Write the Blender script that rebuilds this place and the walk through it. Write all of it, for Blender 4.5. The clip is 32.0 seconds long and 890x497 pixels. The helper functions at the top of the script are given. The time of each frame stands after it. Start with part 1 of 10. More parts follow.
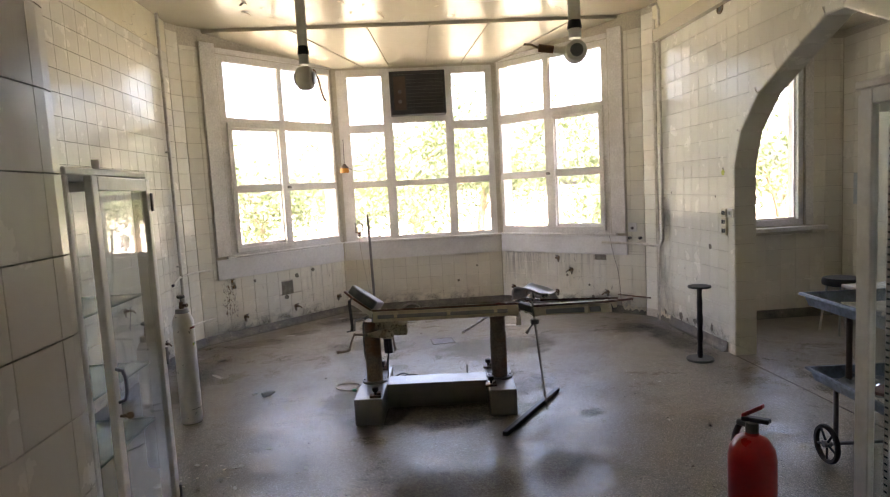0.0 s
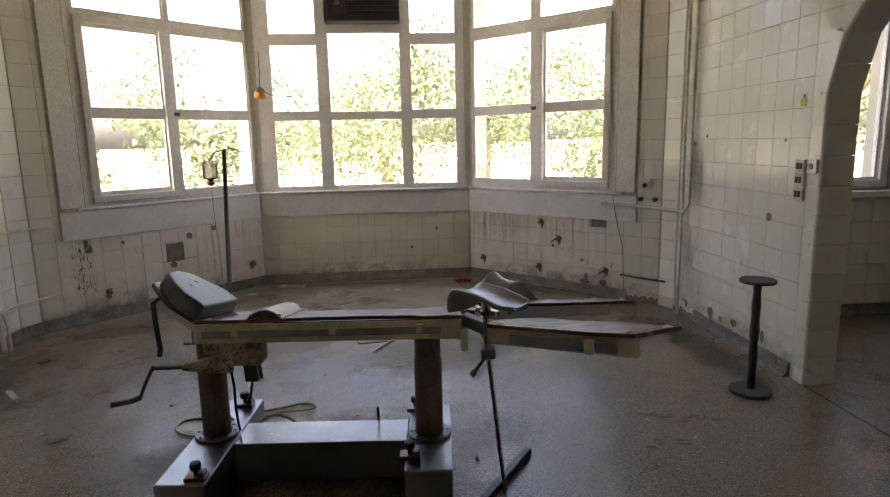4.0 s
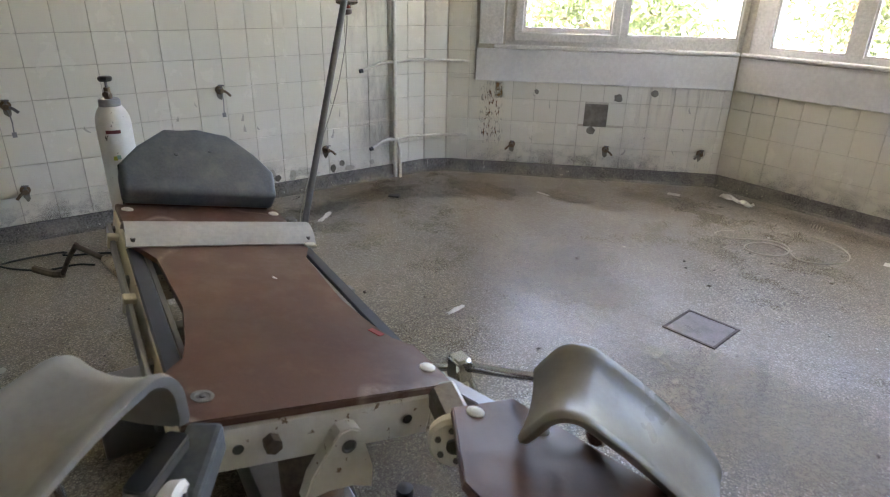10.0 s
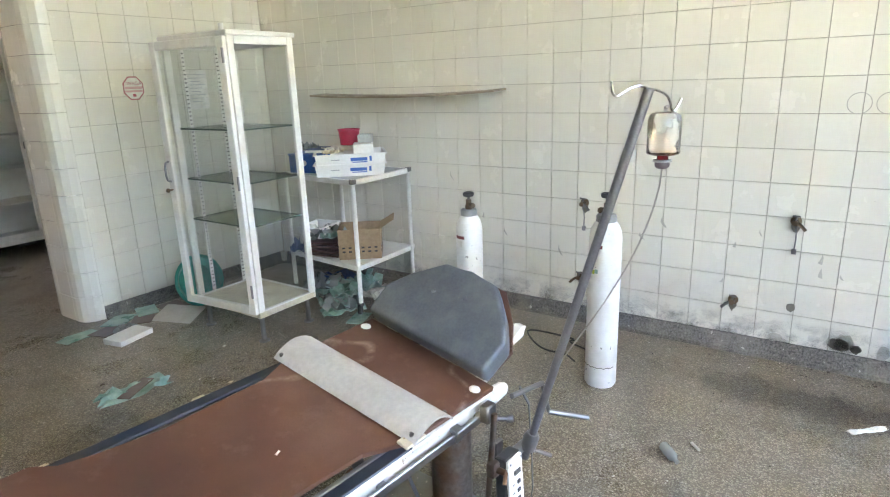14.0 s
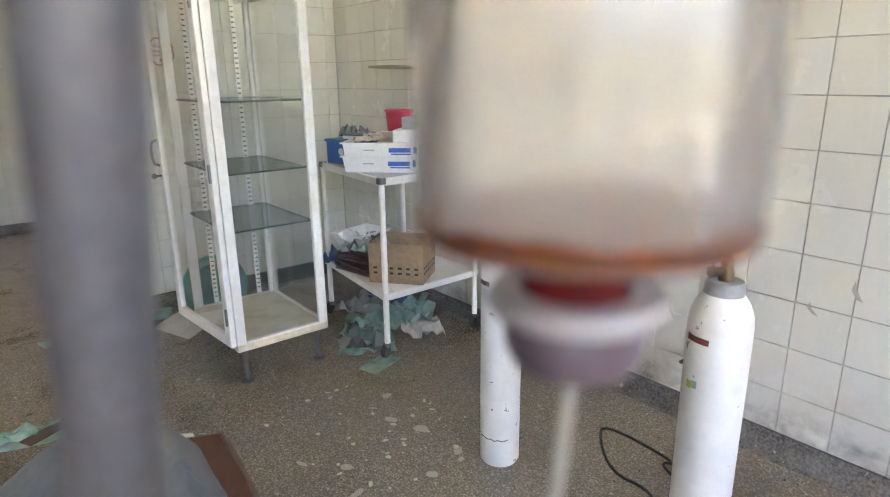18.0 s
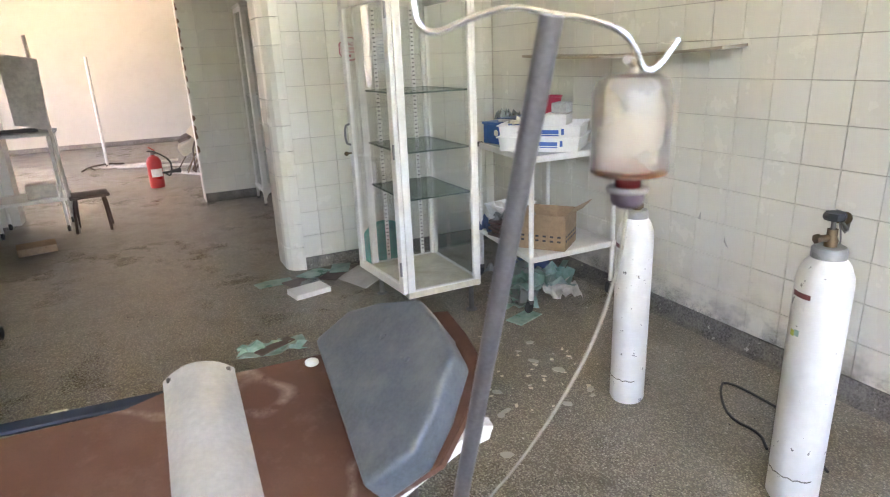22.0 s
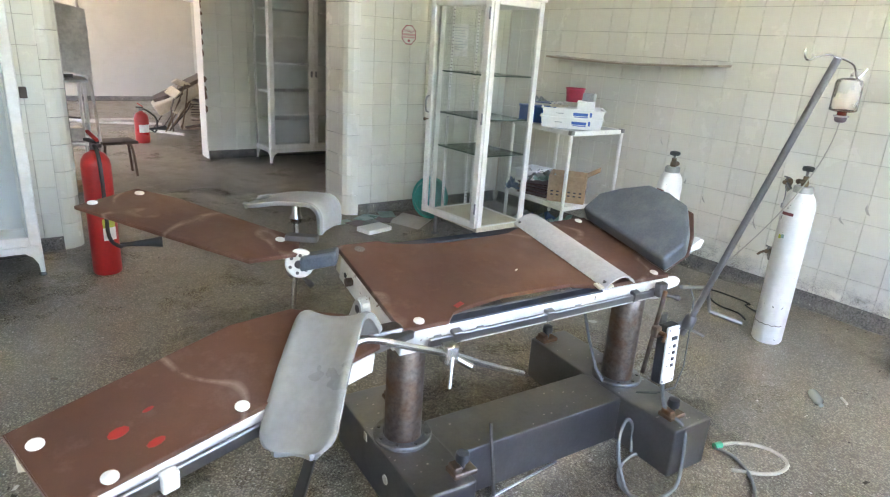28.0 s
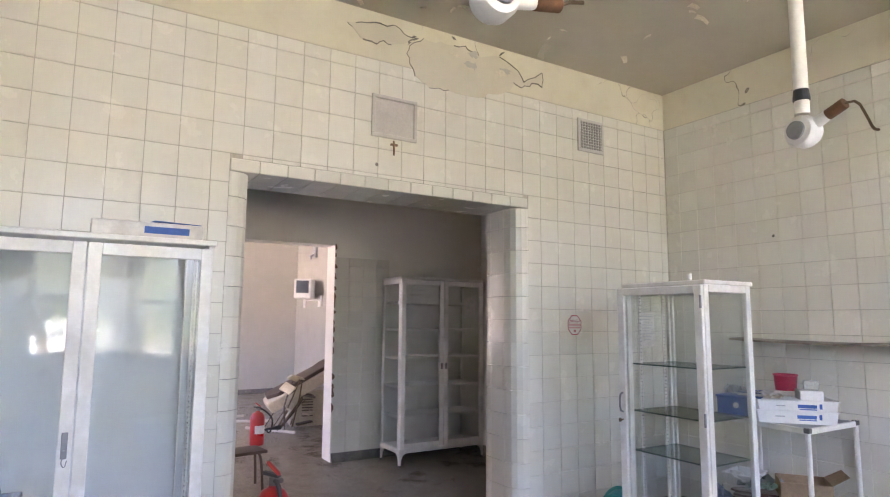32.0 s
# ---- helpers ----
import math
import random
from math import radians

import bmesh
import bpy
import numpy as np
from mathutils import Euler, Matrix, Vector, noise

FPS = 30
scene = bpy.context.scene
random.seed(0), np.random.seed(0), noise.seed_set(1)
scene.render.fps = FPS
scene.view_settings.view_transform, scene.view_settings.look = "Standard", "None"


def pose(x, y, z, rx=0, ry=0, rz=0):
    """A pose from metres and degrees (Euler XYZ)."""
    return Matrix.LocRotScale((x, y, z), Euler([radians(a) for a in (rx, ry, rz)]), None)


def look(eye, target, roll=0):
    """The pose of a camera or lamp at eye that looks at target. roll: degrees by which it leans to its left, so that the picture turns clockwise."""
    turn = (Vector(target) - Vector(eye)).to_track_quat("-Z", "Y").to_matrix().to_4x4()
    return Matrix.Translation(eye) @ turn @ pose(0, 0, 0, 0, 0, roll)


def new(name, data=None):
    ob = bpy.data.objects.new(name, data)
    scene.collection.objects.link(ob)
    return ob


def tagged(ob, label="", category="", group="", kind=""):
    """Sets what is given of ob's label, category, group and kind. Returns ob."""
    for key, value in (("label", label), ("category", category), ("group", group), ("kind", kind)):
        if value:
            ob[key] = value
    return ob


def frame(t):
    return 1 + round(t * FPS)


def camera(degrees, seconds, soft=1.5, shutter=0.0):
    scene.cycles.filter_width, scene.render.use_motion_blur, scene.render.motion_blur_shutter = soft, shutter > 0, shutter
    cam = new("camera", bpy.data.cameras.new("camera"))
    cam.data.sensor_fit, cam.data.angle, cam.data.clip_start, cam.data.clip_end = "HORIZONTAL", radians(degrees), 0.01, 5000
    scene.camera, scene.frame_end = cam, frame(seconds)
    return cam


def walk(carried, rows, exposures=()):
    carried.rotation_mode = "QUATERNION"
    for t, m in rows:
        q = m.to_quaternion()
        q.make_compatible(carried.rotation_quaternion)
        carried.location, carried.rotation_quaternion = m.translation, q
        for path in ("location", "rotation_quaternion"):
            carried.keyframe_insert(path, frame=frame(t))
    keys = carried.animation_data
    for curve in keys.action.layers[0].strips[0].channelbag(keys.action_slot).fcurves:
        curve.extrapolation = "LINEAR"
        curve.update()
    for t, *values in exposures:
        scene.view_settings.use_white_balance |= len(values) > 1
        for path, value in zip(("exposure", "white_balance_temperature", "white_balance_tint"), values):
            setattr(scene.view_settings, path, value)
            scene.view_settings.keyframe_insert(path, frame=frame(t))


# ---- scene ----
cam = camera(72.6, 32.0, soft=1.1)
cam.data.dof.use_dof, cam.data.dof.focus_distance, cam.data.dof.aperture_fstop = True, 2.4, 7.0
PATH = [
    (0, (0.008, 0.038, 1.502), (0.141, 2.025, 1.309), -3.1),
    (0.5, (0.15, 0.293, 1.465), (0.376, 2.274, 1.307), -1.3),
    (1, (0.133, 0.493, 1.486), (0.415, 2.466, 1.317), -2.1),
    (1.5, (0.071, 0.7, 1.519), (0.453, 2.663, 1.49), -1.1),
    (2, (0.086, 0.899, 1.509), (0.517, 2.85, 1.414), -1.9),
    (2.5, (0.141, 1.109, 1.518), (0.421, 3.082, 1.35), -2.4),
    (3, (0.25, 1.315, 1.484), (0.443, 3.288, 1.219), -2.9),
    (3.5, (0.4, 1.592, 1.403), (0.594, 3.556, 1.078), -1.5),
    (5.5, (0.621, 2.421, 1.324), (0.569, 4.359, 0.834), -0.2),
    (6, (0.706, 2.614, 1.325), (0.529, 4.507, 0.706), 0.7),
    (6.5, (0.873, 2.78, 1.303), (0.598, 4.652, 0.654), -0.7),
    (7, (1.053, 2.929, 1.309), (0.56, 4.761, 0.676), 1.6),
    (7.5, (1.136, 3.069, 1.292), (0.442, 4.823, 0.627), 0.7),
    (8, (1.154, 3.28, 1.264), (0.214, 4.862, 0.48), 4.3),
    (8.5, (1.198, 3.398, 1.276), (0.099, 4.869, 0.483), 1.4),
    (9, (1.331, 3.533, 1.288), (-0.112, 4.719, 0.574), 1.1),
    (9.5, (1.407, 3.676, 1.297), (-0.094, 4.782, 0.573), 1.6),
    (10, (1.436, 3.841, 1.259), (-0.041, 4.933, 0.467), 1.3),
    (10.5, (1.449, 4.03, 1.244), (-0.089, 4.936, 0.342), 5.0),
    (11, (1.433, 4.142, 1.255), (-0.237, 4.788, 0.363), 1.1),
    (11.5, (1.48, 4.308, 1.288), (-0.339, 4.421, 0.465), 0.7),
    (12, (1.479, 4.48, 1.324), (-0.371, 4.389, 0.57), -1.6),
    (12.5, (1.354, 4.63, 1.311), (-0.486, 4.4, 0.563), -1.9),
    (13, (1.225, 4.759, 1.336), (-0.605, 4.276, 0.691), -1.3),
    (13.5, (1.092, 4.918, 1.348), (-0.625, 4.105, 0.723), -3.3),
    (14, (0.945, 5.094, 1.366), (-0.641, 3.999, 0.831), -1.9),
    (14.5, (0.778, 5.13, 1.334), (-0.775, 3.998, 0.781), -2.2),
    (16.5, (-0.206, 4.878, 1.251), (-1.352, 3.358, 0.766), -2.5),
    (17, (-0.205, 4.852, 1.227), (-1.381, 3.344, 0.753), -0.4),
    (17.5, (-0.222, 4.844, 1.232), (-1.428, 3.351, 0.729), 0.0),
    (18, (-0.239, 4.835, 1.237), (-1.432, 3.353, 0.698), -0.7),
    (18.5, (-0.245, 4.831, 1.235), (-1.451, 3.347, 0.699), -0.7),
    (19, (-0.2515, 4.8273, 1.2323), (-1.4395, 3.3643, 0.6763), 0.1),
    (19.5, (-0.252, 4.833, 1.237), (-1.400, 3.339, 0.670), -0.4),
    (20, (-0.252, 4.840, 1.241), (-1.382, 3.340, 0.641), -0.2),
    (20.5, (-0.229, 4.870, 1.245), (-1.388, 3.325, 0.633), -0.8),
    (21, (-0.207, 4.899, 1.250), (-1.365, 3.331, 0.641), -0.8),
    (21.5, (-0.144, 4.972, 1.276), (-1.238, 3.385, 0.691), -1.9),
    (22, (0.037, 5.162, 1.31), (-0.78, 3.44, 0.707), -2.4),
    (22.5, (0.147, 5.331, 1.309), (-0.362, 3.526, 0.616), -1.9),
    (23, (0.135, 5.521, 1.297), (-0.049, 3.69, 0.514), -0.8),
    (23.5, (0.163, 5.756, 1.292), (0.127, 3.955, 0.424), 0.3),
    (24, (0.255, 5.853, 1.292), (0.203, 4.032, 0.468), 2.0),
    (24.5, (0.47, 5.937, 1.307), (0.173, 4.113, 0.542), 0.5),
    (25, (0.606, 5.95, 1.323), (0.268, 4.102, 0.636), 0.9),
    (25.5, (0.803, 5.877, 1.309), (0.499, 4.037, 0.587), 1.2),
    (27.5, (1.423, 5.578, 1.32), (0.462, 3.937, 0.701), 3.5),
    (28, (1.503, 5.456, 1.297), (0.346, 3.949, 0.672), 3.8),
    (28.5, (1.634, 5.26, 1.333), (0.238, 3.932, 0.799), 3.7),
    (29, (1.737, 5.104, 1.352), (0.15, 3.963, 0.927), 4.2),
    (29.5, (1.774, 5.023, 1.361), (0.158, 3.864, 1.143), 1.4),
    (30, (1.856, 4.99, 1.451), (0.261, 3.824, 1.758), 0.0),
    (30.5, (1.896, 4.962, 1.497), (0.33, 3.802, 1.944), 0.6),
    (31, (1.915, 4.952, 1.504), (0.408, 3.702, 1.912), 1.1),
    (31.5, (1.884, 4.813, 1.47), (0.455, 3.46, 1.825), -1.0),
    (31.8, (1.838, 4.688, 1.429), (0.573, 3.175, 1.759), -0.1),
    (32, (1.866, 4.584, 1.404), (0.839, 2.883, 1.641), 0.4),
]
walk(cam, [(t, look(eye, target, roll)) for t, eye, target, roll in PATH], exposures=[(0, 4.65, 7800, 36), (1, 4.3, 7600, 37), (2, 4.1, 8000, 39), (3, 4.1, 7700, 35), (6, 4.05, 8100, 31), (7, 4.62, 8000, 28), (8, 4.85, 7550, 31), (9, 5.35, 7400, 28), (10, 5.08, 7300, 30), (11, 6.1, 7300, 27), (12, 6.2, 7000, 29), (13, 6.2, 7000, 25), (17, 6.1, 7300, 34), (19, 5.9, 7200, 31), (20, 5.81, 7650, 32), (21, 6.0, 7550, 31), (22, 6.12, 7350, 32), (23, 6.35, 7000, 27), (24, 6.27, 7100, 29), (28, 6.17, 7000, 26), (29, 6.33, 6850, 28), (30, 6, 6450, 32), (31, 5.75, 6700, 38), (32, 5.83, 6550, 41)])

# ---- light ----
world = bpy.data.worlds.new("sky")
scene.world = world
world.use_nodes = True
wn = world.node_tree
sky = wn.nodes.new("ShaderNodeTexSky")
sky.sky_type = "NISHITA"
sky.sun_disc = False
sky.sun_elevation, sky.sun_rotation = radians(52), radians(200)
sky.air_density, sky.dust_density, sky.ozone_density = 0.8, 6.0, 0.4
wn.links.new(sky.outputs[0], wn.nodes["Background"].inputs[0])
wn.nodes["Background"].inputs[1].default_value = 0.15
sun_data = bpy.data.lights.new("sun", "SUN")
sun_data.energy, sun_data.angle, sun_data.color = 4.0, radians(0.6), (1.0, 0.95, 0.86)
sun = new("sun", sun_data)
sun.matrix_basis = look((0, 0, 30), (5.5, 14.0, 30 - 19.2))


# ---- materials ----
def base_mat(name):
    m = bpy.data.materials.new(name)
    m.use_nodes = True
    nt = m.node_tree
    return m, nt, nt.nodes["Principled BSDF"]


def nd(nt, kind, **inputs):
    n = nt.nodes.new("ShaderNode" + kind)
    for k, v in inputs.items():
        n.inputs[k.replace("_", " ")].default_value = v
    return n


def rgba(c):
    return (c[0], c[1], c[2], 1.0)


def coords(nt):
    return nt.nodes.new("ShaderNodeTexCoord").outputs["Object"]


def noise_of(nt, vec, scale, detail=4.0, rough=0.6):
    n = nd(nt, "TexNoise", Scale=scale, Detail=detail, Roughness=rough)
    nt.links.new(vec, n.inputs["Vector"])
    return n.outputs["Fac"]


def ramp(nt, fac, stops):
    r = nt.nodes.new("ShaderNodeValToRGB")
    e = r.color_ramp.elements
    e[0].position, e[0].color = stops[0][0], rgba(stops[0][1])
    e[1].position, e[1].color = stops[-1][0], rgba(stops[-1][1])
    for p, c in stops[1:-1]:
        e.new(p).color = rgba(c)
    nt.links.new(fac, r.inputs[0])
    return r.outputs[0]


def mix(nt, fac, a, b, mode="MIX"):
    n = nt.nodes.new("ShaderNodeMix")
    n.data_type, n.blend_type = "RGBA", mode
    for sock, val in ((n.inputs[0], fac), (n.inputs[6], a), (n.inputs[7], b)):
        if isinstance(val, (int, float)):
            sock.default_value = val
        elif isinstance(val, tuple):
            sock.default_value = rgba(val)
        else:
            nt.links.new(val, sock)
    return n.outputs[2]


def step(nt, fac, lo, hi, a=0.0, b=1.0):
    n = nt.nodes.new("ShaderNodeMapRange")
    n.inputs[1].default_value, n.inputs[2].default_value = lo, hi
    n.inputs[3].default_value, n.inputs[4].default_value = a, b
    nt.links.new(fac, n.inputs[0])
    return n.outputs[0]


def math2(nt, op, a, b):
    n = nt.nodes.new("ShaderNodeMath")
    n.operation = op
    for sock, val in ((n.inputs[0], a), (n.inputs[1], b)):
        if isinstance(val, (int, float)):
            sock.default_value = val
        else:
            nt.links.new(val, sock)
    return n.outputs[0]


def bump(nt, bsdf, height, strength=0.3, dist=0.002):
    b = nd(nt, "Bump", Strength=strength, Distance=dist)
    nt.links.new(height, b.inputs["Height"])
    nt.links.new(b.outputs[0], bsdf.inputs["Normal"])


def worn(name, base, rough=0.5, metal=0.0, dirt=None, amount=0.5, grain=60.0, patch=4.0, var=0.18, chips=None, chip_at=0.68, relief=0.15, coat=0.0, spec=0.5):
    """A painted, metal, plastic or cloth surface with grain, patches of dirt and, where chips is given, worn-through spots."""
    m, nt, b = base_mat(name)
    v = coords(nt)
    big, fine = noise_of(nt, v, patch), noise_of(nt, v, grain, 3.0)
    lo, hi = tuple(c * (1 - var) for c in base), tuple(min(1.0, c * (1 + var * 0.6)) for c in base)
    col = ramp(nt, fine, [(0.3, lo), (0.7, hi)])
    if dirt:
        col = mix(nt, step(nt, big, 0.45, 0.75, 0.0, amount), col, dirt)
    if chips:
        spots = noise_of(nt, v, patch * 5, 5.0, 0.7)
        col = mix(nt, step(nt, spots, chip_at, chip_at + 0.02), col, chips)
    nt.links.new(col, b.inputs["Base Color"])
    nt.links.new(step(nt, big, 0.3, 0.8, rough * 0.85, min(1.0, rough * 1.3)), b.inputs["Roughness"])
    b.inputs["Metallic"].default_value = metal
    b.inputs["Coat Weight"].default_value = coat
    b.inputs["Specular IOR Level"].default_value = spec
    if relief:
        bump(nt, b, fine, relief, 0.001)
    return m


def tile_material():
    """Glazed cream wall tile: each piece a little different, faint crazing, drips and grime."""
    m, nt, b = base_mat("glazed_tile")
    oi, geo, v = nt.nodes.new("ShaderNodeObjectInfo"), nt.nodes.new("ShaderNodeNewGeometry"), geo_pos(nt)
    rnd = math2(nt, "FRACT", math2(nt, "ADD", oi.outputs["Random"], geo.outputs["Random Per Island"]), 0.0)
    col = ramp(nt, rnd, [(0.0, (0.70, 0.682, 0.59)), (0.35, (0.716, 0.698, 0.606)), (0.7, (0.728, 0.711, 0.62)), (1.0, (0.742, 0.726, 0.638))])
    stretch = nd(nt, "Mapping")
    stretch.inputs["Scale"].default_value = (5.0, 5.0, 1.1)
    nt.links.new(v, stretch.inputs[0])
    drips = noise_of(nt, stretch.outputs[0], 2.0, 6.0, 0.7)
    col = mix(nt, step(nt, drips, 0.55, 0.85, 0.0, 0.16), col, (0.42, 0.38, 0.25))
    thin = nd(nt, "Mapping")
    thin.inputs["Scale"].default_value = (9.0, 9.0, 0.7)
    nt.links.new(v, thin.inputs[0])
    runs = noise_of(nt, thin.outputs[0], 3.0, 4.0, 0.6)
    col = mix(nt, step(nt, runs, 0.66, 0.78, 0.0, 0.22), col, (0.27, 0.24, 0.18))
    specks = noise_of(nt, v, 38.0, 4.0, 0.7)
    col = mix(nt, step(nt, specks, 0.73, 0.77, 0.0, 0.5), col, (0.25, 0.22, 0.17))
    nt.links.new(col, b.inputs["Base Color"])
    nt.links.new(step(nt, noise_of(nt, v, 6.0), 0.3, 0.75, 0.10, 0.34), b.inputs["Roughness"])
    bump(nt, b, noise_of(nt, v, 9.0, 2.0), 0.07, 0.004)
    return m


def laminate_material():
    """Old brown laminate: cloudy brown, dull scuffs, pale dried tide lines and dust."""
    m, nt, b = base_mat("brown_laminate")
    v = geo_pos(nt)
    big, mid, fine = noise_of(nt, v, 3.2, 4.0), noise_of(nt, v, 13.0, 6.0, 0.7), noise_of(nt, v, 220.0, 2.0)
    col = ramp(nt, big, [(0.30, (0.088, 0.040, 0.026)), (0.52, (0.124, 0.057, 0.035)), (0.72, (0.162, 0.085, 0.056))])
    col = mix(nt, step(nt, fine, 0.35, 0.75, 0.0, 0.22), col, (0.085, 0.038, 0.024))
    col = mix(nt, step(nt, mid, 0.54, 0.78, 0.0, 0.34), col, (0.27, 0.19, 0.145))
    tide = math2(nt, "ABSOLUTE", math2(nt, "SUBTRACT", noise_of(nt, v, 2.1, 2.0, 0.5), 0.5), 0.0)
    line = math2(nt, "MULTIPLY", step(nt, tide, 0.0, 0.013, 0.55, 0.0), step(nt, mid, 0.40, 0.56))
    col = mix(nt, line, col, (0.40, 0.31, 0.25))
    grime = noise_of(nt, v, 38.0, 5.0, 0.75)
    col = mix(nt, step(nt, grime, 0.66, 0.72, 0.0, 0.5), col, (0.045, 0.026, 0.018))
    nt.links.new(col, b.inputs["Base Color"])
    nt.links.new(step(nt, mid, 0.35, 0.70, 0.30, 0.56), b.inputs["Roughness"])
    b.inputs["Specular IOR Level"].default_value = 0.32
    bump(nt, b, mid, 0.10, 0.002)
    return m


def geo_pos(nt):
    return nt.nodes.new("ShaderNodeNewGeometry").outputs["Position"]


def terrazzo_material():
    """Worn terrazzo: stone chips in grey-brown cement, damp dark patches, rust, ground-in dust."""
    m, nt, b = base_mat("terrazzo")
    v = geo_pos(nt)
    vor = nd(nt, "TexVoronoi", Scale=165.0)
    nt.links.new(v, vor.inputs["Vector"])
    chips = ramp(nt, vor.outputs["Color"], [(0.06, (0.045, 0.036, 0.025)), (0.2, (0.15, 0.127, 0.09)), (0.5, (0.255, 0.222, 0.164)), (0.8, (0.375, 0.335, 0.26)), (0.98, (0.60, 0.555, 0.46))])
    gap = step(nt, vor.outputs["Distance"], 0.46, 0.66, 0.0, 1.0)
    col = mix(nt, gap, chips, (0.125, 0.104, 0.074))
    grit = noise_of(nt, v, 120.0, 3.0, 0.7)
    col = mix(nt, step(nt, grit, 0.60, 0.68, 0.0, 0.55), col, (0.10, 0.088, 0.07))
    big, mid = noise_of(nt, v, 0.8, 5.0, 0.6), noise_of(nt, v, 3.5, 6.0, 0.65)
    col = mix(nt, step(nt, big, 0.40, 0.62, 0.0, 0.28), col, (0.32, 0.285, 0.22))
    col = mix(nt, step(nt, mid, 0.56, 0.76, 0.0, 0.5), col, (0.14, 0.115, 0.082))
    blot = noise_of(nt, v, 1.7, 8.0, 0.75)
    col = mix(nt, step(nt, blot, 0.60, 0.72, 0.0, 0.32), col, (0.10, 0.085, 0.065))
    specks = noise_of(nt, v, 48.0, 3.0, 0.7)
    col = mix(nt, step(nt, specks, 0.70, 0.73, 0.0, 0.7), col, (0.06, 0.055, 0.05))
    pale = noise_of(nt, v, 31.0, 4.0, 0.75)
    col = mix(nt, step(nt, pale, 0.73, 0.76, 0.0, 0.7), col, (0.62, 0.60, 0.54))
    nt.links.new(col, b.inputs["Base Color"])
    gloss = math2(nt, "ADD", step(nt, mid, 0.42, 0.62, 0.0, 0.12), math2(nt, "ADD", step(nt, big, 0.40, 0.62, 0.22, 0.33), step(nt, grit, 0.42, 0.60, 0.0, 0.08)))
    nt.links.new(gloss, b.inputs["Roughness"])
    b.inputs["Specular IOR Level"].default_value = 0.5
    h = math2(nt, "ADD", math2(nt, "MULTIPLY", vor.outputs["Distance"], 0.9), noise_of(nt, v, 20.0, 5.0))
    bump(nt, b, h, 0.20, 0.003)
    return m


def plaster_material(name, base, stain, gloss=0.5, crack=True):
    m, nt, b = base_mat(name)
    v = geo_pos(nt)
    big, mid = noise_of(nt, v, 0.9, 5.0), noise_of(nt, v, 5.0, 6.0, 0.65)
    col = ramp(nt, big, [(0.3, tuple(c * 0.88 for c in base)), (0.7, base)])
    col = mix(nt, step(nt, mid, 0.52, 0.75, 0.0, 0.5), col, stain)
    if crack:
        vor = nd(nt, "TexVoronoi", Scale=2.3)
        vor.feature = "DISTANCE_TO_EDGE"
        warp = nd(nt, "TexNoise", Scale=4.0)
        nt.links.new(v, warp.inputs["Vector"])
        nt.links.new(mix(nt, 0.35, v, warp.outputs["Color"]), vor.inputs["Vector"])
        line = math2(nt, "MULTIPLY", step(nt, vor.outputs["Distance"], 0.0, 0.006, 1.0, 0.0), step(nt, big, 0.52, 0.56))
        col = mix(nt, line, col, (0.16, 0.13, 0.09))
    nt.links.new(col, b.inputs["Base Color"])
    nt.links.new(step(nt, mid, 0.3, 0.7, gloss * 0.8, gloss * 1.3), b.inputs["Roughness"])
    bump(nt, b, mid, 0.2, 0.006)
    return m


def glass_material(name, tint=(0.93, 0.98, 0.95), dust=0.12, rough=0.02, film_tone=(0.6, 0.6, 0.55), even=0.2):
    """A thin pane: mostly clear, mirror gloss by Fresnel, with dusty smears."""
    m = bpy.data.materials.new(name)
    m.use_nodes = True
    nt = m.node_tree
    nt.nodes.clear()
    out, clear = nt.nodes.new("ShaderNodeOutputMaterial"), nd(nt, "BsdfTransparent", Color=rgba(tint))
    gloss, film = nd(nt, "BsdfGlossy", Roughness=rough), nd(nt, "BsdfDiffuse", Color=rgba(film_tone))
    edge, a, c = nd(nt, "LayerWeight", Blend=0.5), nt.nodes.new("ShaderNodeMixShader"), nt.nodes.new("ShaderNodeMixShader")
    shine = math2(nt, "ADD", math2(nt, "MULTIPLY", math2(nt, "POWER", edge.outputs["Facing"], 4.5), 0.85), 0.035)
    nt.links.new(shine, a.inputs[0])
    nt.links.new(clear.outputs[0], a.inputs[1])
    nt.links.new(gloss.outputs[0], a.inputs[2])
    smear = step(nt, noise_of(nt, geo_pos(nt), 5.0, 6.0, 0.7), 0.4, 0.8, dust * even, dust)
    nt.links.new(smear, c.inputs[0])
    nt.links.new(a.outputs[0], c.inputs[1])
    nt.links.new(film.outputs[0], c.inputs[2])
    nt.links.new(c.outputs[0], out.inputs[0])
    return m


TILE = tile_material()
GROUT = worn("grout", (0.52, 0.485, 0.40), 0.9, dirt=(0.36, 0.325, 0.245), amount=0.6, patch=1.8)
TERRAZZO = terrazzo_material()
SKIRT = worn("skirting_terrazzo", (0.15, 0.138, 0.12), 0.75, dirt=(0.34, 0.31, 0.26), amount=0.6, grain=110, patch=7, var=0.75, chips=(0.46, 0.43, 0.37), chip_at=0.64, relief=0.5)
PLASTER = plaster_material("yellowed_plaster", (0.70, 0.66, 0.50), (0.58, 0.51, 0.34), 0.45)
CEILING = plaster_material("glossy_ceiling_paint", (0.56, 0.515, 0.405), (0.50, 0.45, 0.34), 0.19, False)
WHITE_PLASTER = plaster_material("pale_plaster", (0.50, 0.482, 0.41), (0.44, 0.41, 0.335), 0.8, False)
# hall paint lightened in its colour to offset the dim light there
HALL_PAINT = plaster_material("lightened_hall_paint", (0.82, 0.80, 0.72), (0.70, 0.67, 0.58), 0.6, False)
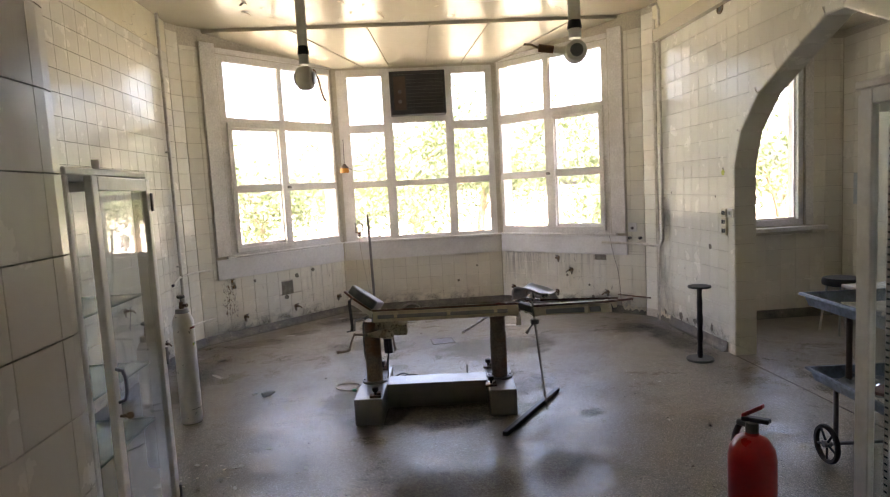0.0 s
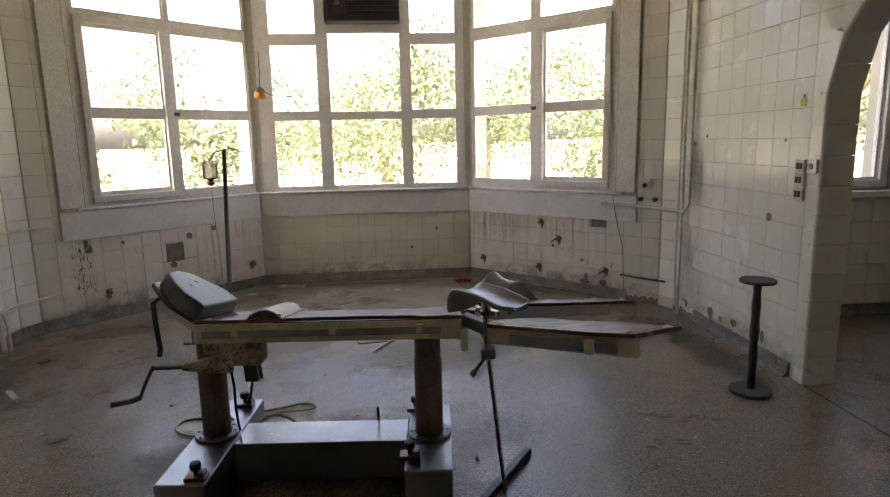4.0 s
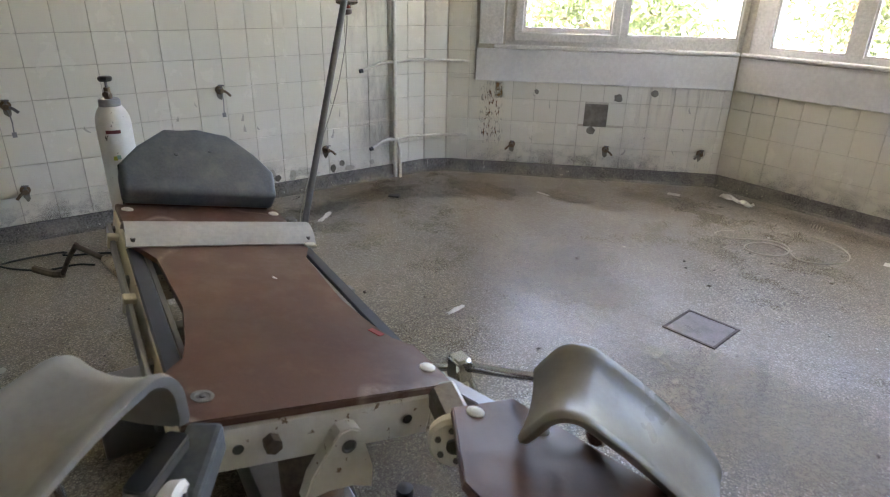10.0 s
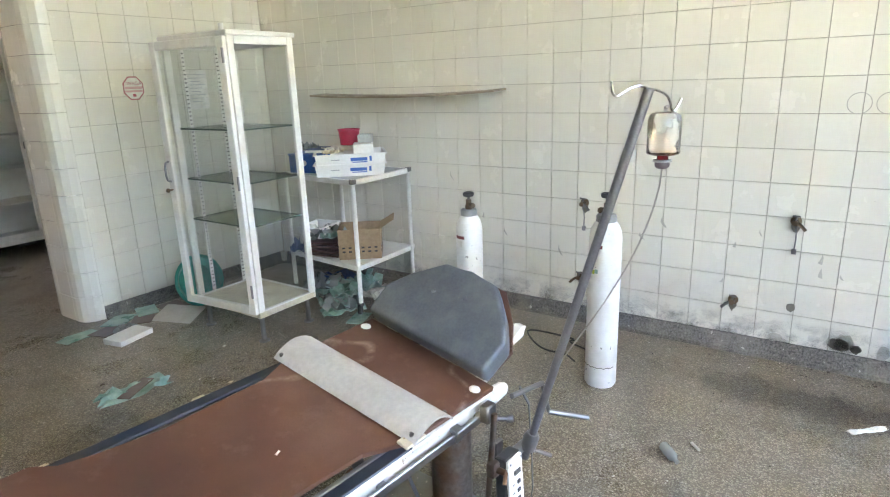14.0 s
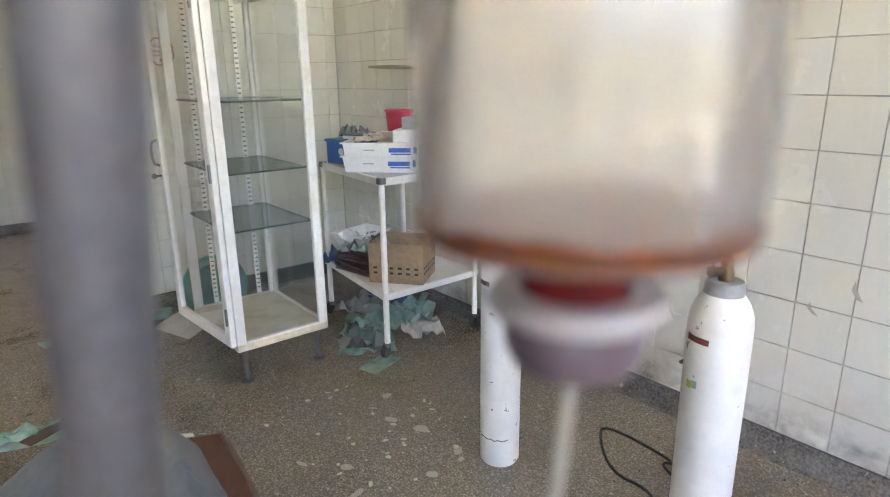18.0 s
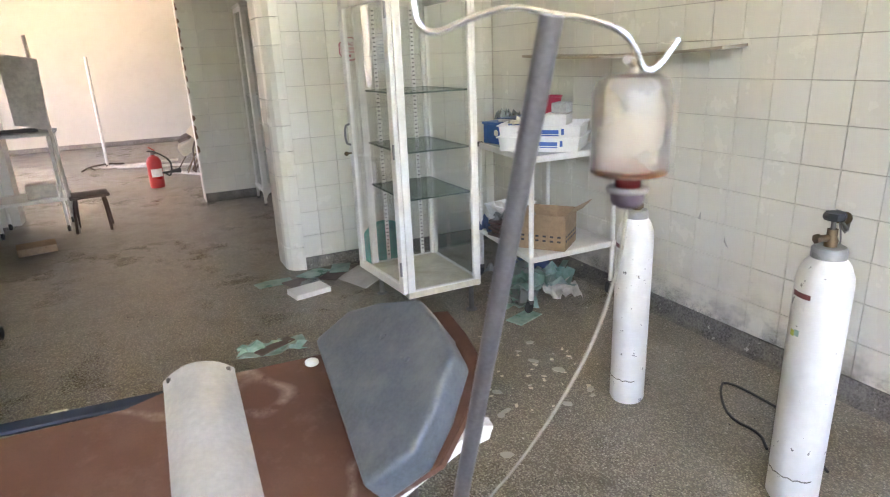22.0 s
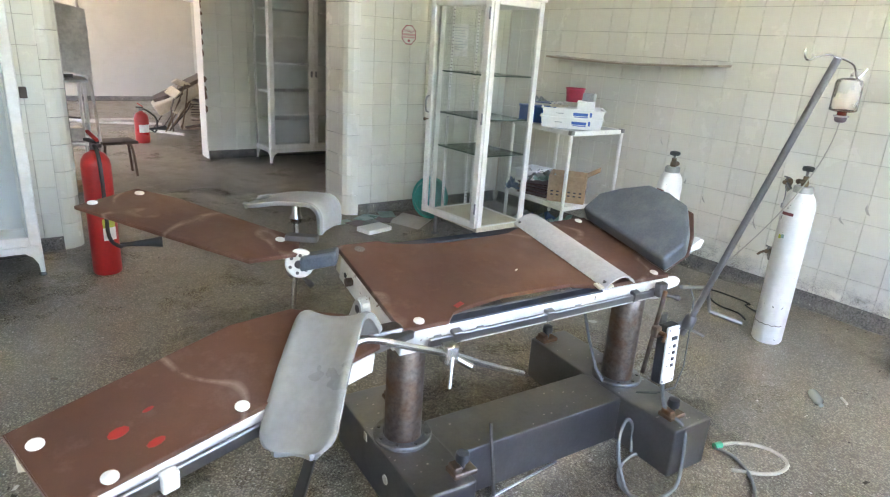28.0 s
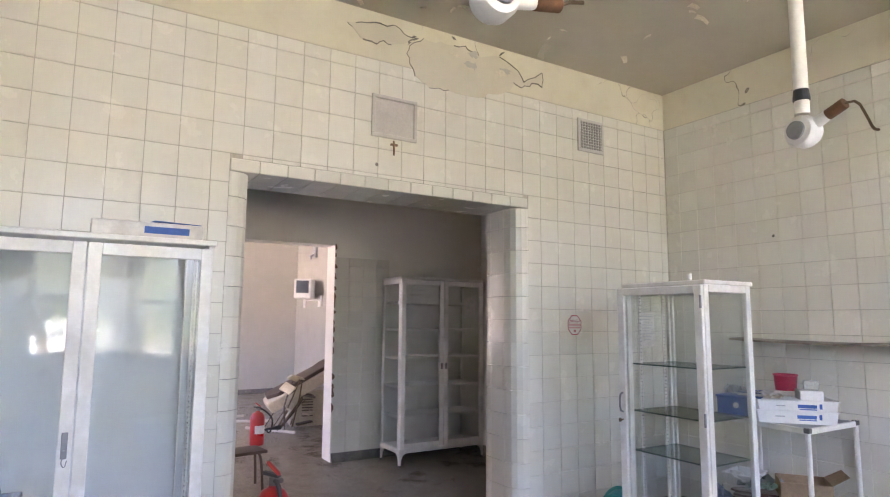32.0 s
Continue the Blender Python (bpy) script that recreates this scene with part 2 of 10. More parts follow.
WINDOW_PAINT = worn("old_white_window_paint", (0.72, 0.71, 0.68), 0.45, dirt=(0.50, 0.48, 0.43), amount=0.55, grain=60, patch=6, chips=(0.30, 0.27, 0.22), chip_at=0.72)
APRON_PAINT = worn("grey_apron_paint", (0.68, 0.68, 0.67), 0.5, dirt=(0.50, 0.48, 0.44), amount=0.5, grain=40, patch=3, var=0.08)
WHITE_ENAMEL = worn("white_enamel", (0.80, 0.79, 0.74), 0.32, dirt=(0.58, 0.54, 0.44), amount=0.5, grain=40, patch=7, var=0.06, chips=(0.25, 0.17, 0.10), chip_at=0.74)
CREAM_ENAMEL = worn("cream_enamel", (0.66, 0.61, 0.46), 0.35, dirt=(0.40, 0.33, 0.20), amount=0.6, grain=40, patch=9, var=0.1, chips=(0.22, 0.12, 0.06), chip_at=0.66)
STEEL = worn("brushed_steel", (0.26, 0.262, 0.265), 0.36, 1.0, dirt=(0.19, 0.185, 0.18), amount=0.5, grain=90, patch=5, var=0.06, relief=0.04)
CHROME = worn("chrome", (0.60, 0.605, 0.61), 0.2, 1.0, dirt=(0.36, 0.34, 0.31), amount=0.4, grain=50, patch=14, var=0.05)
DARK_STEEL = worn("dark_steel", (0.20, 0.19, 0.185), 0.4, 1.0, dirt=(0.10, 0.09, 0.08), amount=0.5, grain=90, patch=8)
RUSTY_STEEL = worn("rusty_column", (0.19, 0.155, 0.13), 0.4, 0.9, dirt=(0.20, 0.09, 0.035), amount=0.9, grain=70, patch=7, var=0.3)
BLACK = worn("black_plastic", (0.025, 0.025, 0.027), 0.45, dirt=(0.10, 0.10, 0.09), amount=0.4, var=0.2)
RUBBER = worn("black_rubber", (0.03, 0.03, 0.03), 0.75, dirt=(0.12, 0.11, 0.10), amount=0.5)
BROWN_TOP = laminate_material()
PAD_GREY = worn("grey_vinyl", (0.088, 0.104, 0.115), 0.40, dirt=(0.20, 0.20, 0.19), amount=0.75, grain=150, patch=11, var=0.2, chips=(0.20, 0.185, 0.165), chip_at=0.70)
RAIL_ENAMEL = worn("chipped_rail_enamel", (0.70, 0.69, 0.64), 0.34, dirt=(0.46, 0.42, 0.33), amount=0.6, grain=40, patch=9, var=0.08, chips=(0.20, 0.13, 0.08), chip_at=0.64)
ZINC = worn("dull_zinc", (0.24, 0.24, 0.235), 0.5, 0.8, dirt=(0.16, 0.14, 0.12), amount=0.7, grain=80, patch=20, var=0.3)
SHELL_GREY = worn("grey_moulded_plastic", (0.26, 0.26, 0.248), 0.30, dirt=(0.21, 0.20, 0.17), amount=0.5, grain=60, patch=5, var=0.1)
BOARD_GREY = worn("frosted_board", (0.55, 0.53, 0.49), 0.5, dirt=(0.38, 0.34, 0.28), amount=0.5, grain=80, patch=6, var=0.1)
RED = worn("extinguisher_red", (0.42, 0.022, 0.018), 0.3, dirt=(0.20, 0.02, 0.015), amount=0.5, var=0.12)
GALVANISED = worn("blue_grey_galvanised", (0.165, 0.205, 0.26), 0.5, 0.6, dirt=(0.10, 0.12, 0.15), amount=0.8, grain=30, patch=16, var=0.45)
BROKEN_BRICK = worn("broken_brick", (0.20, 0.12, 0.075), 0.9, dirt=(0.34, 0.27, 0.2), amount=0.7, patch=30, relief=0.6)
PANE = glass_material("window_glass", dust=0.10)
BACK_PANEL = worn("pale_back_panel", (0.66, 0.69, 0.69), 0.3, dirt=(0.52, 0.54, 0.53), amount=0.4, grain=30, patch=2.5, var=0.03, relief=0.02)
CAB_GLASS = glass_material("cabinet_glass", (0.975, 0.99, 0.982), 0.025)
SHELF_GLASS = glass_material("shelf_glass", (0.70, 0.79, 0.755), 0.16, 0.03, (0.42, 0.48, 0.45), 0.5)
GLASS_EDGE = worn("green_glass_edge", (0.055, 0.095, 0.08), 0.12, dirt=(0.10, 0.13, 0.115), amount=0.4, var=0.1, relief=0.0)


# ---- mesh helpers ----
def part(name, bm, material, parent=None, label="", smooth=False):
    me = bpy.data.meshes.new(name)
    bmesh.ops.recalc_face_normals(bm, faces=bm.faces)
    bm.to_mesh(me)
    bm.free()
    me.materials.append(material)
    if smooth:
        me.shade_smooth()
        me.set_sharp_from_angle(angle=radians(40))
    ob = new(name, me)
    if parent:
        ob.parent = parent
        if parent.name in placed:
            ob.matrix_parent_inverse = parent.matrix_basis.inverted()
    if label:
        ob["label"] = label
    return ob


placed = set()


def thing(name, label, category, m=None, group="", kind="", at=None):
    """A top-level thing. With m its parts are built about its own origin; with at they are built in place, and at is its foot."""
    ob = new(name)
    ob.empty_display_size = 0.1
    if m:
        ob.matrix_basis = m
    if at:
        ob.matrix_basis = Matrix.Translation(at)
        placed.add(ob.name)
    return tagged(ob, label, category, group, kind)


def box(bm, c, s, rot=None, bev=0.0, seg=1):
    """A box of centre c and size s, its edges rounded by bev."""
    m = Matrix.Translation(c) @ (rot.to_4x4() if rot else Matrix()) @ Matrix.Diagonal((*s, 1))
    g = bmesh.ops.create_cube(bm, size=1.0, matrix=m)
    if bev:
        edges = {e for v in g["verts"] for e in v.link_edges}
        bmesh.ops.bevel(bm, geom=list(edges), offset=bev, segments=seg, affect="EDGES", profile=0.5)
    return bm


def rod(bm, a, b, r, r2=None, n=12):
    """A round bar from a to b."""
    a, b = Vector(a), Vector(b)
    d = b - a
    m = Matrix.Translation((a + b) / 2) @ d.to_track_quat("Z", "Y").to_matrix().to_4x4()
    bmesh.ops.create_cone(bm, cap_ends=True, segments=n, radius1=r, radius2=r if r2 is None else r2, depth=d.length, matrix=m)
    return bm


def tube(bm, pts, r, n=8, smooth=0):
    """A hose or bent bar along pts; smooth rounds its corners."""
    pts = [Vector(p) for p in pts]
    for _ in range(smooth):
        out = [pts[0]]
        for p, q in zip(pts, pts[1:]):
            out += [p.lerp(q, 0.25), p.lerp(q, 0.75)]
        pts = out + [pts[-1]]
    rings, up = [], None
    for i, p in enumerate(pts):
        d = (pts[min(i + 1, len(pts) - 1)] - pts[max(i - 1, 0)]).normalized()
        if up is None:
            up = d.orthogonal().normalized()
        up = (up - d * up.dot(d)).normalized()
        side = d.cross(up)
        rings.append([bm.verts.new(p + r * (math.cos(a) * up + math.sin(a) * side)) for a in (2 * math.pi * k / n for k in range(n))])
    for ra, rb in zip(rings, rings[1:]):
        for k in range(n):
            bm.faces.new((ra[k], ra[(k + 1) % n], rb[(k + 1) % n], rb[k]))
    bm.faces.new(rings[0][::-1])
    bm.faces.new(rings[-1])
    return bm


def lathe(bm, profile, n=24, m=None):
    """A turned body: profile of (radius, height)."""
    rings = []
    for r, z in profile:
        rings.append([bm.verts.new((m or Matrix()) @ Vector((max(r, 1e-4) * math.cos(a), max(r, 1e-4) * math.sin(a), z))) for a in (2 * math.pi * k / n for k in range(n))])
    for ra, rb in zip(rings, rings[1:]):
        for k in range(n):
            bm.faces.new((ra[k], ra[(k + 1) % n], rb[(k + 1) % n], rb[k]))
    bm.faces.new(rings[0][::-1])
    bm.faces.new(rings[-1])
    return bm


def prism(bm, outline, z0, z1, m=None, bev=0.0):
    """A plate: the outline in the plane, from z0 to z1."""
    m = m or Matrix()
    lo = [bm.verts.new(m @ Vector((x, y, z0))) for x, y in outline]
    hi = [bm.verts.new(m @ Vector((x, y, z1))) for x, y in outline]
    bm.faces.new(lo[::-1])
    top = bm.faces.new(hi)
    n = len(lo)
    for k in range(n):
        bm.faces.new((lo[k], lo[(k + 1) % n], hi[(k + 1) % n], hi[k]))
    if bev:
        bmesh.ops.bevel(bm, geom=list(top.edges), offset=bev, segments=2, affect="EDGES")
    return bm


def rounded(w, h, r, n=4):
    """Outline of a rectangle with round corners, about the origin."""
    out = []
    for cx, cy, a0 in ((w / 2 - r, h / 2 - r, 0), (-w / 2 + r, h / 2 - r, 90), (-w / 2 + r, -h / 2 + r, 180), (w / 2 - r, -h / 2 + r, 270)):
        out += [(cx + r * math.cos(radians(a0 + 90 * k / n)), cy + r * math.sin(radians(a0 + 90 * k / n))) for k in range(n + 1)]
    return out


def shell(bm, rows, thick):
    """A bent sheet through rows of points, given a thickness."""
    grid = [[bm.verts.new(p) for p in row] for row in rows]
    faces = [bm.faces.new((a[k], a[k + 1], b[k + 1], b[k])) for a, b in zip(grid, grid[1:]) for k in range(len(a) - 1)]
    bmesh.ops.recalc_face_normals(bm, faces=faces)
    bmesh.ops.solidify(bm, geom=faces, thickness=thick)
    return bm


def B():
    return bmesh.new()


def basis(o, u, w):
    """A frame of reference at o with x along u and z along w."""
    u, w = Vector(u).normalized(), Vector(w).normalized()
    return Matrix.Translation(o) @ Matrix((u, w.cross(u), w)).transposed().to_4x4()


# ---- the plan ----
XL, XR, YB, YH, ZC = -2.21, 2.705, 1.335, 0.935, 3.285
BAY_L, BAY_R, YW = -0.775, 1.285, 7.845
Y1, CH = 6.318, 0.157
TS = 0.157
OPEN_L, OPEN_R, OPEN_H = -0.645, 1.115, 2.18
YF = -1.33


# ---- structure ----
def wall_frame(p0, p1):
    """x along the wall, y into the room, z up."""
    u = Vector((p1[0] - p0[0], p1[1] - p0[1], 0)).normalized()
    m = Matrix((u, Vector((-u.y, u.x, 0)), Vector((0, 0, 1)))).transposed().to_4x4()
    return Matrix.Translation((p0[0], p0[1], 0)) @ m


def slab(bm, m, u0, u1, v0, v1, y0, y1, holes=()):
    """An upright slab with rectangular openings through it."""
    us = sorted({u0, u1, *(min(max(h[k], u0), u1) for h in holes for k in (0, 1))})
    vs = sorted({v0, v1, *(min(max(h[k], v0), v1) for h in holes for k in (2, 3))})
    seen = {}

    def vert(u, y, v):
        key = (round(u, 5), y, round(v, 5))
        if key not in seen:
            seen[key] = bm.verts.new(m @ Vector((u, y, v)))
        return seen[key]

    def solid(i, j):
        if not (0 <= i < len(us) - 1 and 0 <= j < len(vs) - 1):
            return False
        u, v = (us[i] + us[i + 1]) / 2, (vs[j] + vs[j + 1]) / 2
        return not any(h[0] < u < h[1] and h[2] < v < h[3] for h in holes)

    for i in range(len(us) - 1):
        for j in range(len(vs) - 1):
            if not solid(i, j):
                continue
            a, b, c, d = us[i], us[i + 1], vs[j], vs[j + 1]
            for y in (y0, y1):
                bm.faces.new([vert(a, y, c), vert(b, y, c), vert(b, y, d), vert(a, y, d)])
            for di, dj, q in ((-1, 0, ((a, c), (a, d))), (1, 0, ((b, c), (b, d))), (0, -1, ((a, c), (b, c))), (0, 1, ((a, d), (b, d)))):
                if not solid(i + di, j + dj):
                    (ua, va), (ub, vb) = q
                    bm.faces.new([vert(ua, y0, va), vert(ub, y0, vb), vert(ub, y1, vb), vert(ua, y1, va)])
    return bm


def tile_verts(w, h, d=0.006, e=0.0009):
    a, b = w / 2, h / 2
    return [(-a, 0, -b), (a, 0, -b), (a, 0, b), (-a, 0, b), (-a + e, d, -b + e), (a - e, d, -b + e), (a - e, d, b - e), (-a + e, d, b - e)]


TILE_GAP = 0.0016
TILE_FACES = [(4, 5, 6, 7), (0, 1, 5, 4), (1, 2, 6, 5), (2, 3, 7, 6), (3, 0, 4, 7)]
tile_mesh = bpy.data.meshes.new("tile")
tile_mesh.from_pydata(tile_verts(TS - TILE_GAP, TS - TILE_GAP), [], TILE_FACES)
tile_mesh.materials.append(TILE)
tile_jobs = []


def tiling(parent, m, u0, u1, v0, v1, au, holes=(), outside=None, near=None, av=0.075):
    """Remembers a field of wall tiles; they are laid at the end of the file."""
    tile_jobs.append((parent, m, u0, u1, v0, v1, au, av, tuple(holes), outside, near))


def lay_tiles():
    rnd = random.Random(5)
    cut_meshes = {}
    for parent, m, u0, u1, v0, v1, au, av, holes, outside, near in tile_jobs:
        verts, faces, count = [], [], 0
        for i in range(math.floor((u0 - au) / TS), math.ceil((u1 - au) / TS)):
            for j in range(math.floor((v0 - av) / TS), math.ceil((v1 - av) / TS)):
                a, b = max(u0, au + i * TS), min(u1, au + (i + 1) * TS)
                c, d = max(v0, av + j * TS), min(v1, av + (j + 1) * TS)
                for h in holes:
                    if a < h[1] and b > h[0] and c < h[3] and d > h[2]:
                        cut = max(((h[0] - a) * (d - c), 0), ((b - h[1]) * (d - c), 1), ((h[2] - c) * (b - a), 2), ((d - h[3]) * (b - a), 3))
                        if cut[0] <= 0:
                            a = b
                        elif cut[1] == 0:
                            b = h[0]
                        elif cut[1] == 1:
                            a = h[1]
                        elif cut[1] == 2:
                            d = h[2]
                        else:
                            c = h[3]
                if b - a < 0.02 or d - c < 0.02:
                    continue
                cu, cv = (a + b) / 2, (c + d) / 2
                if outside:
                    n_in = sum(outside(p, q) for p in (a, b) for q in (c, d))
                    if n_in == 4:
                        continue
                    if n_in:
                        # a tile cut to the curve: small cells side by side, their ragged edge under the trim
                        w_, h_ = (b - a - TILE_GAP) / 6, (d - c - TILE_GAP) / 6
                        for i_ in range(6):
                            for j_ in range(6):
                                pu, pv = a + TILE_GAP / 2 + (i_ + 0.5) * w_, c + TILE_GAP / 2 + (j_ + 0.5) * h_
                                if not outside(pu, pv):
                                    k = len(verts)
                                    verts += [m @ Vector((pu + q[0], 0.0005 + q[1], pv + q[2])) for q in tile_verts(w_, h_, e=0.0)]
                                    faces += [tuple(k + q for q in f) for f in TILE_FACES]
                        continue
                tilt = pose(0, 0, 0, rnd.uniform(-0.14, 0.14), 0, rnd.uniform(-0.14, 0.14))
                at = m @ Matrix.Translation((cu, 0.0005, cv)) @ tilt
                if b - a > TS - 0.002 and d - c > TS - 0.002 and count < 290 and near and near(cu, cv):
                    ob = new("tile", tile_mesh)
                    ob.parent = parent
                    ob.matrix_basis = at
                    count += 1
                elif count < 290 and near and near(cu, cv):
                    key = (round(b - a, 4), round(d - c, 4))
                    if key not in cut_meshes:
                        cut_meshes[key] = bpy.data.meshes.new("tile")
                        cut_meshes[key].from_pydata(tile_verts(b - a - TILE_GAP, d - c - TILE_GAP), [], TILE_FACES)
                        cut_meshes[key].materials.append(TILE)
                    ob = new("tile", cut_meshes[key])
                    ob.parent = parent
                    ob.matrix_basis = at
                    count += 1
                else:
                    k = len(verts)
                    verts += [at @ Vector(p) for p in tile_verts(b - a - TILE_GAP, d - c - TILE_GAP)]
                    faces += [tuple(k + q for q in f) for f in TILE_FACES]
        if verts:
            me = bpy.data.meshes.new("tile_field")
            me.from_pydata(verts, [], faces)
            me.materials.append(TILE)
            ob = new("tile_field", me)
            ob.parent = parent
            tagged(ob, kind="stuff")


def wall(name, p0, p1, z1, holes=(), mat=GROUT, thick=0.25, label="", ends=(0, 0)):
    m = wall_frame(p0, p1)
    n = math.dist(p0, p1)
    ob = part(name, slab(B(), m, -ends[0], n + ends[1], 0, z1, -thick, 0, holes), mat)
    tagged(ob, label or "wall of cream glazed tiles", "wall", kind="structure")
    return ob, m, n


def skirting(m, u0, u1):
    bm = B()
    for y, h in ((0.018, 0.085),):
        outline = [(0.0005, 0.0), (0.05, 0.0), (0.028, 0.012), (y, 0.04), (0.012, h), (0.0005, h)]
        lo, hi = [bm.verts.new(m @ Vector((u0, a, b))) for a, b in outline], [bm.verts.new(m @ Vector((u1, a, b))) for a, b in outline]
        bm.faces.new(lo), bm.faces.new(hi[::-1])
        for k in range(len(lo)):
            bm.faces.new((lo[k], lo[(k + 1) % 6], hi[(k + 1) % 6], hi[k]))
    tagged(part("baseboard", bm, SKIRT), "worn grey speckled terrazzo skirting along the wall", "baseboard", kind="structure")


# floor, one sheet through all the rooms
bm = B()
box(bm, (1.4, 0.75, -0.075), (8.4, 16.5, 0.15))
tagged(part("floor", bm, TERRAZZO), "worn gritty terrazzo floor with stains and damp shine", "floor", kind="structure")

# back wall with the wide opening
OPW = 0.10
wall_b, MB, NB = wall("wall_back", (XL, YB), (XR, YB), ZC, [(OPEN_L - OPW - XL, OPEN_R + OPW - XL, -1, OPEN_H + 0.06)], thick=YB - YH)
hb = [(OPEN_L - 0.115 - XL, OPEN_R + 0.115 - XL, -1, OPEN_H + 0.07)]
tiling(wall_b, MB, 0.012, NB - 0.012, 0.085, 2.98, 0.08, hb, near=lambda u, v: u < 1.6 and v < 2.4)
skirting(MB, 0.05, OPEN_L - 0.115 - XL)
skirting(MB, OPEN_R + 0.115 - XL, NB - 0.05)
bm = B()
slab(bm, MB, 0, NB, 2.985, ZC, 0.0005, 0.005)
tagged(part("trim", bm, PLASTER), "strip of cracked yellowed plaster above the tiles", "plaster", kind="structure")

# right wall with the arch
ARCH = [(4.79, 0.0), (4.79, 1.55), (4.70, 1.83), (4.46, 2.09), (4.10, 2.28), (3.74, 2.46), (3.58, 2.46), (3.22, 2.28), (2.86, 2.09), (2.62, 1.83), (2.53, 1.55), (2.53, 0.0)]
MR = wall_frame((XR, YB), (XR, Y1))
NR = Y1 - YB
bm = B()
outline = [(0, 0)] + [(y - YB, z) for y, z in ARCH[::-1]] + [(NR, 0), (NR, ZC), (0, ZC)]
fr = [bm.verts.new(MR @ Vector((u, 0, v))) for u, v in outline]
bk = [bm.verts.new(MR @ Vector((u, -0.16, v))) for u, v in outline]
bm.faces.new(fr), bm.faces.new(bk[::-1])
for k in range(len(fr)):
    bm.faces.new((fr[k], fr[(k + 1) % len(fr)], bk[(k + 1) % len(fr)], bk[k]))
bm.normal_update()
bmesh.ops.triangulate(bm, faces=[f for f in bm.faces if len(f.verts) > 4])
wall_r = tagged(part("wall_right", bm, GROUT), "cream tiled wall with a pointed arch", "wall", kind="structure")


def in_arch(u, v, grow=0.05):
    y = u + YB
    inside = False
    c = (3.66, 1.2)
    pts = [(c[0] + (p - c[0]) * (1 + grow / 1.13), q if q < 0.1 else c[1] + (q - c[1]) * (1 + grow / 1.2)) for p, q in ARCH]
    for (ya, za), (yb, zb) in zip(pts, pts[1:] + pts[:1]):
        if (za > v) != (zb > v) and y < ya + (v - za) / (zb - za) * (yb - ya):
            inside = not inside
    return inside


tiling(wall_r, MR, 0.012, NR - 0.012, 0.085, 2.98, 0.10, outside=in_arch, near=lambda u, v: u > 3.3 and v < 2.4)
skirting(MR, 0.05, 2.53 - YB - 0.12)
skirting(MR, 4.79 - YB + 0.12, NR - 0.32)
bm = B()
slab(bm, MR, 0, NR, 2.985, ZC, 0.0005, 0.005)
tagged(part("trim", bm, PLASTER), "strip of yellowed plaster above the tiles", "plaster", kind="structure")
# edge tiles round the arch: a face piece and a soffit piece each
arch_trim = thing("arch_trim", "rounded cream edge tiles round the pointed arch", "trim", kind="structure")
long = [Vector((y, z)) for y, z in ARCH]
pieces = []
for p, q in zip(long, long[1:]):
    n = max(1, round((q - p).length / TS))
    pieces += [(p.lerp(q, k / n), p.lerp(q, (k + 1) / n)) for k in range(n)]
ctr = Vector((3.66, 1.0))
for p, q in pieces:
    d = (q - p).normalized()
    out = Vector((d.y, -d.x))
    if out.dot((p + q) / 2 - ctr) < 0:
        out = -out
    a, b = p + d * 0.0015, q - d * 0.0015
    bm = B()
    section = [(0.085, 0.0), (0.085, 0.007), (0.006, 0.009), (-0.004, 0.004), (-0.008, -0.005), (-0.008, -0.172), (0.0, -0.172), (0.002, 0.0)]
    ra = [bm.verts.new((XR - s[1], (a + out * s[0]).x, (a + out * s[0]).y)) for s in section]
    rb = [bm.verts.new((XR - s[1], (b + out * s[0]).x, (b + out * s[0]).y)) for s in section]
    bm.faces.new(ra), bm.faces.new(rb[::-1])
    for k in range(8):
        bm.faces.new((ra[k], ra[(k + 1) % 8], rb[(k + 1) % 8], rb[k]))
    part("tile", bm, TILE, arch_trim)

# left wall
wall_l, ML, NL = wall("wall_left", (XL, Y1), (XL, YB), ZC)
tiling(wall_l, ML, 0.006, NL - 0.012, 0.085, 2.98, Y1 - 3.982, near=lambda u, v: 1.6 < u < 4.6 and v < 1.25)
skirting(ML, 0, NL - 0.05)
bm = B()
slab(bm, ML, 0, NL, 2.985, ZC, 0.0005, 0.005)
tagged(part("trim", bm, PLASTER), "strip of yellowed plaster above the tiles", "plaster", kind="structure")

# the bay: two narrow facets, two slanted walls, the middle wall
QL, QR = (XL + 0.065, Y1 + CH), (XR - 0.065, Y1 + CH)
for nm, a, b in (("wall_facet_left", QL, (XL, Y1)), ("wall_facet_right", (XR, Y1), QR)):
    w, m, n = wall(nm, a, b, ZC, ends=(0.05, 0.05))
    tiling(w, m, 0.002, n - 0.002, 0.085, ZC - 0.06, 0.0075, near=lambda u, v: True)
    if nm == "wall_facet_left":
        skirting(m, 0, n)
NS = math.dist(QL, (BAY_L, YW))
WIN_HOLE = (0.03, 1.54, 0.90, 3.06)
wall_sl, MSL, _ = wall("wall_bay_left", (BAY_L, YW), QL, ZC, [WIN_HOLE], ends=(0.1, 0))
tiling(wall_sl, MSL, 0.004, NS - 0.004, 0.085, 0.675, NS - 13 * TS, near=lambda u, v: True, holes=[(0.80, 0.957, 0.375, 0.532)])
tiling(wall_sl, MSL, 1.74, NS - 0.004, 0.675, 3.1, NS - 13 * TS, near=lambda u, v: True)
skirting(MSL, 0, NS)
rh = (NS - WIN_HOLE[1], NS - WIN_HOLE[0], 0.90, 3.06)
wall_sr, MSR, _ = wall("wall_bay_right", QR, (BAY_R, YW), ZC, [rh], ends=(0, 0.1))
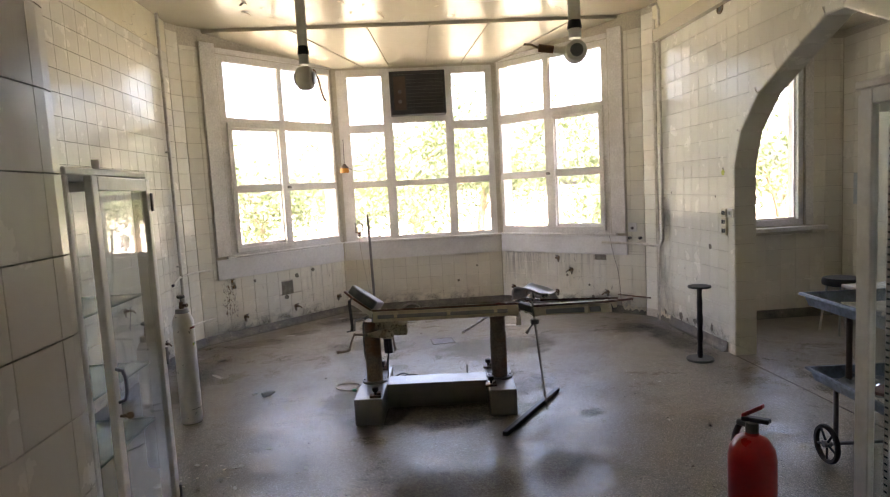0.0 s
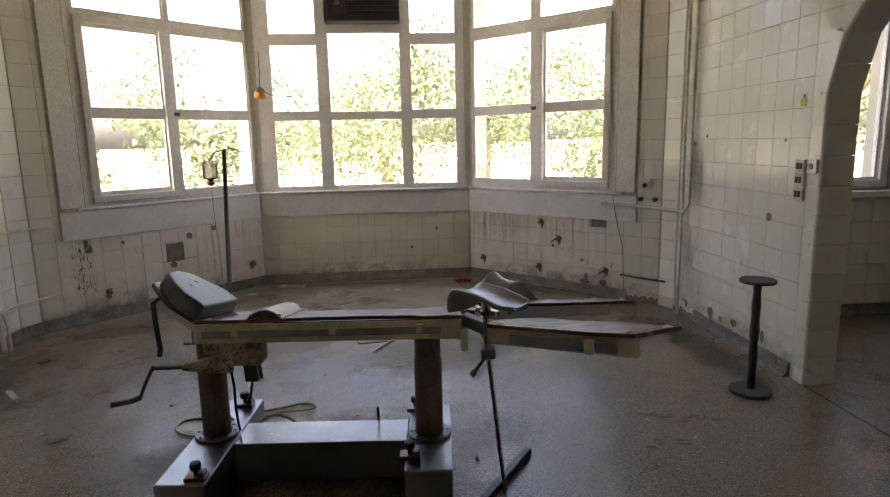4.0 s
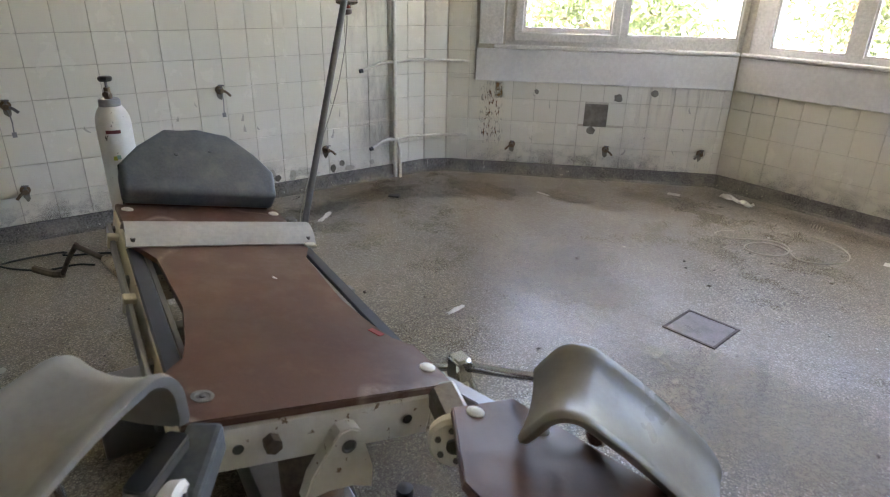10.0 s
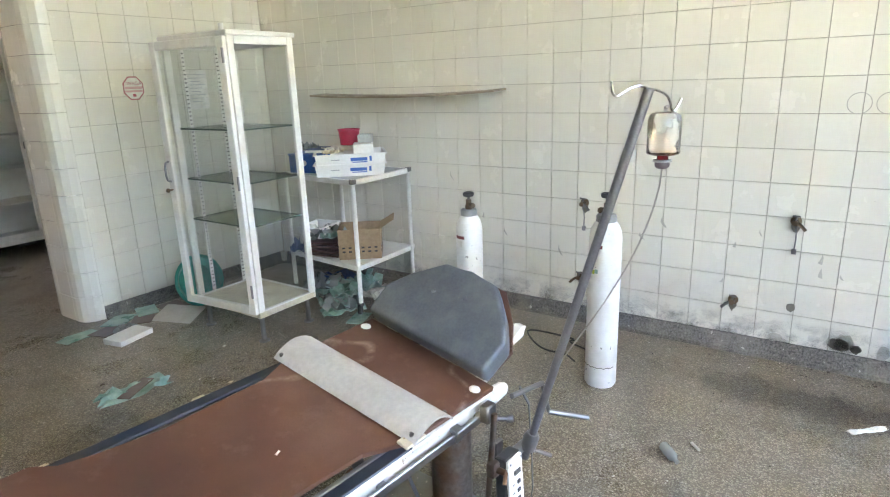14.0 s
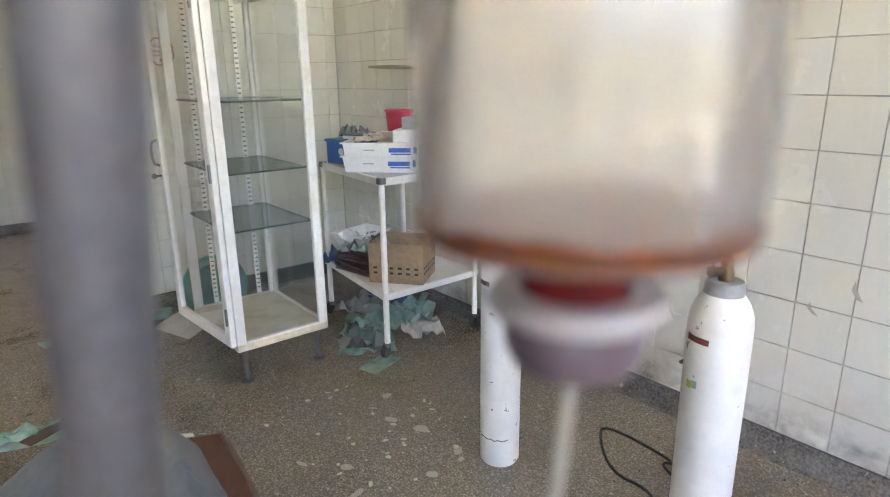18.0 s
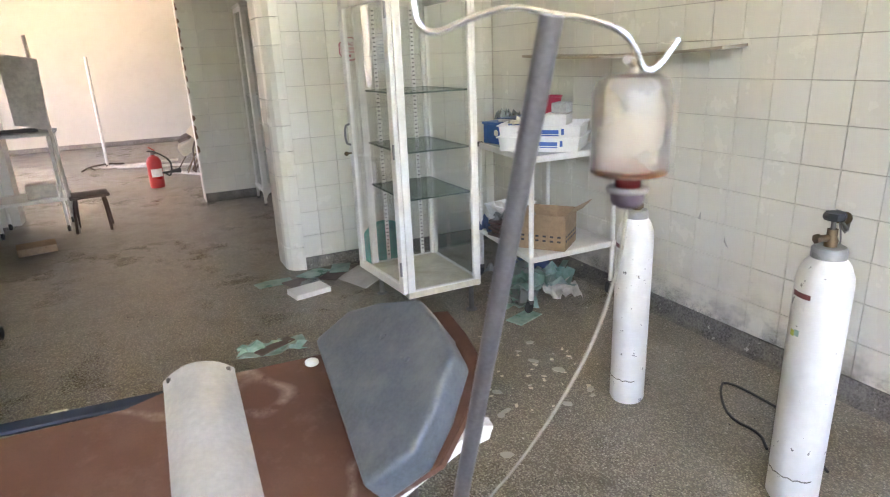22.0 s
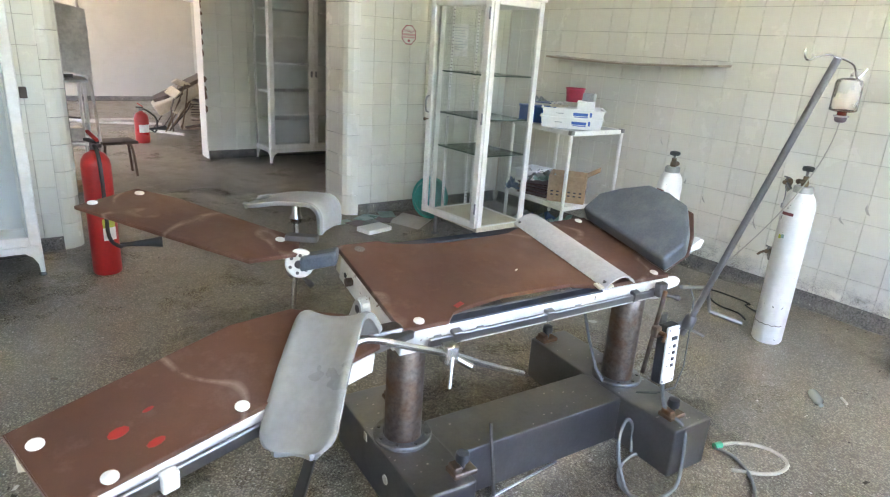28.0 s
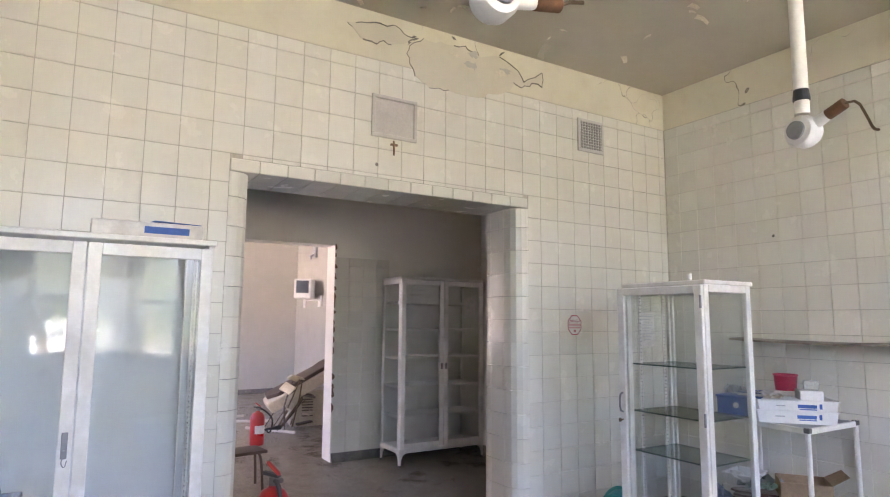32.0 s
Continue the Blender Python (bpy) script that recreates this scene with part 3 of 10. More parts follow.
tiling(wall_sr, MSR, 0.004, NS - 0.004, 0.085, 0.675, 0.0, near=lambda u, v: True, holes=[(NS - 1.47, NS - 1.33, 0.60, 0.675)])
tiling(wall_sr, MSR, 0.004, NS - 1.74, 0.675, 3.1, 0.0, near=lambda u, v: True)
skirting(MSR, 0.27, NS)
wall_c, MC, NCW = wall("wall_bay_middle", (BAY_R, YW), (BAY_L, YW), ZC, [(0.05, 2.01, 0.90, 3.05)])
tiling(wall_c, MC, 0.004, NCW - 0.004, 0.085, 0.675, 0.02, near=lambda u, v: True)
skirting(MC, 0, NCW)

# ceilings
bm = B()
box(bm, ((XL + XR) / 2, (YB + 6.66) / 2, ZC + 0.06), (XR - XL + 0.3, 6.66 - YB + 0.2, 0.12))
tagged(part("ceiling", bm, CEILING), "glossy yellowed ceiling with flaking paint", "ceiling", kind="structure")
bm = B()
tip = [(XL - 0.2, 6.66), (XR + 0.2, 6.66), (XR + 0.2, 6.75), (1.45, YW + 0.2), (-1.0, YW + 0.2), (XL - 0.2, 6.75)]
lo = [bm.verts.new((x, y, 3.25 - (y - 6.66) * 0.15)) for x, y in tip]
hi = [bm.verts.new((x, y, 3.36)) for x, y in tip]
bm.faces.new(lo[::-1]), bm.faces.new(hi)
for k in range(6):
    bm.faces.new((lo[k], lo[(k + 1) % 6], hi[(k + 1) % 6], hi[k]))
tagged(part("ceiling", bm, CEILING), "sloping boarded ceiling of the bay, glossy yellowed paint", "ceiling", kind="structure")
for x0, x1 in ((-1.05, -0.35), (-0.25, -0.05), (0.42, 0.42), (1.05, 0.85), (1.95, 1.25)):
    bm = B()
    pts = [(x0 - 0.012, 6.68), (x0 + 0.012, 6.68), (x1 + 0.012, 7.88), (x1 - 0.012, 7.88)]
    lo = [bm.verts.new((x, y, 3.25 - (y - 6.66) * 0.15 - 0.012)) for x, y in pts]
    hi = [bm.verts.new((x, y, 3.25 - (y - 6.66) * 0.15 + 0.004)) for x, y in pts]
    bm.faces.new(lo[::-1]), bm.faces.new(hi)
    for k in range(4):
        bm.faces.new((lo[k], lo[(k + 1) % 4], hi[(k + 1) % 4], hi[k]))
    tagged(part("trim", bm, CEILING), "thin cover strip on the bay ceiling", "trim", kind="structure")


# ---- windows ----
def window(name, m, hole, panes, sashes, label, sill=True):
    """A timber window: frame with openings for panes, raised sash rims, glass."""
    w = thing(name, label, "window", kind="structure")
    u0, u1, v0, v1 = hole
    part("window_frame", slab(B(), m, u0, u1, v0, v1, -0.07, -0.005, panes), WINDOW_PAINT, w)
    for a, b, c, d in sashes:
        bm = B()
        t = 0.055
        for s in ((a, b, c, c + t), (a, b, d - t, d), (a, a + t, c + t, d - t), (b - t, b, c + t, d - t)):
            box(bm, m @ Vector(((s[0] + s[1]) / 2, 0.008, (s[2] + s[3]) / 2)), (s[1] - s[0], 0.03, s[3] - s[2]), m.to_3x3(), 0.004)
        part("sash", bm, WINDOW_PAINT, w)
    for a, b, c, d in panes:
        if (c, d) == AC_SPOT:
            continue
        bm = B()
        bmesh.ops.create_cube(bm, size=1, matrix=m @ Matrix.Translation(((a + b) / 2, -0.042, (c + d) / 2)) @ Matrix.Diagonal((b - a - 0.001, 0.004, d - c - 0.001, 1)))
        g = part("pane", bm, PANE, w)
        g.visible_shadow = False
        # putty beads
        bm = B()
        for s in ((a, b, c, c + 0.012), (a, b, d - 0.012, d), (a, a + 0.012, c + 0.012, d - 0.012), (b - 0.012, b, c + 0.012, d - 0.012)):
            box(bm, m @ Vector(((s[0] + s[1]) / 2, -0.028, (s[2] + s[3]) / 2)), (s[1] - s[0], 0.022, s[3] - s[2]), m.to_3x3())
        part("bead", bm, WINDOW_PAINT, w)
    return w


AC_SPOT = (2.45, 2.99)


def cx(x0, x1):
    return (BAY_R - x1, BAY_R - x0)


cols = [cx(-0.60, -0.15), cx(-0.06, 0.635), cx(0.715, 1.165)]
pn = [(*cols[0], 2.36, 2.975), (*cols[2], 2.36, 2.975), (*cols[1], *AC_SPOT)]
pn += [(*cols[0], 1.65, 2.28), (*cols[0], 0.94, 1.59), (*cols[2], 1.65, 2.28), (*cols[2], 0.94, 1.59), (*cols[1], 1.64, 2.385), (*cols[1], 0.94, 1.59)]
window("window_1", MC, (0.05, 2.01, 0.90, 3.05), pn, [], "white painted timber window with a dark air conditioner in it")
side = [(0.05, 0.71, 2.39, 3.0), (0.78, 1.47, 2.39, 3.0), (0.05, 0.71, 1.66, 2.30), (0.05, 0.71, 0.98, 1.60), (0.84, 1.42, 1.66, 2.28), (0.84, 1.42, 1.01, 1.60)]
window("window_2", MSL, WIN_HOLE, [(a if a > 0.1 else 0.035, b if b > 0.8 else 0.74, c, d) for a, b, c, d in side], [(0.785, 1.48, 0.935, 2.35)], "white painted timber bay window with a casement")
window("window_3", MSR, rh, [(NS - b, NS - a, c, d) for a, b, c, d in side], [(NS - 1.48, NS - 0.785, 0.935, 2.35)], "white painted timber bay window with a casement")


def board(name, m, a, b, c, d, y, mat, label, th=0.02, bev=0.003):
    bm = B()
    box(bm, m @ Vector(((a + b) / 2, y, (c + d) / 2)), (b - a, th, d - c), m.to_3x3(), bev)
    return tagged(part(name, bm, mat), label, "trim", kind="structure")


for m, n, flip in ((MSL, NS, 0), (MSR, NS, 1), (MC, NCW, 2)):
    def F(a, b):
        return (n - b, n - a) if flip == 1 else (a, b)
    top = 1.735 if flip < 2 else NCW - 0.02
    lo_u = 0.012 if flip < 2 else 0.02
    board("trim", m, *F(lo_u, top), 0.665, 0.88, 0.013, APRON_PAINT, "grey painted apron board under the window", 0.022)
    board("trim", m, *F(lo_u, top - (0.12 if flip < 2 else 0)), 0.883, 0.907, 0.012, WINDOW_PAINT, "white painted window sill edge", 0.05, 0.006)
    if flip < 2:
        board("trim", m, *F(1.555, 1.72), 0.91, 3.16, 0.013, WINDOW_PAINT, "wide white painted casing board beside the window", 0.022)
        board("trim", m, *F(0.02, 1.55), 3.065, 3.12, 0.013, WINDOW_PAINT, "white painted head board above the window", 0.022)

# ---- hall and far room ----
ZH = 2.75
w, m, n = wall("wall_hall_right", (2.6, YF), (2.6, YH - 0.001), ZH, mat=HALL_PAINT, label="grey-beige painted hall wall, lightened to offset weak light")
w, m, n = wall("wall_hall_left", (XL, YH - 0.001), (XL, YF), ZH, mat=HALL_PAINT, label="grey-beige painted hall wall, lightened to offset weak light")
FO_L, FO_R, FO_H = -0.38, 1.20, 2.17
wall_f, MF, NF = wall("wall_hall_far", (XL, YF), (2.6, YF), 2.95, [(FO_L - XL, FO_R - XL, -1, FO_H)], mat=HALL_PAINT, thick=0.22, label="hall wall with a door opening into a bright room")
tiling(wall_f, MF, FO_L - XL - 0.62, FO_L - XL - 0.012, 0.085, 2.05, FO_L - XL - 4 * TS, near=lambda u, v: True)
skirting(MF, 0.05, FO_L - XL - 0.01)
bm = B()
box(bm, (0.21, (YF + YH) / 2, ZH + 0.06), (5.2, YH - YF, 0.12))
tagged(part("ceiling", bm, HALL_PAINT), "painted hall ceiling, lightened to offset weak light", "ceiling", kind="structure")
# jambs of the wide opening: glazed corner pieces, course by course
jambs = thing("door_1", "wide tiled opening with rounded glazed corner tiles", "opening", kind="structure")
r = 0.10
for sx, x in ((1, OPEN_L), (-1, OPEN_R)):
    for k in range(15):
        z0, z1 = 0.004 + k * TS, min(0.004 + (k + 1) * TS - 0.003, OPEN_H - 0.003)
        if k == 14:
            z1 = OPEN_H
            if z1 - z0 < 0.03:
                continue
        arc = [(r - r * math.sin(radians(a)), r - r * math.cos(radians(a))) for a in (0, 22, 45, 68, 90)]
        front = [(0.115, -0.008)] + [(p, q - 0.008) for p, q in arc] + [(0.0, 0.125), (0.115, 0.125)]
        for y, sy in ((YB, -1), (YH, 1)):
            bm = B()
            prism(bm, [(x - sx * p, y + sy * q) for p, q in front], z0, z1)
            part("tile", bm, TILE, jambs)
        bm = B()
        prism(bm, [(x - sx * p, q) for p, q in ((0, YH + 0.127), (0, YB - 0.127), (0.115, YB - 0.127), (0.115, YH + 0.127))], z0, z1)
        part("tile", bm, TILE, jambs)
n = round((OPEN_R - OPEN_L + 0.226) / TS)
for k in range(n):
    tw = (OPEN_R - OPEN_L + 0.226) / n
    bm = B()
    box(bm, (OPEN_L - 0.113 + tw * (k + 0.5), (YB + YH) / 2 + 0.002, OPEN_H + 0.034), (tw - 0.0014, YB - YH + 0.014, 0.068), bev=0.004)
    part("tile", bm, TILE, jambs)

rnd_ = random.Random(14)
for k in range(26):
    z_ = rnd_.uniform(0.5, FO_H)
    w_, h_ = rnd_.uniform(0.008, 0.03), rnd_.uniform(0.015, 0.05)
    bm = B()
    prism(bm, [(-w_, -h_ * 0.4), (0.0, -h_), (0.002, h_), (-w_ * 0.7, h_ * 0.5)], 0.0, 0.006, Matrix.Translation((FO_L, YF + 0.0065, z_)) @ Matrix(((1, 0, 0, 0), (0, 0, 1, 0), (0, 1, 0, 0), (0, 0, 0, 1))))
    part("chipped_edge", bm, BROKEN_BRICK, wall_f)

# far room
fx0, fx1, fy = -1.9, 3.4, -7.4
wall("wall_far_end", (fx0, fy), (fx1, fy), 2.95, mat=WHITE_PLASTER, label="pale plaster wall of the far room")
wall("wall_far_right", (fx1, fy), (fx1, YF - 0.22), 2.95, [(1.7, 3.9, 0.85, 2.4)], mat=WHITE_PLASTER, label="pale plaster wall with a window opening")
wall("wall_far_left", (fx0, YF - 0.22), (fx0, fy), 2.95, mat=WHITE_PLASTER, label="pale plaster wall of the far room")
bm = B()
box(bm, ((fx0 + fx1) / 2, (fy + YF - 0.22) / 2, 3.01), (fx1 - fx0 + 0.5, YF - 0.22 - fy + 0.5, 0.12))
tagged(part("ceiling", bm, WHITE_PLASTER), "pale ceiling of the far room", "ceiling", kind="structure")

# side room beyond the arch
SX, SY, SY0 = 4.52, 5.97, 1.5
wall_sw, MSW, nsw = wall("wall_side_window", (SX, SY), (XR + 0.16, SY), 2.9, [(SX - 4.10, SX - 2.93, 0.95, 2.75)], label="cream tiled wall with a window")
tiling(wall_sw, MSW, 0.01, nsw - 0.01, 0.085, 2.8, 0.04, [(SX - 4.19, SX - 2.86, 0.86, 2.8)], near=lambda u, v: v < 2.4)
wall_se, MSE, nse = wall("wall_side_far", (SX, SY0), (SX, SY), 2.9, label="cream tiled wall of the side room")
tiling(wall_se, MSE, 0.01, nse - 0.01, 0.085, 2.8, nse - 30 * TS, near=lambda u, v: u > 2.2 and v < 2.0, av=0.04)
wall("wall_side_back", (XR + 0.16, SY0), (SX, SY0), 2.9, mat=PLASTER, label="plain plaster wall of the side room")
skirting(MSW, 0, nsw), skirting(MSE, 0, nse)
bm = B()
box(bm, ((XR + 0.16 + SX) / 2, (SY + SY0) / 2, 2.93), (SX - XR + 0.3, SY - SY0 + 0.4, 0.12))
tagged(part("ceiling", bm, CEILING), "yellowed ceiling of the side room", "ceiling", kind="structure")
window("window_4", MSW, (SX - 4.10, SX - 2.93, 0.95, 2.75), [(SX - 4.02, SX - 3.03, 1.02, 2.68)], [(SX - 4.08, SX - 2.97, 0.96, 2.74)], "white painted side room window")
board("trim", MSW, SX - 4.28, SX - 2.88, 0.90, 0.94, 0.05, WINDOW_PAINT, "white window sill board", 0.14)
for a, b, c, d in ((SX - 4.19, SX - 4.105, 0.945, 2.8), (SX - 2.925, SX - 2.86, 0.945, 2.8)):
    board("trim", MSW, a, b, c, d, 0.012, WINDOW_PAINT, "white painted window casing", 0.024)


# ---- outside ----
GRASS = worn("dry_grass_ground", (0.33, 0.32, 0.27), 0.9, dirt=(0.44, 0.425, 0.38), amount=0.7, grain=3.0, patch=0.3, var=0.4)
LEAF = worn("leaf", (0.05, 0.075, 0.033), 0.5, dirt=(0.092, 0.118, 0.06), amount=0.9, grain=2.0, patch=0.9, var=0.4)
leaf_nodes = LEAF.node_tree
leaf_out = leaf_nodes.nodes["Material Output"]
leaf_through = nd(leaf_nodes, "BsdfTranslucent", Color=(0.09, 0.145, 0.052, 1.0))
leaf_mix = nd(leaf_nodes, "MixShader", Fac=0.3)
leaf_nodes.links.new(leaf_nodes.nodes["Principled BSDF"].outputs[0], leaf_mix.inputs[1])
leaf_nodes.links.new(leaf_through.outputs[0], leaf_mix.inputs[2])
leaf_nodes.links.new(leaf_mix.outputs[0], leaf_out.inputs[0])
BARK = worn("bark", (0.16, 0.12, 0.085), 0.9, grain=30, patch=5, var=0.4, relief=0.6)
bm = B()
bmesh.ops.create_grid(bm, x_segments=2, y_segments=2, size=900, matrix=Matrix.Translation((0, 0, -0.9)))
tagged(part("ground", bm, GRASS), "dry sunlit yard outside the windows", "ground", kind="structure")


def tree(x, y, h, spread, seed, leaves=4600):
    rnd = random.Random(seed)
    t = thing("tree", "leafy deciduous tree in full sun outside the windows", "tree", Matrix.Translation((x, y, -0.9)), group="trees outside the windows")
    bm = B()
    tips, top = [], Vector((rnd.uniform(-0.3, 0.3), rnd.uniform(-0.3, 0.3), h * 0.55))
    tube(bm, [(0, 0, -0.1), (0.05, 0.02, h * 0.25), top], 0.13, 8)
    for k in range(9):
        a = 2.4 * k + rnd.uniform(-0.4, 0.4)
        s = top * rnd.uniform(0.5, 1.0)
        e = Vector((math.cos(a) * spread * rnd.uniform(0.5, 0.95), math.sin(a) * spread * rnd.uniform(0.5, 0.95), h * rnd.uniform(0.27, 0.95)))
        mid = s.lerp(e, 0.5) + Vector((0, 0, rnd.uniform(0.0, 0.4)))
        tube(bm, [s, mid, e], 0.04, 5, 1)
        tips += [mid, e, s.lerp(e, 0.75), e + Vector((rnd.uniform(-1, 1), rnd.uniform(-1, 1), rnd.uniform(-0.6, 0.9))) * spread * 0.35]
    part("trunk", bm, BARK, t, smooth=True)
    verts, faces = [], []
    for _ in range(leaves):
        c = rnd.choice(tips) + Vector((rnd.gauss(0, 1), rnd.gauss(0, 1), rnd.gauss(0, 0.8))) * spread * 0.17
        if c.z < 0.35:
            continue
        q = Euler((rnd.uniform(-1.2, 1.2), rnd.uniform(-1.2, 1.2), rnd.uniform(0, 6.3))).to_matrix()
        s = rnd.uniform(0.045, 0.10)
        k = len(verts)
        verts += [c + q @ Vector(p) * s for p in ((-1, 0, 0), (-0.2, -0.55, 0.12), (1, 0, 0), (-0.2, 0.55, 0.12))]
        faces.append((k, k + 1, k + 2, k + 3))
    me = bpy.data.meshes.new("crown")
    me.from_pydata(verts, [], faces)
    me.materials.append(LEAF)
    ob = new("crown", me)
    ob.parent = t


for k, (x, y, h, s) in enumerate(((-7.5, 14.5, 4.2, 2.2), (-4.2, 18.0, 4.6, 2.3), (-11.5, 17, 4.5, 2.6), (0.4, 17.5, 5.0, 2.3), (2.6, 20.5, 5.2, 2.6), (5.8, 15.5, 4.4, 2.4), (9.2, 14.2, 4.6, 2.6), (12.5, 12.0, 4.4, 2.6), (4.0, 24.0, 5.5, 3.0), (-2.0, 25.0, 5.0, 3.0), (-16, 15, 5.0, 3.0), (7.6, 19.5, 4.8, 2.6))):
    tree(x, y, h, s, 11 + k)
rnd = random.Random(77)
verts, faces = [], []
for _ in range(9000):
    x, y = rnd.uniform(-22, 20), rnd.uniform(11.5, 14.5)
    c = Vector((x, y, -0.9 + abs(rnd.gauss(0, 0.45)) * (0.8 + 0.5 * math.sin(x * 1.7) * math.cos(x * 0.6))))
    q = Euler((rnd.uniform(-1.3, 1.3), rnd.uniform(-1.3, 1.3), rnd.uniform(0, 6.3))).to_matrix()
    s = rnd.uniform(0.05, 0.11)
    k = len(verts)
    verts += [c + q @ Vector(p) * s for p in ((-1, 0, 0), (-0.2, -0.5, 0.1), (1, 0, 0), (-0.2, 0.5, 0.1))]
    faces.append((k, k + 1, k + 2, k + 3))
me = bpy.data.meshes.new("shrubs")
me.from_pydata(verts, [], faces)
me.materials.append(LEAF)
tagged(new("shrubs", me), "low sunlit shrubs and weeds", "shrub", kind="stuff")


# ---- the operating table ----
RZ = Matrix.Rotation(radians(-4.8), 3, "Z")
TAB = pose(0.27, 4.19, 0, 0, 0, -4.8)
TOP = TAB @ pose(0, 0, 0.694, -11.5, 0, 0)
TR = TOP.to_3x3()
table = thing("operating_table", "old operating table with brown top, splayed leg plates and steel base", "operating table", at=(0.27, 4.19, 0))
# base: two blocks and a bar
for nm, u, v, lu, lv in (("base_block", 0.352, 0.0, 0.178, 0.56), ("base_block", -0.53, 0.02, 0.185, 0.73)):
    bm = B()
    box(bm, TAB @ Vector((u, v - 0.01, 0.0905)), (lu, lv, 0.175), RZ, 0.006, 2)
    part(nm, bm, STEEL, table)
bm = B()
box(bm, TAB @ Vector((-0.09, 0.047, 0.088)), (0.70, 0.19, 0.166), RZ, 0.004, 2)
part("base_bar", bm, STEEL, table)
for u, v in ((0.352, -0.005), (-0.53, 0.03)):
    c = TAB @ Vector((u, v, 0))
    bm = B()
    lathe(bm, [(0.056, 0.17), (0.056, 0.50), (0.052, 0.505), (0.052, 0.615)], 28, Matrix.Translation(c))
    part("column", bm, RUSTY_STEEL, table, "brown rust-streaked steel column", smooth=True)
    bm = B()
    lathe(bm, [(0.060, 0.179), (0.089, 0.179), (0.090, 0.188), (0.086, 0.192), (0.062, 0.192), (0.058, 0.186)], 32, Matrix.Translation(c))
    flange = part("collar", bm, ZINC, table, "dull grey ring flange round the column foot", smooth=True)
    for k in range(8):
        bm = B()
        e = c + Vector((0.074 * math.cos(k * math.pi / 4), 0.074 * math.sin(k * math.pi / 4), 0))
        rod(bm, e + Vector((0, 0, 0.191)), e + Vector((0, 0, 0.197)), 0.006, n=6)
        part("bolt", bm, DARK_STEEL, flange)
# levelling knobs with their clamps on the blocks
for u, v in ((0.284, 0.22), (0.28, -0.192), (-0.502, 0.304), (-0.483, -0.311)):
    c = TAB @ Vector((u, v, 0.178))
    bm = B()
    box(bm, c + Vector((0, 0, 0.008)), (0.075, 0.055, 0.016), RZ, 0.003)
    box(bm, c + RZ @ Vector((0.022, 0, 0.022)), (0.025, 0.04, 0.02), RZ, 0.003)
    cl = part("knob_clamp", bm, RUSTY_STEEL, table)
    bm = B()
    rod(bm, c + Vector((0, 0, 0.016)), c + Vector((0, 0, 0.035)), 0.009)
    lathe(bm, [(0.010, 0.034), (0.019, 0.038), (0.021, 0.05), (0.018, 0.064), (0.006, 0.067)], 14, Matrix.Translation(c))
    part("knob", bm, BLACK, table, "black knob", smooth=True)
# crumbs of paint fallen on the base
rnd = random.Random(31)
crumbs, sides = [], []
for k in range(90):
    u, v, z = rnd.choice(((rnd.uniform(0.27, 0.435), rnd.uniform(-0.27, 0.26), 0.1785), (rnd.uniform(-0.615, -0.445), rnd.uniform(-0.34, 0.37), 0.1785), (rnd.uniform(-0.42, 0.25), rnd.uniform(-0.04, 0.135), 0.1715)))
    q = rnd.uniform(0.0015, 0.0045)
    i_ = len(crumbs)
    crumbs += [TAB @ Vector((u + q * dx_, v + q * dy_, z + q * 0.4 * dz_)) for dx_, dy_, dz_ in ((-1, -0.7, 0), (1, -0.4, 0), (0.6, 0.8, 0), (-0.7, 0.5, 0), (0, 0, 1))]
    sides += [(i_, i_ + 1, i_ + 4), (i_ + 1, i_ + 2, i_ + 4), (i_ + 2, i_ + 3, i_ + 4), (i_ + 3, i_, i_ + 4)]
me = bpy.data.meshes.new("paint_crumbs")
me.from_pydata(crumbs, [], sides)
me.materials.append(BOARD_GREY)
ob = new("paint_crumbs", me)
ob.parent, ob.matrix_parent_inverse = table, table.matrix_basis.inverted()
tagged(ob, "fallen paint crumbs", kind="stuff")
# stickers on the base
for n, col in ((0, WHITE_ENAMEL), (1, WHITE_ENAMEL)):
    bm = B()
    if n == 0:
        box(bm, TAB @ Vector((0.442, -0.076, 0.155)), (0.002, 0.020, 0.026), RZ)
    else:
        lathe(bm, [(0.015, -0.001), (0.015, 0.0025)], 20, basis(TAB @ Vector((0.441, 0.065, 0.097)), RZ @ Vector((0, 1, 0)), RZ @ Vector((1, 0, 0))))
    part("sticker", bm, col, table)
# top frame
HW, HL = 0.212, 0.487
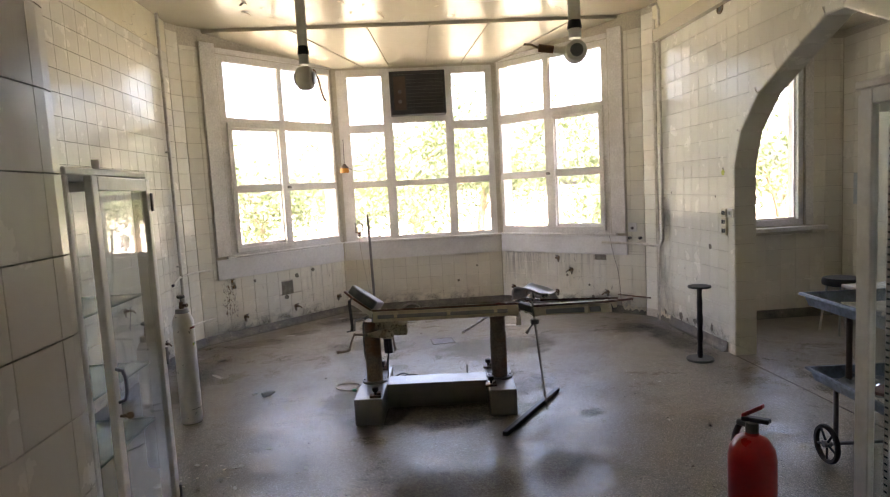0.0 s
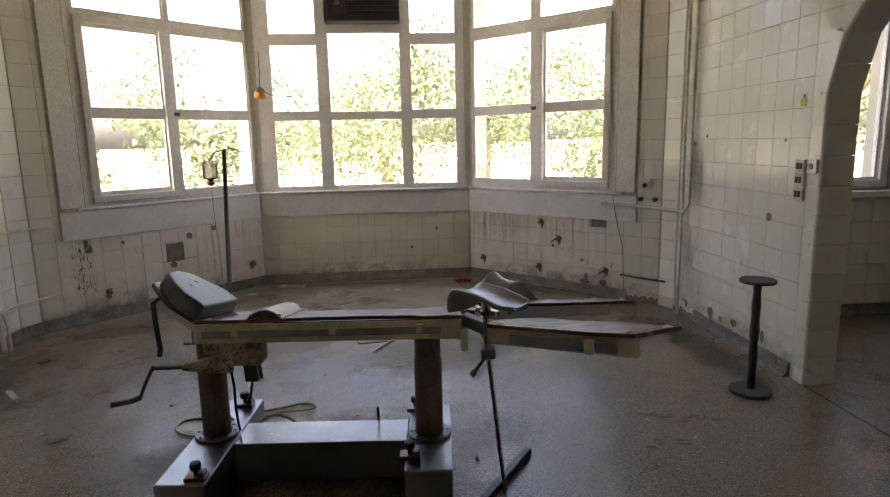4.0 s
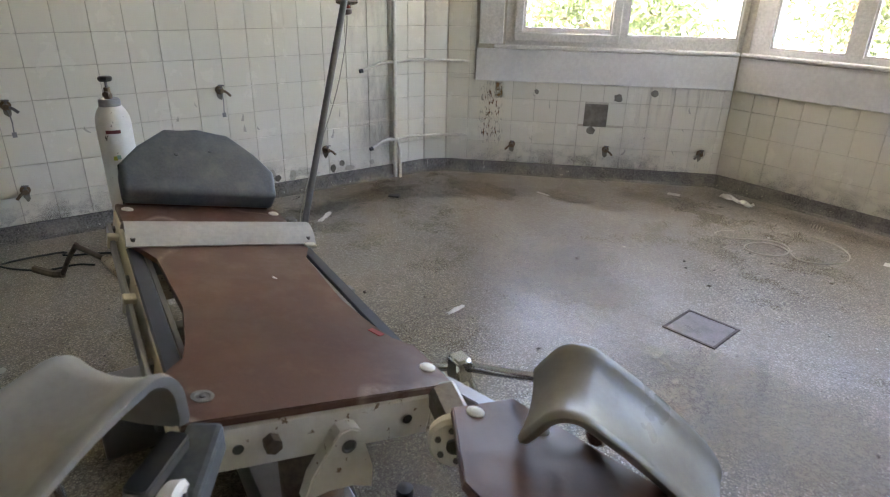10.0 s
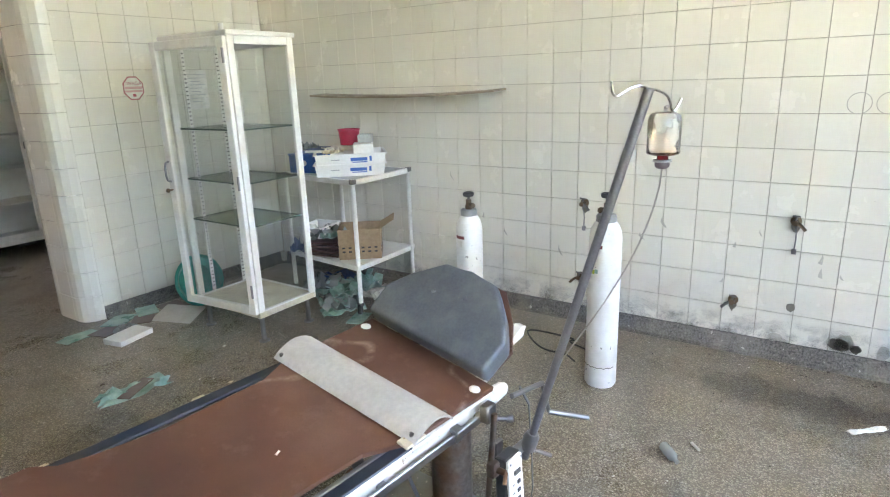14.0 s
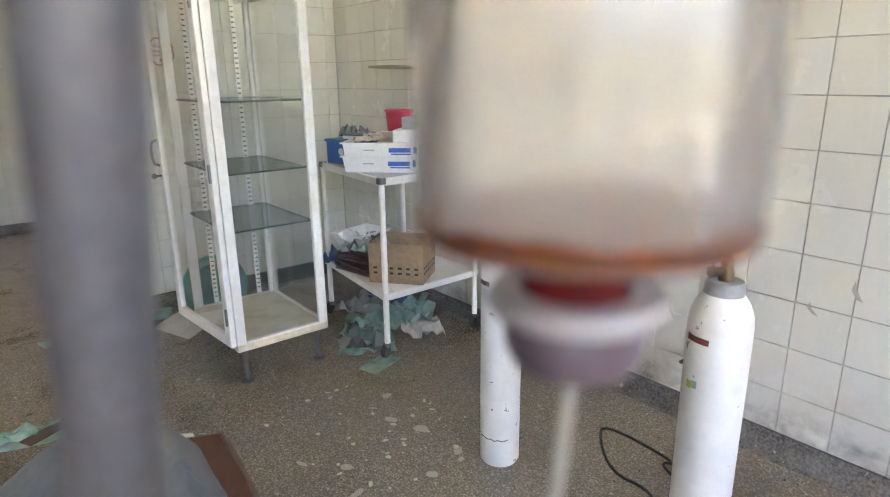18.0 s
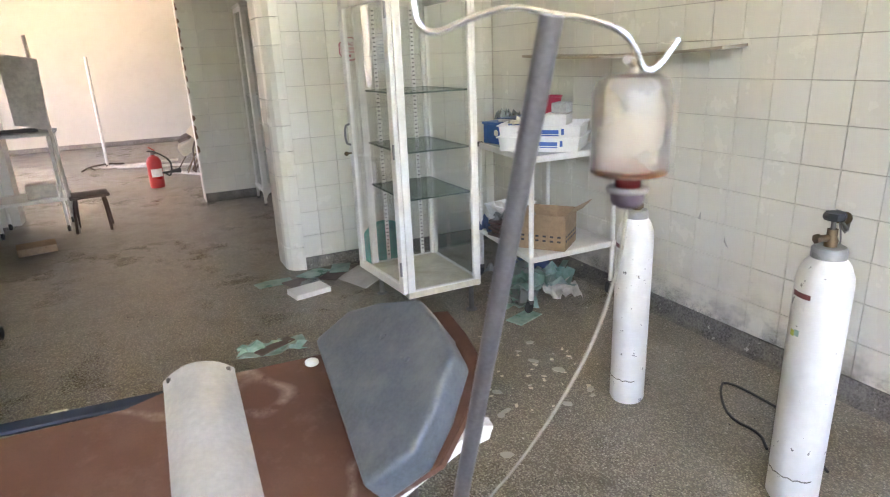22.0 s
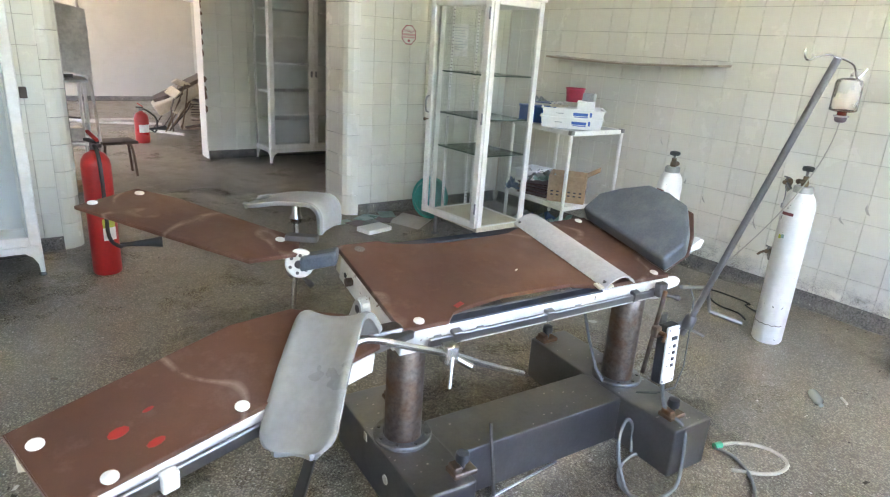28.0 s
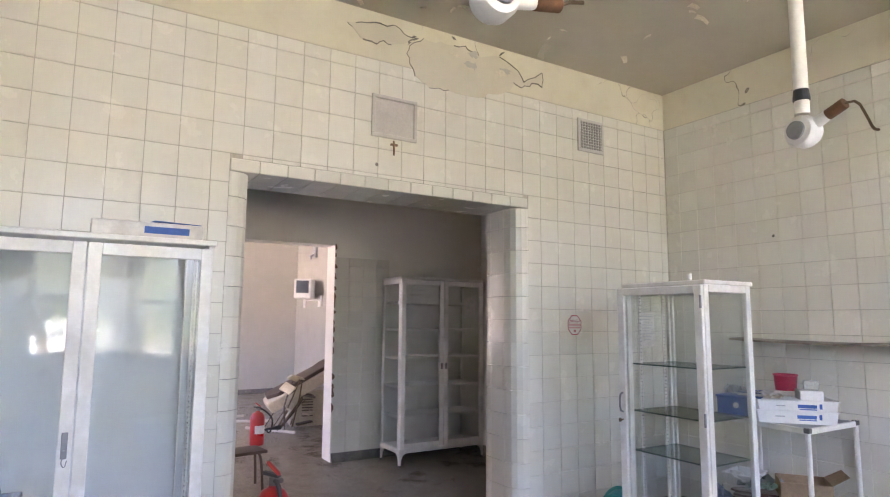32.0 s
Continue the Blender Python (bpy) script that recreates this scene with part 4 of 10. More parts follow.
for v, mat, lb in ((HW - 0.016, RAIL_ENAMEL, "white enamelled side rail, chipped"), (-HW + 0.016, CREAM_ENAMEL, "cream side rail with flaked rusty paint")):
    bm = B()
    box(bm, TOP @ Vector((0.0, v, -0.049)), (2 * HL - 0.01, 0.032, 0.070), TR, 0.003)
    part("side_rail", bm, mat, table, lb)
    s = 1 if v > 0 else -1
    bm = B()
    box(bm, TOP @ Vector((-0.02, s * (HW + 0.012), -0.05)), (0.86, 0.010, 0.025), TR, 0.002)
    for u in (-0.42, -0.1, 0.25, 0.38):
        box(bm, TOP @ Vector((u, s * (HW + 0.004), -0.05)), (0.02, 0.010, 0.02), TR)
    part("accessory_rail", bm, STEEL, table)
    for u in (-0.33, 0.02, 0.33):
        bm = B()
        box(bm, TOP @ Vector((u, s * (HW + 0.012), -0.034)), (0.028, 0.024, 0.012), TR, 0.002)
        box(bm, TOP @ Vector((u, s * (HW + 0.021), -0.045)), (0.022, 0.006, 0.03), TR, 0.002)
        part("rail_stop", bm, STEEL if s > 0 else CREAM_ENAMEL, table)
bm = B()
box(bm, TOP @ Vector((HL - 0.012, 0, -0.055)), (0.02, 2 * HW - 0.065, 0.075), TR, 0.004)
foot = part("foot_crossbar", bm, RAIL_ENAMEL, table, "cream-white crossbar with a bolt and a hole")
bm = B()
lug = [(-0.056, -0.030), (-0.050, 0.012), (-0.026, 0.066)] + [(-0.024 * math.cos(radians(q)), 0.070 + 0.022 * math.sin(radians(q))) for q in (20, 50, 90, 130, 160)] + [(0.026, 0.066), (0.050, 0.012), (0.056, -0.030), (0.020, -0.012), (-0.020, -0.012)]
lug_at = basis(TOP @ Vector((HL, 0.02, -0.125)), TR @ Vector((0, 1, 0)), TR @ Vector((1, 0, 0)))
prism(bm, lug, 0, 0.026, lug_at, 0.003)
bracket = part("bracket", bm, RAIL_ENAMEL, foot, "cream cast lug with a pivot ring")
bm = B()
lathe(bm, [(0.010, 0.026), (0.012, 0.0285), (0.009, 0.0285), (0.0075, 0.0265)], 20, lug_at @ Matrix.Translation((0, 0.062, 0)))
part("pivot_ring", bm, DARK_STEEL, bracket)
bm = B()
rod(bm, TOP @ Vector((HL - 0.006, -0.09, -0.050)), TOP @ Vector((HL + 0.016, -0.09, -0.050)), 0.013, n=6)
part("bolt", bm, RUSTY_STEEL, foot)
for v in (-0.135, 0.135):
    bm = B()
    rod(bm, TOP @ Vector((HL - 0.004, v, -0.056)), TOP @ Vector((HL - 0.0005, v, -0.056)), 0.008, n=14)
    part("bolt_hole", bm, BLACK, foot)
for u in (-HL + 0.012, -0.2, 0.15):
    bm = B()
    box(bm, TOP @ Vector((u, 0, -0.05)), (0.03, 2 * HW - 0.07, 0.045), TR, 0.002)
    part("cross_member", bm, DARK_STEEL, table)
for u in (0.352 + 0.0, -0.53 + 0.08):
    bm = B()
    box(bm, TOP @ Vector((u, 0.0, -0.062)), (0.11, 0.26, 0.05), TR, 0.004)
    part("column_head", bm, DARK_STEEL, table)
# dark gutters with bright inner edges beside the waist of the board
GUTTER = worn("blue_black_gutter", (0.012, 0.018, 0.03), 0.42, dirt=(0.05, 0.055, 0.06), amount=0.5)
for s in (1, -1):
    bm = B()
    box(bm, TOP @ Vector((0.075, s * 0.195, -0.016)), (0.545, 0.030, 0.010), TR, 0.003)
    g_ = part("gutter", bm, GUTTER, table, "blue-black rubber gutter strip")
    bm = B()
    box(bm, TOP @ Vector((0.075, s * 0.173, -0.026)), (0.545, 0.010, 0.022), TR, 0.001)
    part("edge_strip", bm, STEEL, g_)
# brown board with a waist
half = [(HL, HW), (0.352, HW), (0.335, HW - 0.016), (0.318, HW - 0.032), (0.26, HW - 0.044), (0.14, HW - 0.060), (-0.10, HW - 0.052), (-0.19, HW - 0.012), (-HL, HW - 0.004)]
outline = half + [(u, -v) for u, v in half[::-1]]
bm = B()
prism(bm, outline, -0.013, 0.0, TOP, 0.002)
top_board = part("top_board", bm, BROWN_TOP, table, "scuffed brown laminate board with a narrowed waist")
bm = B()
lathe(bm, [(0.015, 0.0), (0.016, 0.0012), (0.011, 0.0012), (0.009, 0.0004), (0.004, 0.0004), (0.0035, 0.0025), (0.001, 0.003)], 20, TOP @ Matrix.Translation((0.43, -0.175, 0.0003)))
part("screw_cup", bm, ZINC, top_board, "bare screw in a worn ring")
for u, v in ((0.43, 0.193), (-0.44, 0.185), (-0.44, -0.185)):
    bm = B()
    lathe(bm, [(0.014, 0.0), (0.014, 0.002), (0.008, 0.005), (0.001, 0.006)], 16, TOP @ Matrix.Translation((u, v, 0.0003)))
    part("stud", bm, WHITE_ENAMEL, top_board)
for u, v, a, b in ((0.292, 0.160, 0.030, 0.013), (0.02, 0.05, 0.012, 0.004)):
    bm = B()
    box(bm, TOP @ Vector((u, v, 0.001)), (a, b, 0.0015), TR @ Matrix.Rotation(0.4, 3, "Z"))
    part("tape_scrap", bm, RED if a > 0.02 else WHITE_ENAMEL, top_board)
# arched grey board across the top
rows = []
for k in range(9):
    u = -0.305 + 0.13 * k / 8
    z = 0.004 + 0.032 * math.sin(math.pi * k / 8) ** 0.8
    rows.append([TOP @ Vector((u - 0.012 * (v / HW), v, z)) for v in (-HW - 0.002, -0.14, -0.07, 0.0, 0.07, 0.14, HW + 0.006)])
bm = shell(B(), rows, 0.005)
arm = part("arched_board", bm, worn("dull_frosted_board", (0.45, 0.435, 0.40), 0.42, dirt=(0.33, 0.30, 0.25), amount=0.6, grain=80, patch=7, var=0.1), table, "pale grey arched board laid across", smooth=True)
for v in (-0.2, 0.2):
    for k in (0.012, 0.118):
        bm = B()
        rod(bm, TOP @ Vector((-0.305 + k - 0.012 * v / HW, v, 0.006)), TOP @ Vector((-0.305 + k - 0.012 * v / HW, v, 0.018)), 0.005, n=8)
        part("screw", bm, DARK_STEEL, arm)
bm = B()
box(bm, TOP @ Vector((-0.20, 0.20, 0.002)), (0.06, 0.03, 0.008), TR, 0.002)
part("hinge_plate", bm, CREAM_ENAMEL, table)
# head section: tilted brown plate with a thick vinyl pad
HEAD = TOP @ pose(-HL + 0.0, 0, -0.004, 0, 35, 0)
HR = HEAD.to_3x3()
pad_out = [(0.0, 0.188), (-0.09, 0.20), (-0.155, 0.155), (-0.224, 0.085), (-0.228, 0.0), (-0.224, -0.085), (-0.155, -0.155), (-0.09, -0.20), (0.0, -0.188)]
bm = B()
prism(bm, [(x * 1.06 - 0.01, y * 0.97) for x, y in pad_out], -0.012, 0.002, HEAD, 0.002)
plate = part("head_plate", bm, BROWN_TOP, table, "brown head plate")
bm = B()
prism(bm, [(x, y * (1.0 if x < -0.01 else 1.03)) for x, y in pad_out], 0.003, 0.068, HEAD)
bmesh.ops.bevel(bm, geom=list(bm.edges), offset=0.015, segments=4, affect="EDGES", profile=0.55)
pad = part("head_pad", bm, PAD_GREY, table, "blue-grey vinyl pad, creased", smooth=True)
for x, y in ((-0.15, 0.03), (-0.13, -0.06)):
    bm = B()
    lathe(bm, [(0.007, 0.0), (0.006, 0.002), (0.001, 0.003)], 10, HEAD @ Matrix.Translation((x, y, 0.068)))
    part("button", bm, PAD_GREY, pad)
for v in (-0.155, 0.155):
    bm = B()
    prism(bm, [(0.02, 0.0), (-0.185, -0.005), (-0.20, -0.025), (-0.18, -0.045), (-0.13, -0.026), (0.02, -0.028)], -0.012, 0.012, basis(HEAD @ Vector((0, v, -0.014)), HR @ Vector((1, 0, 0)), HR @ Vector((0, -1, 0))), 0.003)
    part("head_arm", bm, WHITE_ENAMEL, table, "white enamelled cast arm")
# gearbox and crank on the door side, crank on the window side
bm = B()
lathe(bm, [(0.010, 0.0), (0.013, 0.006), (0.024, 0.07), (0.034, 0.12), (0.036, 0.165), (0.030, 0.175)], 18, basis((-0.272, 3.982, 0.578), (0, 0, 1), (0.93, 0.355, -0.075)))
box(bm, TAB @ Vector((-0.35, -0.115, 0.580)), (0.17, 0.10, 0.075), RZ, 0.012, 2)
box(bm, TAB @ Vector((-0.40, -0.15, 0.635)), (0.16, 0.03, 0.09), RZ, 0.006, 2)
part("gearbox", bm, worn("rusty_gearbox_enamel", (0.50, 0.44, 0.31), 0.4, dirt=(0.22, 0.13, 0.06), amount=1.0, grain=60, patch=14, var=0.25, chips=(0.10, 0.055, 0.03), chip_at=0.56), table, "cream gearbox with rusty patches", smooth=True)
bm = B()
rod(bm, (-0.262, 3.986, 0.578), (-0.352, 3.928, 0.600), 0.0075)
tube(bm, [(-0.347, 3.931, 0.607), (-0.368, 3.905, 0.56), (-0.383, 3.885, 0.515)], 0.0065, 8)
crank = part("crank", bm, RUSTY_STEEL, table, smooth=True)
bm = B()
tube(bm, [(-0.383, 3.885, 0.515), (-0.40, 3.868, 0.512), (-0.425, 3.848, 0.514), (-0.455, 3.825, 0.518)], 0.011, 8)
part("grip", bm, RUSTY_STEEL, crank, smooth=True)
bm = B()
lathe(bm, [(0.012, 0), (0.022, 0.01), (0.018, 0.06), (0.01, 0.075)], 14, basis(TOP @ Vector((-HL - 0.005, 0.195, -0.045)), (0, 0, 1), TR @ Vector((-1, 0.0, 0))))
part("crank_bearing", bm, WHITE_ENAMEL, table, smooth=True)
bm = B()
rod(bm, (-0.255, 4.452, 0.604), (-0.385, 4.472, 0.585), 0.007)
tube(bm, [(-0.385, 4.472, 0.590), (-0.392, 4.483, 0.535), (-0.395, 4.49, 0.502)], 0.006, 8)
crank = part("crank", bm, STEEL, table, smooth=True)
bm = B()
tube(bm, [(-0.395, 4.49, 0.502), (-0.415, 4.52, 0.494), (-0.44, 4.55, 0.484), (-0.46, 4.576, 0.476)], 0.0078, 10)
part("grip", bm, STEEL, crank, smooth=True)


def leg_plate(corners, studs, side_mat, low):
    """A brown leg plate with a deep enamelled edge along its outer side and a hinge hub."""
    c = [Vector(p) for p in corners]
    n = (c[1] - c[0]).cross(c[2] - c[1]).normalized()
    if n.z < 0:
        n = -n
    bm = B()
    o = c[0]
    ux = (c[-1] - c[0]).normalized()
    m = basis(o, ux, n)
    inv = m.inverted()
    flat = [(inv @ p).to_2d() for p in c]
    prism(bm, [(p.x, p.y) for p in flat], -0.012, 0.0, m, 0.002)
    p = part("leg_plate", bm, BROWN_TOP, table, "scuffed brown leg plate")
    a, b = c[low[0]], c[low[1]]
    d = (b - a).normalized()
    inward = n.cross(d)
    mid = sum(c, Vector()) / len(c)
    if inward.dot(mid - a) < 0:
        inward = -inward
    bm = B()
    rr = basis((0, 0, 0), d, n).to_3x3()
    box(bm, a.lerp(b, 0.5) - n * 0.041 + inward * 0.02, ((b - a).length - 0.01, 0.03, 0.055), rr, 0.003)
    part("leg_rail", bm, side_mat, p, "enamelled edge rail, chipped")
    bm = B()
    box(bm, a.lerp(b, 0.45) - n * 0.045 - inward * 0.004, ((b - a).length * 0.7, 0.010, 0.03), rr, 0.002)
    part("leg_accessory_rail", bm, STEEL, p)
    bm = B()
    box(bm, a.lerp(b, 0.25) - n * 0.045 - inward * 0.011, (0.03, 0.02, 0.042), rr, 0.003)
    part("rail_stop", bm, side_mat, p)
    for s in studs:
        bm = B()
        q = inv @ Vector(s)
        lathe(bm, [(0.014, 0.0), (0.014, 0.002), (0.008, 0.005), (0.001, 0.006)], 16, m @ Matrix.Translation((q.x, q.y, 0.0003)))
        part("stud", bm, WHITE_ENAMEL, p)
    return p, m


pw, mw = leg_plate([(1.555, 4.355, 0.645), (1.50, 4.547, 0.606), (1.17, 4.473, 0.626), (0.862, 4.405, 0.645), (0.85, 4.292, 0.670), (0.99, 4.207, 0.690), (1.135, 4.214, 0.689)], [(1.513, 4.399, 0.635), (1.424, 4.517, 0.614), (1.191, 4.456, 0.630), (0.945, 4.386, 0.650), (0.874, 4.318, 0.665)], WHITE_ENAMEL, (1, 3))
leg_plate([(1.337, 3.49, 0.806), (1.155, 3.395, 0.820), (1.06, 3.485, 0.800), (0.80, 3.83, 0.735), (0.843, 3.912, 0.719), (0.985, 3.915, 0.721)], [(1.29, 3.481, 0.806), (1.155, 3.435, 0.813), (0.86, 3.824, 0.737)], CREAM_ENAMEL, (1, 3))
for x, y, s, sq in ((1.395, 4.424, 0.019, 0.6), (1.34, 4.388, 0.011, 0.4), (1.345, 4.472, 0.017, 0.5)):
    bm = B()
    q = mw.inverted() @ Vector((x, y, 0.61))
    lathe(bm, [(s, 0), (s, 0.0008)], 9, mw @ Matrix.Translation((q.x, q.y, 0.0004)) @ Matrix.Diagonal((1, sq, 1, 1)))
    part("red_mark", bm, RED, pw, "red paint mark")

bm = B()
prism(bm, [(-0.035, 0.0), (0.03, 0.0), (0.03, -0.05), (0.008, -0.056), (-0.004, -0.03)], -0.016, 0.016, basis((1.515, 4.352, 0.626), (1.0, 0.0, -0.04), (0, -1, -0.1)), 0.003)
part("tip_lug", bm, CREAM_ENAMEL, pw, "cream cast lug under the tip")


def hub(c, axis, parent=table):
    c, axis = Vector(c), Vector(axis).normalized()
    m = basis(c, axis.orthogonal(), axis)
    bm = B()
    lathe(bm, [(0.036, -0.014), (0.042, -0.008), (0.042, 0.008), (0.036, 0.014)], 24, m)
    h = part("hinge_hub", bm, WHITE_ENAMEL, parent, "round white hinge disc with bolts", smooth=True)
    for k in range(6):
        bm = B()
        rod(bm, m @ Vector((0.026 * math.cos(k * 1.047), 0.026 * math.sin(k * 1.047), 0.012)), m @ Vector((0.026 * math.cos(k * 1.047), 0.026 * math.sin(k * 1.047), 0.017)), 0.005, n=8)
        part("bolt", bm, DARK_STEEL, h)
    bm = B()
    lathe(bm, [(0.012, 0.012), (0.012, 0.02), (0.006, 0.021)], 12, m)
    part("pivot", bm, DARK_STEEL, h)


hub((0.835, 3.905, 0.685), (0.55, 0.80, 0.1))
hub((0.862, 4.292, 0.628), (0.75, -0.65, 0.1))
for a, b, lb in (((0.755, 3.965, 0.712), (0.825, 3.915, 0.69), ""), ((0.77, 4.335, 0.635), (0.855, 4.31, 0.625), "")):
    bm = B()
    a, b = Vector(a), Vector(b)
    box(bm, (a + b) / 2, ((b - a).length + 0.02, 0.05, 0.045), basis((0, 0, 0), b - a, (0, 0, 1)).to_3x3(), 0.008, 2)
    part("hinge_arm", bm, PAD_GREY if a.y < 4.1 else DARK_STEEL, table, "dark grey hinge block")
for a, b in (((0.743, 4.353, 0.630), (0.868, 4.380, 0.630)), ((0.79, 3.93, 0.752), (0.86, 3.865, 0.75))):
    bm = B()
    a, b = Vector(a), Vector(b)
    prism(bm, rounded((b - a).length, 0.030, 0.008), 0, 0.016, basis((a + b) / 2, b - a, (0, 0.1, 1)), 0.002)
    part("release_lever", bm, STEEL, table, "dull metal release lever")


def knee_pad(foot, head, normal, width=0.155, drop=0.085, dip=0.012, thick=0.013, bend=0.046):
    """A moulded leg shell: a hollowed chute from foot to head, waisted where its head end rolls over."""
    foot, head = Vector(foot), Vector(head)
    d = (head - foot).normalized()
    nrm = Vector(normal)
    nrm = (nrm - d * nrm.dot(d)).normalized()
    side = d.cross(nrm)
    run = (head - foot).length
    flat = run - bend * 0.55
    round_ = [(-0.014 + 0.044 * (1 - math.cos(radians(18 * k))), 0.58 + 0.42 * math.sin(radians(18 * k))) for k in range(6)]
    path = [(a, -0.004) for a, _ in round_] + [(0.03 + (flat - 0.03) * k / 7, 0.006 * math.sin(math.pi * k / 7) - 0.004) for k in range(1, 7)]
    path += [(flat + bend * math.sin(radians(q)), -0.004 - bend * (1 - math.cos(radians(q)))) for q in range(0, 97, 8)]
    end = path[-1]
    path += [(end[0] - 0.10 * j * (drop - bend) / 3, end[1] - j * (drop - bend) / 3) for j in (1, 2, 3)]
    rows, last = [], len(path) - 1
    for i, (a, z) in enumerate(path):
        f = i / last
        w = width * (1.0 - 0.05 * math.sin(math.pi * min(1.0, max(0.0, (f - 0.2) / 0.75))))
        w *= round_[i][1] if i < 6 else 0.96 if i == last else 1.0
        deep = dip * (1.0 + 0.5 * math.sin(math.pi * f))
        # the way out of the sheet turns with the roll
        ahead, behind = path[min(i + 1, last)], path[max(i - 1, 0)]
        along = (d * (ahead[0] - behind[0]) + nrm * (ahead[1] - behind[1])).normalized()
        up = side.cross(along)
        rows.append([foot + d * a + nrm * z + side * (t * w / 2) + up * (deep * (abs(t) ** 2.2 - 0.4) - 0.007 * max(0.0, (abs(t) - 0.86) / 0.14) ** 2) for t in [j / 8 - 1 for j in range(17)]])
    bm = shell(B(), rows, thick)
    bmesh.ops.recalc_face_normals(bm, faces=bm.faces)
    rim = [e for e in bm.edges if len(e.link_faces) == 2 and e.calc_face_angle(0.0) > 0.9]
    bmesh.ops.bevel(bm, geom=rim, offset=thick * 0.42, segments=3, affect="EDGES", profile=0.5, clamp_overlap=True)
    return part("knee_support", bm, SHELL_GREY, table, "grey moulded plastic leg support shell", smooth=True)


knee_pad((1.137, 4.566, 0.598), (0.992, 4.418, 0.768), (0.573, 0.296, 0.764), width=0.160, drop=0.095)
knee_pad((0.888, 3.708, 0.836), (0.752, 3.876, 0.865), (0.0, 0.0, 1.0), width=0.150, drop=0.085)
# window-side bar: from its clamp on the rail to the shell
bm = B()
tube(bm, [(0.393, 4.404, 0.447), (0.54, 4.425, 0.523), (0.686, 4.443, 0.604), (0.82, 4.447, 0.662), (0.915, 4.449, 0.705), (0.95, 4.452, 0.706), (0.985, 4.455, 0.672)], 0.0085, 10, 1)
bar = part("support_bar", bm, CHROME, table, smooth=True)
bm = B()
box(bm, (0.686, 4.436, 0.604), (0.04, 0.035, 0.05), RZ, 0.005)
rod(bm, (0.686, 4.45, 0.60), (0.705, 4.47, 0.53), 0.006)
rod(bm, (0.686, 4.43, 0.60), (0.64, 4.47, 0.57), 0.009)
part("bar_clamp", bm, CHROME, bar, smooth=True)
bm = B()
lathe(bm, [(0.001, -0.02), (0.016, -0.012), (0.02, 0.0), (0.016, 0.012), (0.001, 0.02)], 12, Matrix.Translation((1.0, 4.452, 0.66)))
rod(bm, (1.0, 4.452, 0.66), (1.04, 4.462, 0.668), 0.010)
part("ball_joint", bm, CHROME, bar, smooth=True)
# door-side post with clamp, lever and ball joint; its lower end hangs to the floor
bm = B()
tube(bm, [(0.885, 3.875, 0.02), (0.84, 3.84, 0.40), (0.812, 3.815, 0.62), (0.80, 3.803, 0.72), (0.80, 3.80, 0.80)], 0.008, 10)
post = part("support_post", bm, CHROME, table, smooth=True)
bm = B()
box(bm, (0.812, 3.82, 0.63), (0.05, 0.04, 0.032), RZ, 0.005)
rod(bm, (0.81, 3.815, 0.63), (0.76, 3.80, 0.575), 0.006)
rod(bm, (0.765, 3.80, 0.58), (0.75, 3.797, 0.562), 0.010)
part("post_clamp", bm, DARK_STEEL, post, smooth=True)
bm = B()
lathe(bm, [(0.001, -0.022), (0.015, -0.014), (0.021, 0.0), (0.015, 0.014), (0.012, 0.05)], 12, Matrix.Translation((0.80, 3.80, 0.79)))
part("ball_joint", bm, CHROME, post, smooth=True)
# thin upright rod and flat foot on the window side of the base
bm = B()
rod(bm, (0.415, 4.368, 0.0), (0.407, 4.311, 0.236), 0.0055)
part("upright_rod", bm, DARK_STEEL, table)
# straps
bm = B()
pts = [(-0.30, 4.45, 0.61), (-0.33, 4.462, 0.55), (-0.335, 4.468, 0.42), (-0.33, 4.475, 0.30), (-0.31, 4.47, 0.22), (-0.27, 4.43, 0.19), (-0.22, 4.38, 0.182)]
shell(bm, [[Vector(p) + Vector((-0.006, 0.0, 0)), Vector(p) + Vector((0.006, 0.004, 0))] for p in pts], 0.003)
part("strap", bm, PAD_GREY, table, "frayed grey webbing strap", smooth=True)
bm = B()
pts = [HEAD @ Vector((-0.16, -0.17, -0.005)), HEAD @ Vector((-0.165, -0.185, -0.03)), HEAD @ Vector((-0.16, -0.185, -0.03)) + Vector((0, -0.004, -0.08)), HEAD @ Vector((-0.16, -0.185, -0.03)) + Vector((0.006, -0.002, -0.17)), HEAD @ Vector((-0.16, -0.185, -0.03)) + Vector((0.0, -0.004, -0.20))]
shell(bm, [[Vector(p) + Vector((-0.010, 0.0, 0)), Vector(p) + Vector((0.010, -0.006, 0))] for p in pts], 0.003)
part("strap", bm, BLACK, table, smooth=True)
bm = B()
pts = [(-0.14, 4.14, 0.63), (-0.15, 4.15, 0.52), (-0.145, 4.17, 0.42), (-0.155, 4.20, 0.32), (-0.16, 4.24, 0.23), (-0.166, 4.277, 0.185)]
shell(bm, [[Vector(p) + Vector((-0.005, 0.0, 0)), Vector(p) + Vector((0.005, -0.003, 0))] for p in pts], 0.003)
part("strap", bm, BLACK, table, smooth=True)

# loose steel rod and flat blade on the floor, long black bar leaning on the floor
t = thing("loose_rod", "thin loose steel rod lying on the floor beside the base", "rod", at=(0.28, 4.36, 0))
bm = B()
rod(bm, (0.47, 4.368, 0.008), (0.13, 4.354, 0.008), 0.0055)
part("rod", bm, CHROME, t)
t = thing("foot_rest_plate", "flat grey metal foot plate lying on the floor", "metal plate", at=(0.45, 4.45, 0))
bm = B()
